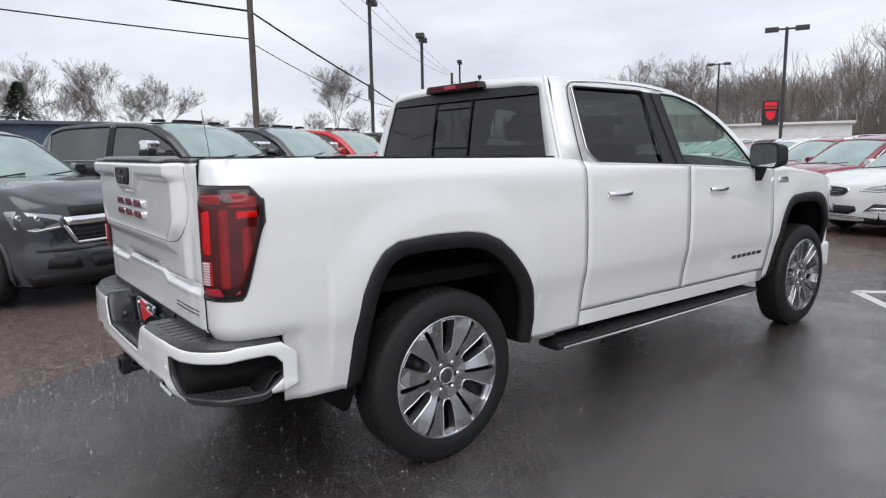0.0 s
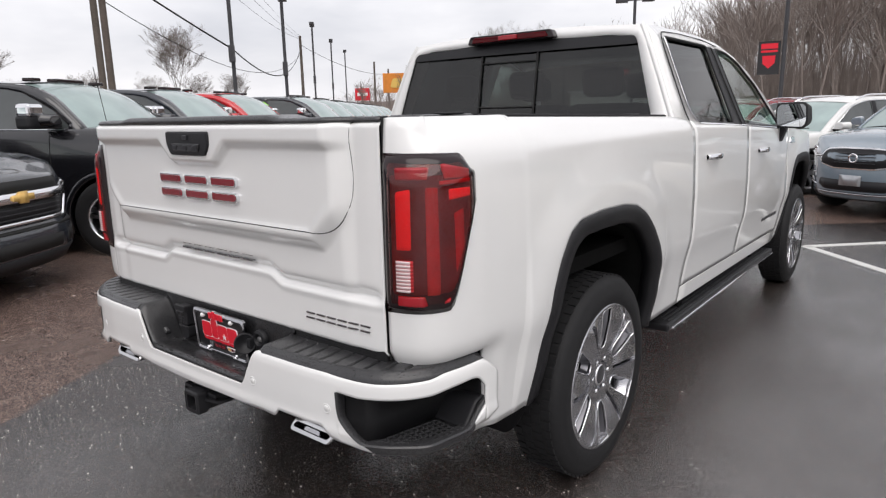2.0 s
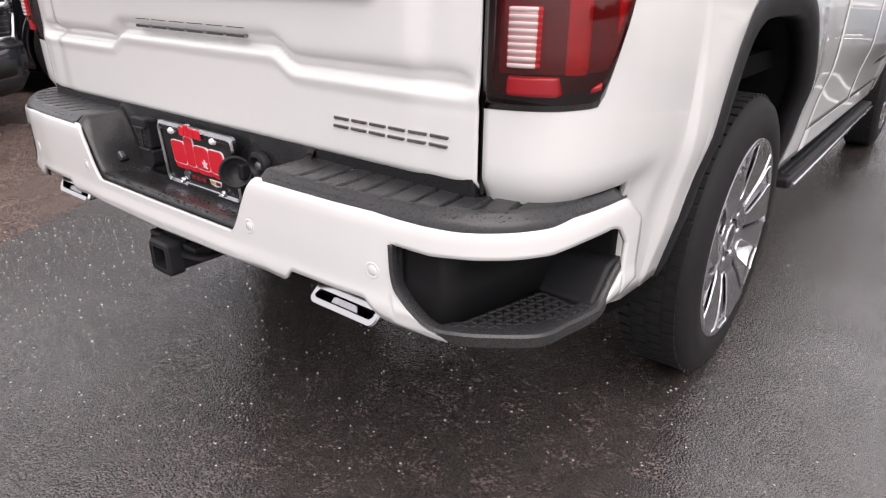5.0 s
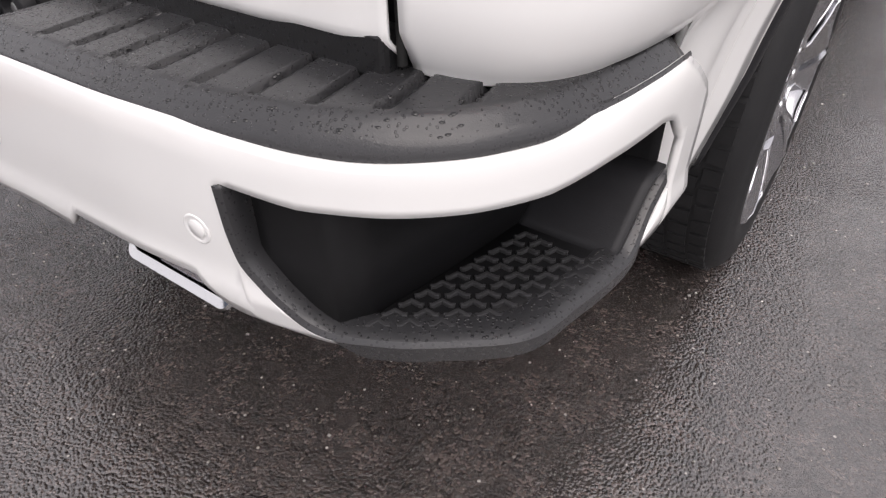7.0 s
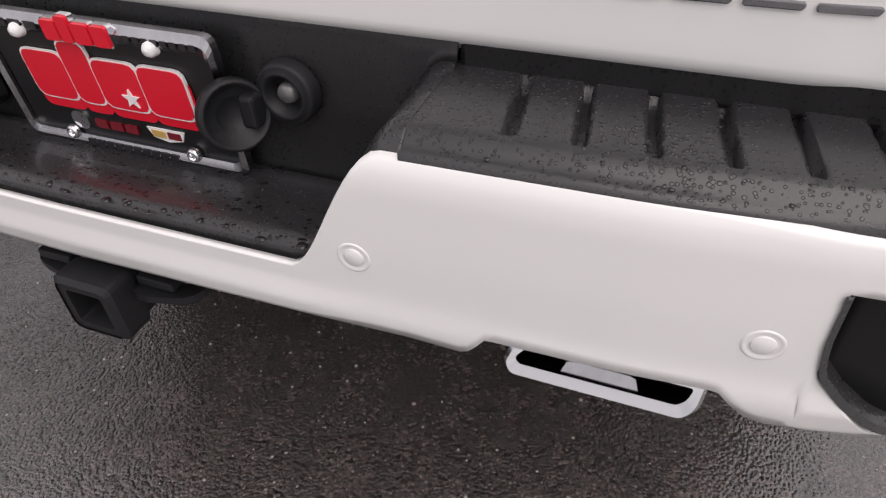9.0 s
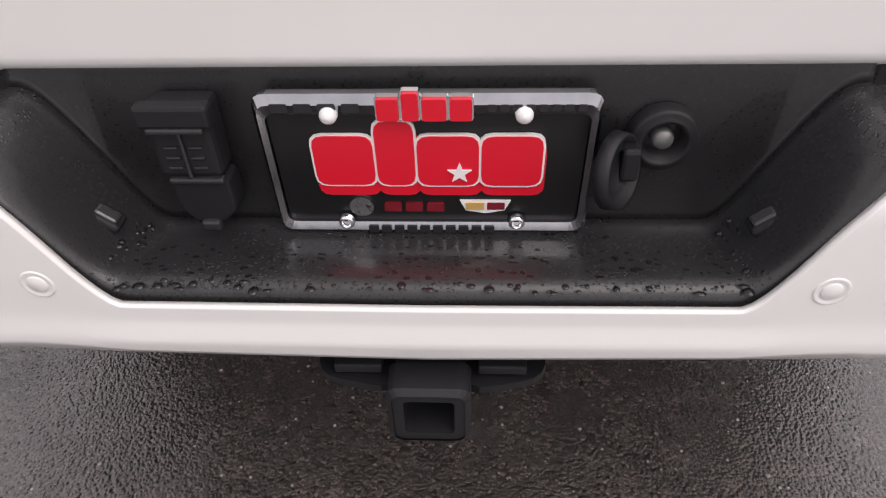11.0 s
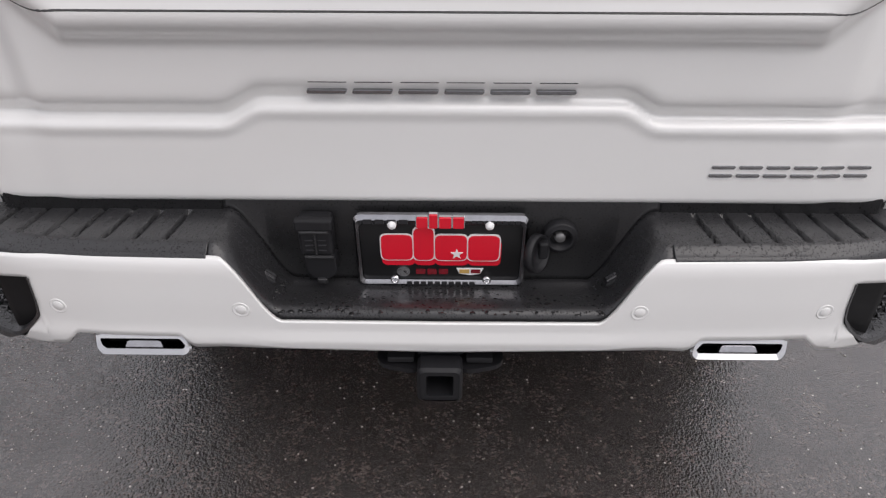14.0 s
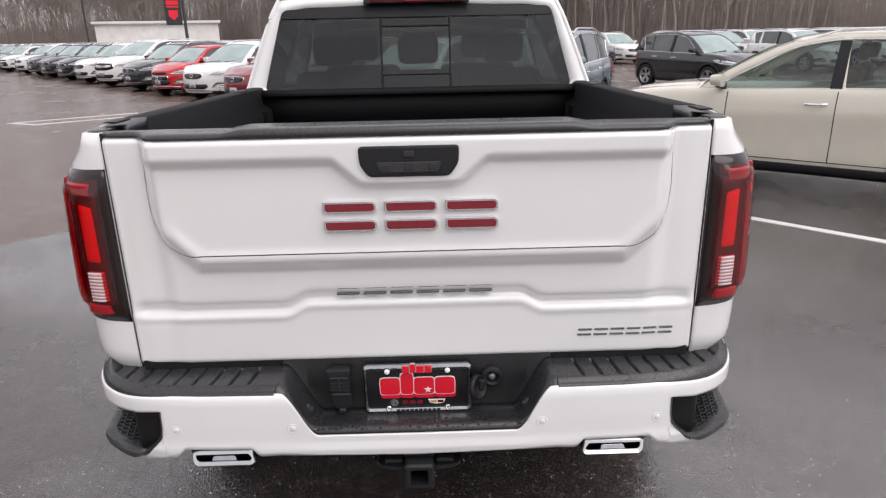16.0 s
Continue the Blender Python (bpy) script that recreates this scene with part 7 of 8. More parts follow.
mid_truck = car("pickup_truck", "dark grey mid-size pickup with chrome grille bar on brown asphalt", "pickup truck", L=5.4, W=1.89, H=1.84, wb=3.26, colour=CHARC, style="truck", tyre_r=0.38, rim_r=0.25, group="angle-parked trucks", over=0.93,
                nose=(0.30, 3.6), hood=(1.02, 1.16, 1.22), cowl=-1.36, roof=((-1.70, 1.48), (-2.12, 1.745), (-2.6, 1.835), (-3.4, 1.83), (-3.75, 1.77), (-3.92, 1.50)), rear_g=-3.98, belt_rise=0.03, doors=(-1.75, -2.72, -3.55), clad=False, chrome=False)
park(mid_truck, -4.05, 0.85, 33)
big_truck = car("pickup_truck", "black heavy-duty pickup with chrome towing mirrors", "pickup truck", L=6.0, W=2.06, H=1.95, wb=3.9, colour=BLACKC, style="truck", tyre_r=0.42, rim_r=0.26, group="angle-parked trucks", over=1.08, rim=M_RIMC,
                nose=(0.30, 4.0), hood=(1.24, 1.34, 1.385), cowl=-1.28, roof=((-1.45, 1.56), (-1.78, 1.82), (-2.15, 1.925), (-2.8, 1.95), (-3.5, 1.93), (-3.75, 1.86), (-3.90, 1.60)), rear_g=-3.95, belt_rise=0.02, doors=(-1.62, -2.62, -3.55), clad=False, chrome=True)
for sy in (1, -1):
    mirror = part("towing_mirror", box_bm(-1.78, -1.62, sy * 1.22 - 0.12, sy * 1.22 + 0.12, 1.40, 1.54, 0.035, 3), M_TRIM, big_truck, "tall towing mirror")
    part("mirror_cap", box_bm(-1.77, -1.60, sy * 1.22 - 0.115, sy * 1.22 + 0.115, 1.52, 1.66, 0.04, 3), M_CHROME, mirror, "chrome mirror cap")
    box("mirror_arm", -1.72, -1.66, min(sy * 0.98, sy * 1.14), max(sy * 0.98, sy * 1.14), 1.40, 1.45, M_TRIM, mirror)
for y, w in ((-0.60, 0.07), (0.0, 0.26), (0.60, 0.07)):
    part("roof_lamp", box_bm(-2.13, -2.00, y - w, y + w, 1.905 + 0.02 * (1 - y * y), 1.945 + 0.02 * (1 - y * y), 0.012, 2), M_SMOKE, big_truck, "dark roof marker lamp")
park(big_truck, -4.83, 3.51, 34)
cols_row = [(CHARC, "dark grey pickup in the angled row"), (REDC, "bright red pickup with a green windscreen sticker"), (CHARC, "dark pickup in the angled row"), (SILV, "silver pickup in the angled row"), (CHARC, "dark pickup in the angled row"),
            (WHITEC, "white pickup in the angled row"), (SILV, "silver pickup in the angled row"), (CHARC, "dark pickup in the angled row"), (WHITEC, "white pickup in the angled row"), (CHARC, "dark pickup in the angled row")]
row = [(-6.2, 5.6, *cols_row[0]), (-7.38, 7.5, *cols_row[1])] + [(-8.75 - 1.75 * k, 10.3 + 2.2 * k, *cols_row[k + 2]) for k in range(8)]
for x, y, col, lab in row:
    t = copy_thing(big_truck, pose(x, y, 0, 0, 0, 34))
    recolour(t, col, lab)
    if col == REDC:
        st = part("sticker", box_bm(-0.06, 0.06, -0.17, 0.17, 0, 0.006, 0.002), mat("sticker_green", (0.25, 0.62, 0.06), 0.5), t, "bright green windscreen sticker")
        st.matrix_basis = pose(-1.60, 0.45, 1.735, 0, 38)
tube("aerial", [(-1.15, -0.72, 1.30), (-1.25, -0.72, 2.05)], 0.004, M_SEAM, big_truck, n=5)

suv = car("suv", "white compact suv facing the lane in a long row", "car", L=4.35, W=1.80, H=1.65, wb=2.56, colour=WHITEC, group="row of used cars", over=0.90, roof=((-1.50, 1.29), (-1.95, 1.55), (-2.45, 1.64), (-3.2, 1.645), (-3.75, 1.59), (-4.05, 1.32)), rear_g=-4.20, rails=True)
big_suv = car("suv", "pale blue three-row suv with oval dark grille", "car", L=5.0, W=1.96, H=1.76, wb=2.9, colour=BLUEC, style="oval", tyre_r=0.37, rim_r=0.26, group="row of used cars", over=0.95, nose=(0.52, 2.5), hood=(0.90, 1.03, 1.12), cowl=-1.25,
              roof=((-1.70, 1.43), (-2.2, 1.67), (-2.75, 1.755), (-3.7, 1.75), (-4.4, 1.67), (-4.75, 1.38)), rear_g=-4.88, doors=(-1.6, -2.65, -3.7), rails=True)
hatch = car("hatchback", "bright red small hatchback with its nose to the lane", "car", L=3.7, W=1.62, H=1.54, wb=2.38, colour=REDC, style="split", tyre_r=0.30, rim_r=0.20, group="row of used cars", over=0.72, nose=(0.46, 2.4), hood=(0.80, 0.92, 0.99), cowl=-0.85,
            roof=((-1.20, 1.24), (-1.65, 1.47), (-2.1, 1.535), (-2.8, 1.52), (-3.25, 1.45), (-3.5, 1.2)), rear_g=-3.58, doors=(-1.15, -2.0, -2.75), clad=False, chrome=False)
HEAD = 238.0
park(big_suv, 0.95, 8.88, HEAD + 4)
first, along = Vector((0.79, 8.65)), Vector((-0.645, 0.764))
order = [(1.05, "suv", WHITEC, "white compact suv beside a pale blue one"), (2.08, "suv", DRED, "dark red suv in the long row"), (3.10, "suv", DRED, "dark red suv with chrome grille"), (4.05, "suv", WHITEC, "white compact suv with chrome grille"),
         (5.05, "hatch", REDC, "bright red small hatchback with its nose to the lane"), (6.10, "suv", DARK, "dark grey sports suv in the long row"), (7.25, "big", WHITEC, "white three-row suv in the long row"), (8.45, "suv", WHITEC, "white suv in the long row"), (9.6, "suv", DARK, "dark suv in the long row"),
         (10.8, "suv", DARK, "dark blue-grey suv in the long row"), (12.0, "suv", DARK, "dark suv in the long row"), (13.2, "suv", WHITEC, "white suv in the long row"), (15.0, "hatch", WHITEC, "white hatchback in the long row"), (16.1, "suv", SILV, "silver suv in the long row"), (17.2, "suv", DARK, "dark suv in the long row"), (18.3, "suv", SILV, "silver suv in the long row"), (19.4, "suv", DARK, "dark suv in the long row"), (20.5, "suv", SILV, "silver suv in the long row"), (21.6, "suv", DARK, "dark suv in the long row")]
used = {"suv": False, "hatch": False, "big": True}
proto = {"suv": suv, "hatch": hatch, "big": big_suv}
for i, (k, kind, col, lab) in enumerate(order):
    p = first + along * 2.85 * k
    m = pose(p.x, p.y, 0, 0, 0, HEAD + 3 * math.sin(i * 2.3))
    if not used[kind]:
        ob = proto[kind]
        ob.matrix_basis = m
        used[kind] = True
    else:
        ob = copy_thing(proto[kind], m)
    recolour(ob, col, lab)

cross = car("crossover", "champagne crossover seen from its side with chrome window line", "car", L=4.83, W=1.90, H=1.67, wb=2.81, colour=CHAMP, group="cars across the lane", tyre_r=0.37, rim_r=0.26, over=0.95, nose=(0.50, 2.6), hood=(0.86, 0.98, 1.06), cowl=-1.32,
            roof=((-1.80, 1.37), (-2.30, 1.59), (-2.8, 1.665), (-3.5, 1.66), (-4.15, 1.58), (-4.5, 1.34)), rear_g=-4.66, doors=(-1.66, -2.72, -3.66), see=True, rails=True)
park(cross, 2.63, 7.45, 140)
lux = copy_thing(suv, pose(9.24, 17.0, 0, 0, 0, -66))
recolour(lux, BLACKC, "black suv with chrome trim across the lane")
back_row = [(12.5, 27, WHITEC, "white suv in the back row"), (15.5, 30, SILV, "silver suv in the back row"), (8.5, 30.0, DARK, "dark suv in the back row"), (5.5, 33.0, DARK, "dark suv in the back row"), (11.0, 34.0, WHITEC, "white suv in the back row"), (18.5, 33.5, WHITEC, "white suv in the back row"), (16.0, 24.0, WHITEC, "white suv in the back row"), (20.0, 27.0, WHITEC, "white suv in the back row")]
for i, (x, y, col, lab) in enumerate(back_row):
    recolour(copy_thing(suv, pose(x, y, 0, 0, 0, 290 + 5 * math.sin(i))), col, lab)
# a second line of roofs behind the long row
for i in range(14):
    p = first + along * 2.85 * (i * 1.05 + 1.5) + Vector((0.80, 0.60)) * 7.0
    recolour(copy_thing(suv, pose(p.x, p.y, 0, 0, 0, HEAD + 180)), (WHITEC, SILV, DARK, WHITEC)[i % 4], ("white suv in the row behind", "silver suv in the row behind", "dark suv in the row behind", "white suv in the row behind")[i % 4])

# ---- poles, lamps, cables ----
M_WOODP = mat("weathered_pole", (0.105, 0.088, 0.074), 0.85, grain=0.3, grain_scale=20.0, bump=0.4, bump_scale=60.0)
M_STEEL = mat("dark_pole_steel", (0.055, 0.055, 0.06), 0.5, metal=0.3, grain=0.15, grain_scale=8.0)


def utility_pole(x, y, h, r, arm=False):
    p = tagged(empty("utility_pole", x, y), "weathered wooden utility pole behind the parked trucks", "utility pole", "utility poles")
    tube("pole", [(0, 0, -0.3), (0, 0, h)], [r, r * 0.75], M_WOODP, p, n=12)
    if arm:
        a = box("cross_arm", -1.2, 1.2, -0.06, 0.06, h - 0.9, h - 0.76, M_WOODP, p)
        a.rotation_euler = (0, 0, radians(-40))
    return p


def lamp_post(x, y, h, turn, heads=2, banner=None, box_z=None):
    p = tagged(empty("lamp_post", x, y, 0, turn), "dark square steel lamp post with shoebox heads", "street lamp", "car-park lamps")
    tube("pole", [(0, 0, 0), (0, 0, h)], 0.075, M_STEEL, p, n=8)
    box("base", -0.25, 0.25, -0.25, 0.25, 0, 0.6, mat("concrete_base", (0.35, 0.34, 0.32), 0.85, grain=0.15), p, bev=0.02)
    for s in ((-1, 1) if heads == 2 else (1,)):
        box("arm", min(0, s * 0.5), max(0, s * 0.5), -0.04, 0.04, h - 0.12, h - 0.04, M_STEEL, p)
        box("lamp_head", min(s * 0.35, s * 0.95), max(s * 0.35, s * 0.95), -0.2, 0.2, h - 0.18, h + 0.02, M_STEEL, p, bev=0.02)
    if box_z:
        box("junction_box", 0.06, 0.30, -0.11, 0.11, box_z - 0.32, box_z + 0.32, M_STEEL, p, "small dark box on the post", bev=0.02)
    if banner:
        z, side = banner
        sign = box("banner", min(side * 0.12, side * 0.86), max(side * 0.12, side * 0.86), -0.015, 0.015, z - 0.6, z + 0.6, mat("banner_black", (0.02, 0.02, 0.022), 0.6), p, "black banner with red blocks", bev=0.0)
        cx = side * 0.49
        for z0, z1, w in ((0.33, 0.52, 0.28), (0.20, 0.28, 0.28)):
            box("banner_bar", cx - w, cx + w, -0.022, 0.022, z + z0, z + z1, M_PLATE_RED, sign, bev=0.0)
        for d in (1,):
            part("banner_shield", prism_bm([(cx - 0.22, z + 0.08), (cx + 0.22, z + 0.08), (cx + 0.2, z - 0.2), (cx, z - 0.38), (cx - 0.2, z - 0.2)], 0.05, lambda a, b, k: (a, k - 0.025, b)), M_PLATE_RED, sign)
    return p


utility_pole(-14.8, 6.78, 12.0, 0.09)
utility_pole(-18.9, 8.44, 13.0, 0.11)
utility_pole(-59.5, 50.0, 10.6, 0.2, True)
utility_pole(-75.0, 78.0, 10.0, 0.2, True)
utility_pole(-85.0, 92.0, 10.0, 0.2, True)
lamp_post(-20.6, 14.3, 7.75, -42, 2, None, 3.9)
lamp_post(-23.1, 18.8, 6.95, -42, 2, None, 3.65)
lamp_post(-42.0, 36.8, 9.1, -42, 2, None, 4.5)
lamp_post(-52.1, 48.0, 9.4, -42, 2, None, 4.6)
lamp_post(-62.0, 59.3, 9.7, -42)
lamp_post(-11.8, 32.2, 7.0, 25, 2, (3.0, -1))
lamp_post(-27.1, 53.4, 8.4, 25)
lamp_post(-3.5, 26.2, 8.8, 10, 2, (3.25, -1))
lamp_post(8.5, 40.0, 8.8, 0)


def cable(a, b, sag, r):
    pts = []
    for t in np.linspace(0, 1, 20):
        p = Vector(a).lerp(Vector(b), t)
        p.z -= sag * 4 * t * (1 - t)
        pts.append(p)
    ob = tube("overhead_cable", pts, r, M_SEAM, None, n=4)
    tagged(ob, "black overhead cable between utility poles", "cable", "overhead cables")


cable((-18.9, 8.44, 6.26), (-20.6, 14.3, 4.1), 0.05, 0.035)
cable((-20.6, 14.3, 4.1), (-59.5, 50, 9.2), 1.9, 0.035)
cable((-18.9, 8.44, 6.26), (-24.5, -7.3, 8.2), 0.1, 0.035)
cable((-18.9, 8.44, 5.34), (-24.0, -12.6, 7.3), 0.2, 0.022)
cable((-18.9, 8.44, 5.2), (-59.5, 50, 8.6), 2.2, 0.018)
cable((-18.9, 8.44, 9.4), (-59.5, 50, 10.3), 1.0, 0.014)
cable((-18.9, 8.44, 10.6), (-59.9, 50.4, 10.4), 0.8, 0.014)
cable((-18.9, 8.44, 11.8), (-59.9, 50.4, 10.6), 0.7, 0.014)
cable((-59.5, 50, 9.6), (-85, 92, 9.0), 1.0, 0.03)

# ---- signs and far buildings ----
bill = tagged(empty("billboard", -61.5, 69.5, 0, 40), "orange billboard on a post far down the road", "billboard")
box("post", -0.2, 0.2, -0.2, 0.2, 0, 4.5, M_STEEL, bill)
box("panel", -2.6, 2.6, -0.15, 0.15, 4.5, 7.2, mat("billboard_orange", (0.70, 0.24, 0.03), 0.6, grain=0.15, grain_scale=2.0), bill, "orange and yellow billboard face", bev=0.03)
part("picture_shape", prism_bm(rounded([(-1.6, 5.2), (1.8, 5.2), (1.6, 6.4), (-1.2, 6.5)], 0.3), 0.1, lambda a, b, c: (a, -0.22 + c, b)), mat("billboard_yellow", (0.75, 0.5, 0.12), 0.6), bill)
rs = tagged(empty("roadside_sign", -62.0, 62.2, 0, 40), "red roadside sign far down the road", "sign")
box("post", -0.15, 0.15, -0.15, 0.15, 0, 3.4, M_STEEL, rs)
box("panel", -1.0, 1.0, -0.15, 0.15, 3.4, 5.0, M_PLATE_RED, rs, bev=0.05)
box("sign_bar", -0.7, 0.7, -0.18, 0.0, 4.0, 4.4, M_PLATE_WHITE, rs, bev=0.0)
M_SIDING = mat("pale_siding", (0.78, 0.77, 0.74), 0.8, grain=0.12, grain_scale=1.5)
M_BLUE = mat("blue_grey_wall", (0.075, 0.105, 0.15), 0.7, grain=0.15, grain_scale=1.0)
shed = tagged(empty("low_building", -23.9, 60.0, 0, 20), "low white building at the wood's edge", "building")
box("wall", -4.8, 4.8, -4, 4, 0, 3.05, M_SIDING, shed, bev=0.0)
box("roof", -5.0, 5.0, -4.3, 4.3, 3.05, 3.25, mat("shed_roof", (0.7, 0.7, 0.7), 0.7, grain=0.1), shed, bev=0.02)
for k in range(14):
    box("wall_batten", -4.62 + k * 0.7, -4.56 + k * 0.7, -4.03, -3.98, 0.1, 3.0, M_SIDING, shed, bev=0.0)
box("skirting", -4.85, 4.85, -4.06, -3.95, 0.0, 0.7, mat("shed_skirting", (0.24, 0.24, 0.24), 0.8, grain=0.15), shed, bev=0.0)
blue = tagged(empty("long_building", -30.0, 0.0, 0, 8), "long low blue-grey building behind the trucks", "building")
box("wall", -6, 6, -30, 8.5, 0, 2.6, M_BLUE, blue, bev=0.0)
box("roof", -6.2, 6.2, -30.2, 8.7, 2.6, 2.72, mat("flat_roof", (0.10, 0.12, 0.15), 0.8), blue, bev=0.0)

# ---- bare winter trees ----
M_BARK = mat("winter_bark", (0.15, 0.128, 0.115), 0.9, grain=0.3, grain_scale=6.0)
# twig colour lifted to stand in for haze over the far wood
M_WOODS = mat("hazed_woods", (0.25, 0.212, 0.190), 0.95, grain=0.35, grain_scale=0.5)
M_TWIG = mat("winter_twigs", (0.17, 0.145, 0.132), 0.95, grain=0.25, grain_scale=1.0)
M_PINE = mat("pine_needles", (0.025, 0.04, 0.022), 0.9, grain=0.3, grain_scale=3.0)


def grow(rng, h, spread, depth, kids=3):
    """Branch list of (a, b, ra, rb, level) of a bare tree with rising limbs."""
    out = []

    def limb(p, d, ln, r, lv):
        if lv >= depth:
            out.append((p, p + d * ln, r, 0.0, lv))
            return
        for s in range(2):
            q = p + d * ln / 2
            out.append((p, q, r * (1 - 0.18 * s), r * (0.82 - 0.2 * s), lv))
            p = q
            d = (d + Vector((rng.uniform(-1, 1), rng.uniform(-1, 1), rng.uniform(-0.2, 0.5))) * 0.16).normalized()
            if lv == 0 and s == 0:
                continue
            for _ in range(1 if s == 0 else kids - 1 + (lv == 0)):
                a = rng.uniform(0, 2 * math.pi)
                side = Vector((math.cos(a), math.sin(a), rng.uniform(-0.1, 0.3)))
                nd = (d + side * rng.uniform(0.3, 0.75) * spread).normalized()
                limb(p, nd, ln * (rng.uniform(0.58, 0.84) if lv < 4 else rng.uniform(0.42, 0.66)), r * 0.54, lv + 1)
    limb(Vector((0, 0, 0)), Vector((rng.uniform(-0.05, 0.05), rng.uniform(-0.05, 0.05), 1)), h * 0.31, h * 0.0062, 0)
    return out


def branch_mesh(items, sides, least=0.0):
    v, f = [], []
    for a, b, ra, rb, lv in items:
        d = (b - a).normalized()
        u = d.cross(Vector((0.3, 0.9, 0.1))).normalized()
        w = d.cross(u)
        n = sides if lv < 2 else 3
        k = len(v)
        ends = ((a, max(ra, least)),) if rb == 0.0 else ((a, max(ra, least)), (b, max(rb, least)))
        for p, r in ends:
            for j in range(n):
                t = 2 * math.pi * j / n
                v.append(tuple(p + (u * math.cos(t) + w * math.sin(t)) * r))
        if rb == 0.0:
            v.append(tuple(b))
            f += [(k + j, k + (j + 1) % n, k + n) for j in range(n)]
        else:
            f += [(k + j, k + (j + 1) % n, k + n + (j + 1) % n, k + n + j) for j in range(n)]
    return v, f


def bare_tree(seed, h, spread, depth=7, least=0.010, label="leafless winter tree at the edge of the lot", group="bare trees", twigs=None, kids=3):
    rng = random.Random(seed)
    items = grow(rng, h, spread, depth, kids)
    t = tagged(empty("bare_tree"), label, "tree", group)
    v, f = branch_mesh([i for i in items if i[4] < 2], 7)
    raw("trunk", v, f, twigs or M_BARK, t)
    v, f = branch_mesh([i for i in items if i[4] >= 2], 3, least)
    raw("crown", v, f, twigs or M_TWIG, t, "fine bare twigs")
    return t


def plant(protos, spots):
    used = set()
    for i, (x, y, k, s) in enumerate(spots):
        m = pose(x, y, -0.1, 0, 0, 57 * i) @ Matrix.Scale(s, 4)
        if k not in used:
            protos[k].matrix_basis = m
            used.add(k)
        else:
            copy_thing(protos[k], m).matrix_basis = m


trees = [bare_tree(3, 14.5, 0.98, 7, 0.007, kids=4), bare_tree(8, 15.0, 0.86, 7, 0.007, kids=4), bare_tree(21, 13.5, 1.02, 7, 0.007, kids=4)]
plant(trees, [(-76, 8.0, 0, 0.74), (-75.5, 14.0, 1, 0.74), (-74.0, 20.5, 2, 0.78), (-54.3, 31.2, 1, 0.62), (-60, 26, 2, 0.46), (-78, 4, 1, 0.62), (-80, 11, 2, 0.66), (-84, 29, 2, 0.5), (-72, 45, 0, 0.45), (-80, 55, 1, 0.5), (-79, 17, 0, 0.6), (-70, 36, 0, 0.42), (-40.6, 56.4, 2, 0.60), (-36.8, 59.2, 0, 0.68), (-33.6, 61.2, 1, 0.66), (-29.0, 63.7, 2, 0.68)])

pine = tagged(empty("pine_tree", -66.4, 5.9), "dark green pine tree behind the long building", "tree")
tube("trunk", [(0, 0, 0), (0, 0, 7)], [0.18, 0.05], M_BARK, pine, n=8)
rng = random.Random(5)
pv, pf = [], []
for i in range(2200):
    z = rng.uniform(1.2, 8.0)
    r = (8.4 - z) * 0.46 * math.sqrt(rng.random())
    a = rng.uniform(0, 6.283)
    p = Vector((r * math.cos(a), r * math.sin(a), z - r * 0.2))
    d = Vector((math.cos(a), math.sin(a), -0.3 + rng.uniform(-0.3, 0.3))).normalized() * rng.uniform(0.25, 0.5)
    e = Vector((-math.sin(a), math.cos(a), 0.3)) * 0.10
    k = len(pv)
    pv += [tuple(p - e), tuple(p + e), tuple(p + d)]
    pf.append((k, k + 1, k + 2))
raw("crown", pv, pf, M_PINE, pine, smooth=False)

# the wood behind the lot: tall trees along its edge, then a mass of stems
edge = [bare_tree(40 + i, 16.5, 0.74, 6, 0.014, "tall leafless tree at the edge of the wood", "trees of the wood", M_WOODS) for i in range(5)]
rng = random.Random(77)


def wood_at(az, far):
    return 2.0 + far * math.sin(radians(az)), -1.0 + far * math.cos(radians(az))


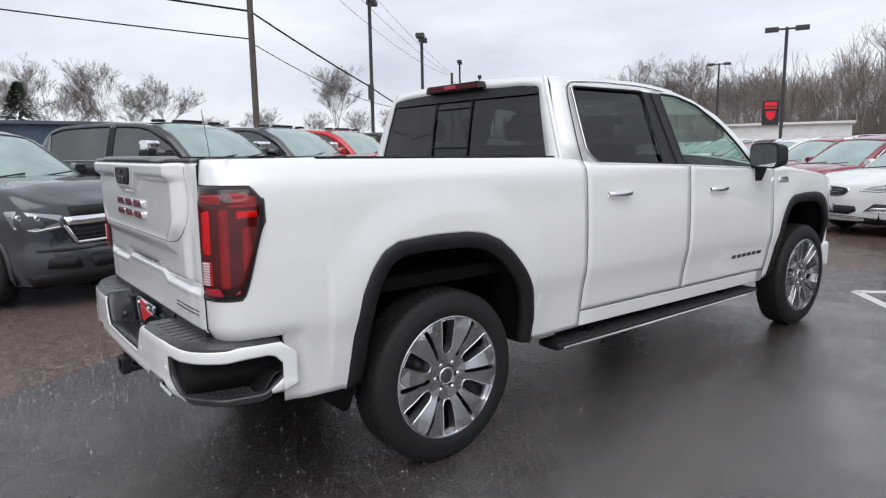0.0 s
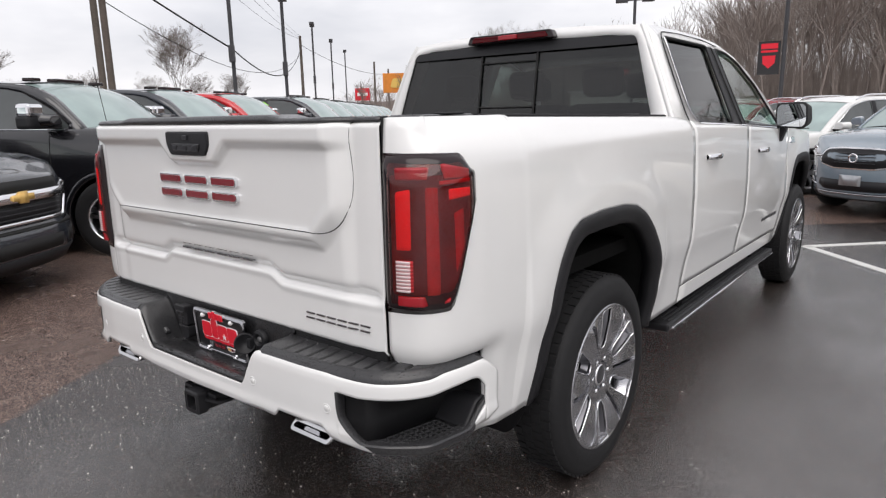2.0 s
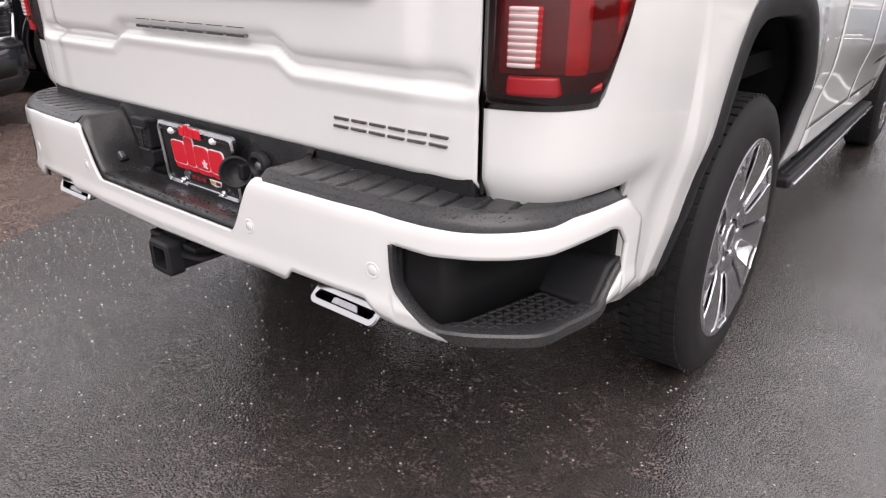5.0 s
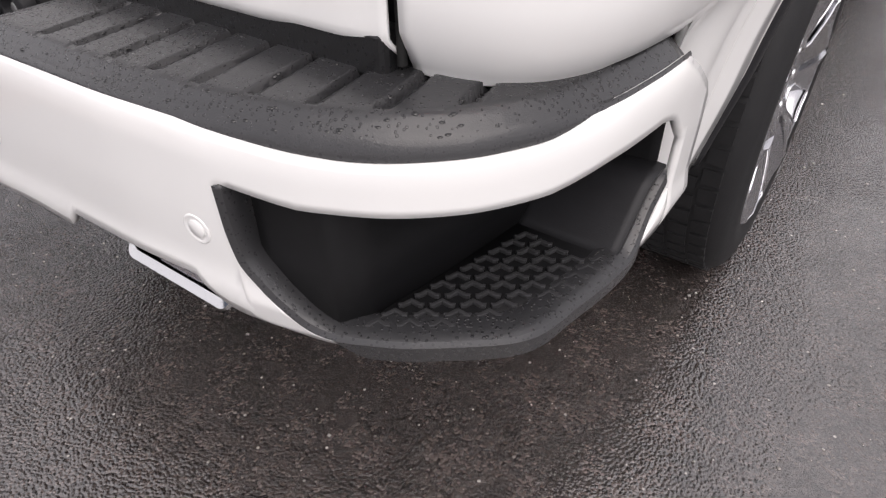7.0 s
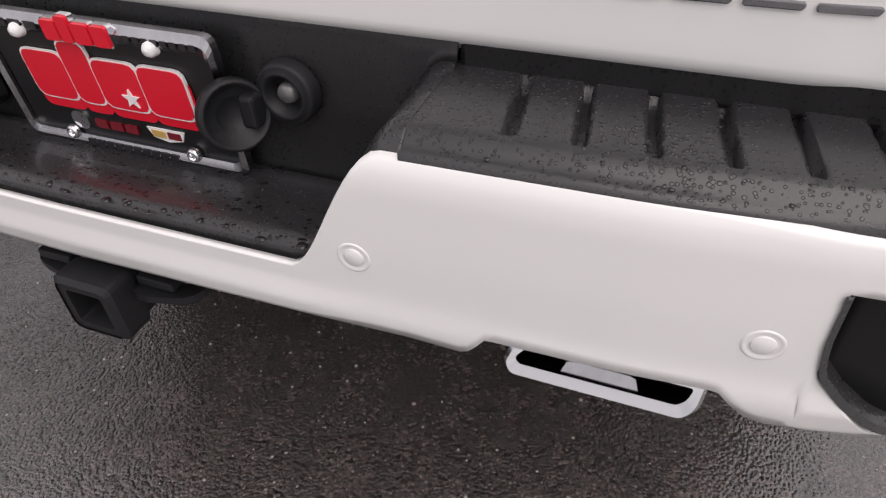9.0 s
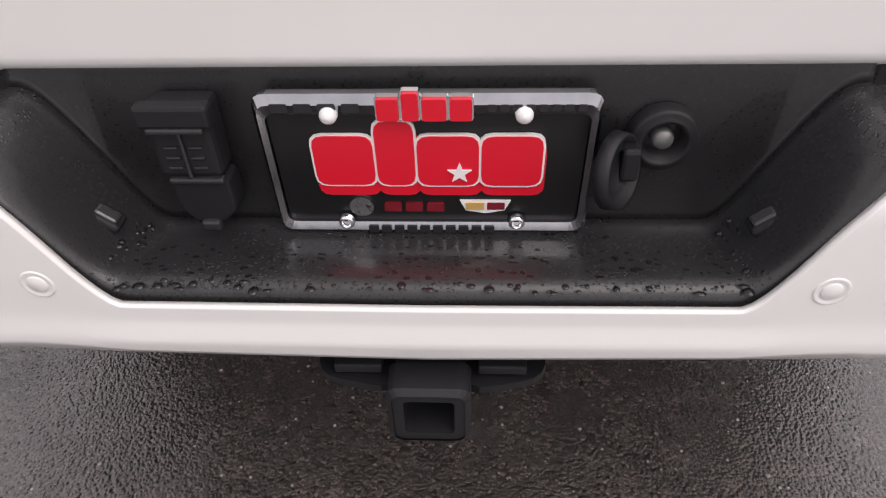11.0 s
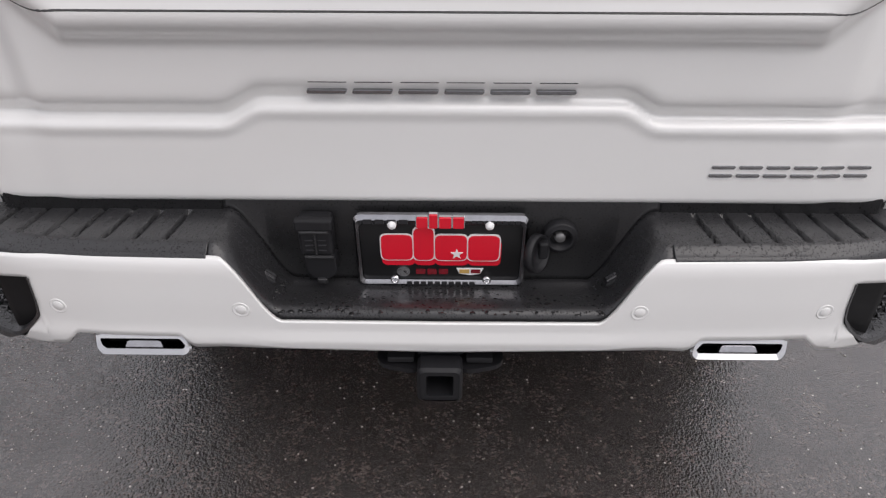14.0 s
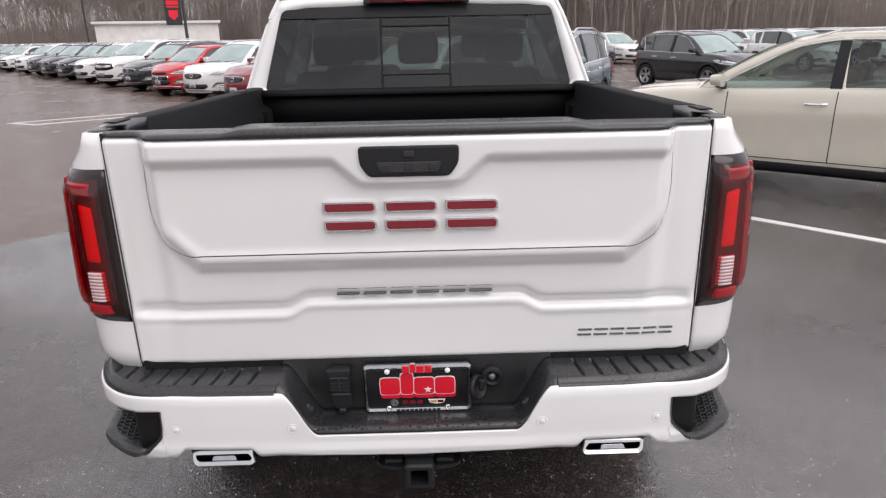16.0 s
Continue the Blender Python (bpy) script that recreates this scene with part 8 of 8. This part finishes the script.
spots = []
for i in range(74):
    az = -40 + 62 * (i + rng.random()) / 74
    x, y = wood_at(az, rng.uniform(74, 92) - (10 if az > -16 else 0))
    if az < -27 and i % 5 not in (0, 3) or az > -27 and i % 3 == 0:
        continue
    tall = lerp_table(az, (-40, -30, -19, -16, -12, 20), (0.54, 0.58, 0.60, 0.70, 0.94, 1.10))
    spots.append((x, y, i % 5, tall * rng.uniform(0.86, 1.1)))
plant(edge, spots)
pool = [grow(random.Random(100 + i), 1.0, 0.7, 5) for i in range(7)]
wv, wf = [], []
for i in range(430):
    az = -46 + 80 * rng.random()
    if az < -32 and rng.random() < 0.6:
        az = rng.uniform(-32, 30)
    x, y = wood_at(az, rng.uniform(82, 118) - (14 if az > -16 else 0))
    h = rng.uniform(12, 17) * lerp_table(az, (-46, -36, -26, -17, -11), (0.45, 0.55, 0.74, 0.80, 1.08))
    a = rng.uniform(0, 6.283)
    ca, sa = math.cos(a) * h, math.sin(a) * h
    for p, q, ra, rb, lv in pool[i % 7]:
        rr = max(ra * h * 0.8, 0.017)
        P = Vector((x + p.x * ca - p.y * sa, y + p.x * sa + p.y * ca, p.z * h))
        Q = Vector((x + q.x * ca - q.y * sa, y + q.x * sa + q.y * ca, q.z * h))
        k = len(wv)
        e = Vector((rr, 0, 0)) if abs((Q - P).normalized().x) < 0.8 else Vector((0, 0, rr))
        g = Vector((0, rr, 0))
        if rb == 0.0:
            wv += [tuple(P - e), tuple(P + e), tuple(P + g), tuple(Q)]
            wf += [(k, k + 1, k + 3), (k + 1, k + 2, k + 3), (k + 2, k, k + 3)]
        else:
            wv += [tuple(P - e), tuple(P + e), tuple(P + g), tuple(Q - e), tuple(Q + e), tuple(Q + g)]
            wf += [(k, k + 1, k + 4, k + 3), (k + 1, k + 2, k + 5, k + 4), (k + 2, k, k + 3, k + 5)]
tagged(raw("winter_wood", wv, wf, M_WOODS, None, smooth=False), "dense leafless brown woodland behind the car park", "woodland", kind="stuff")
# undergrowth: thin upright stems that close the wood near the ground
wv, wf = [], []
for i in range(62000):
    az = -62 + 100 * rng.random()
    x, y = wood_at(az, rng.uniform(80, 140) - (10 if az > -16 else 0))
    h = rng.uniform(0.3, 1.0) * lerp_table(az, (-62, -40, -26, -18, -12), (3.0, 5.5, 8.5, 10.0, 12.0))
    lean = rng.uniform(-0.09, 0.09) * h
    w = rng.uniform(0.010, 0.030)
    k = len(wv)
    wv += [(x - w, y, 0), (x + w, y, 0), (x, y + w, 0), (x + lean, y, h)]
    wf += [(k, k + 1, k + 3), (k + 1, k + 2, k + 3), (k + 2, k, k + 3)]
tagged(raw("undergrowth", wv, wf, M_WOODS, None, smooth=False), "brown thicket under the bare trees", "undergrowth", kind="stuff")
M_FAR = mat("far_woods", (0.20, 0.168, 0.152), 1.0, grain=0.3, grain_scale=0.4)
hv, hf = [], []
rng = random.Random(9)
for i in range(241):
    a = math.radians(-100 + 260 * i / 240)
    r = 150
    h = 4.5 + 2 * noise.noise(Vector((i * 0.11, 0, 0))) + 1.5 * noise.noise(Vector((i * 0.7, 3, 0)))
    hv += [(-r * math.sin(a), r * math.cos(a), -1), (-r * math.sin(a), r * math.cos(a), h * 0.9), (-(r + 6) * math.sin(a), (r + 6) * math.cos(a), h * 0.9 - 0.5)]
for i in range(240):
    k = i * 3
    hf += [(k, k + 3, k + 4, k + 1), (k + 1, k + 4, k + 5, k + 2)]
tagged(raw("backdrop", hv, hf, M_FAR, None), "hazy band of far winter woods", "backdrop", kind="structure")
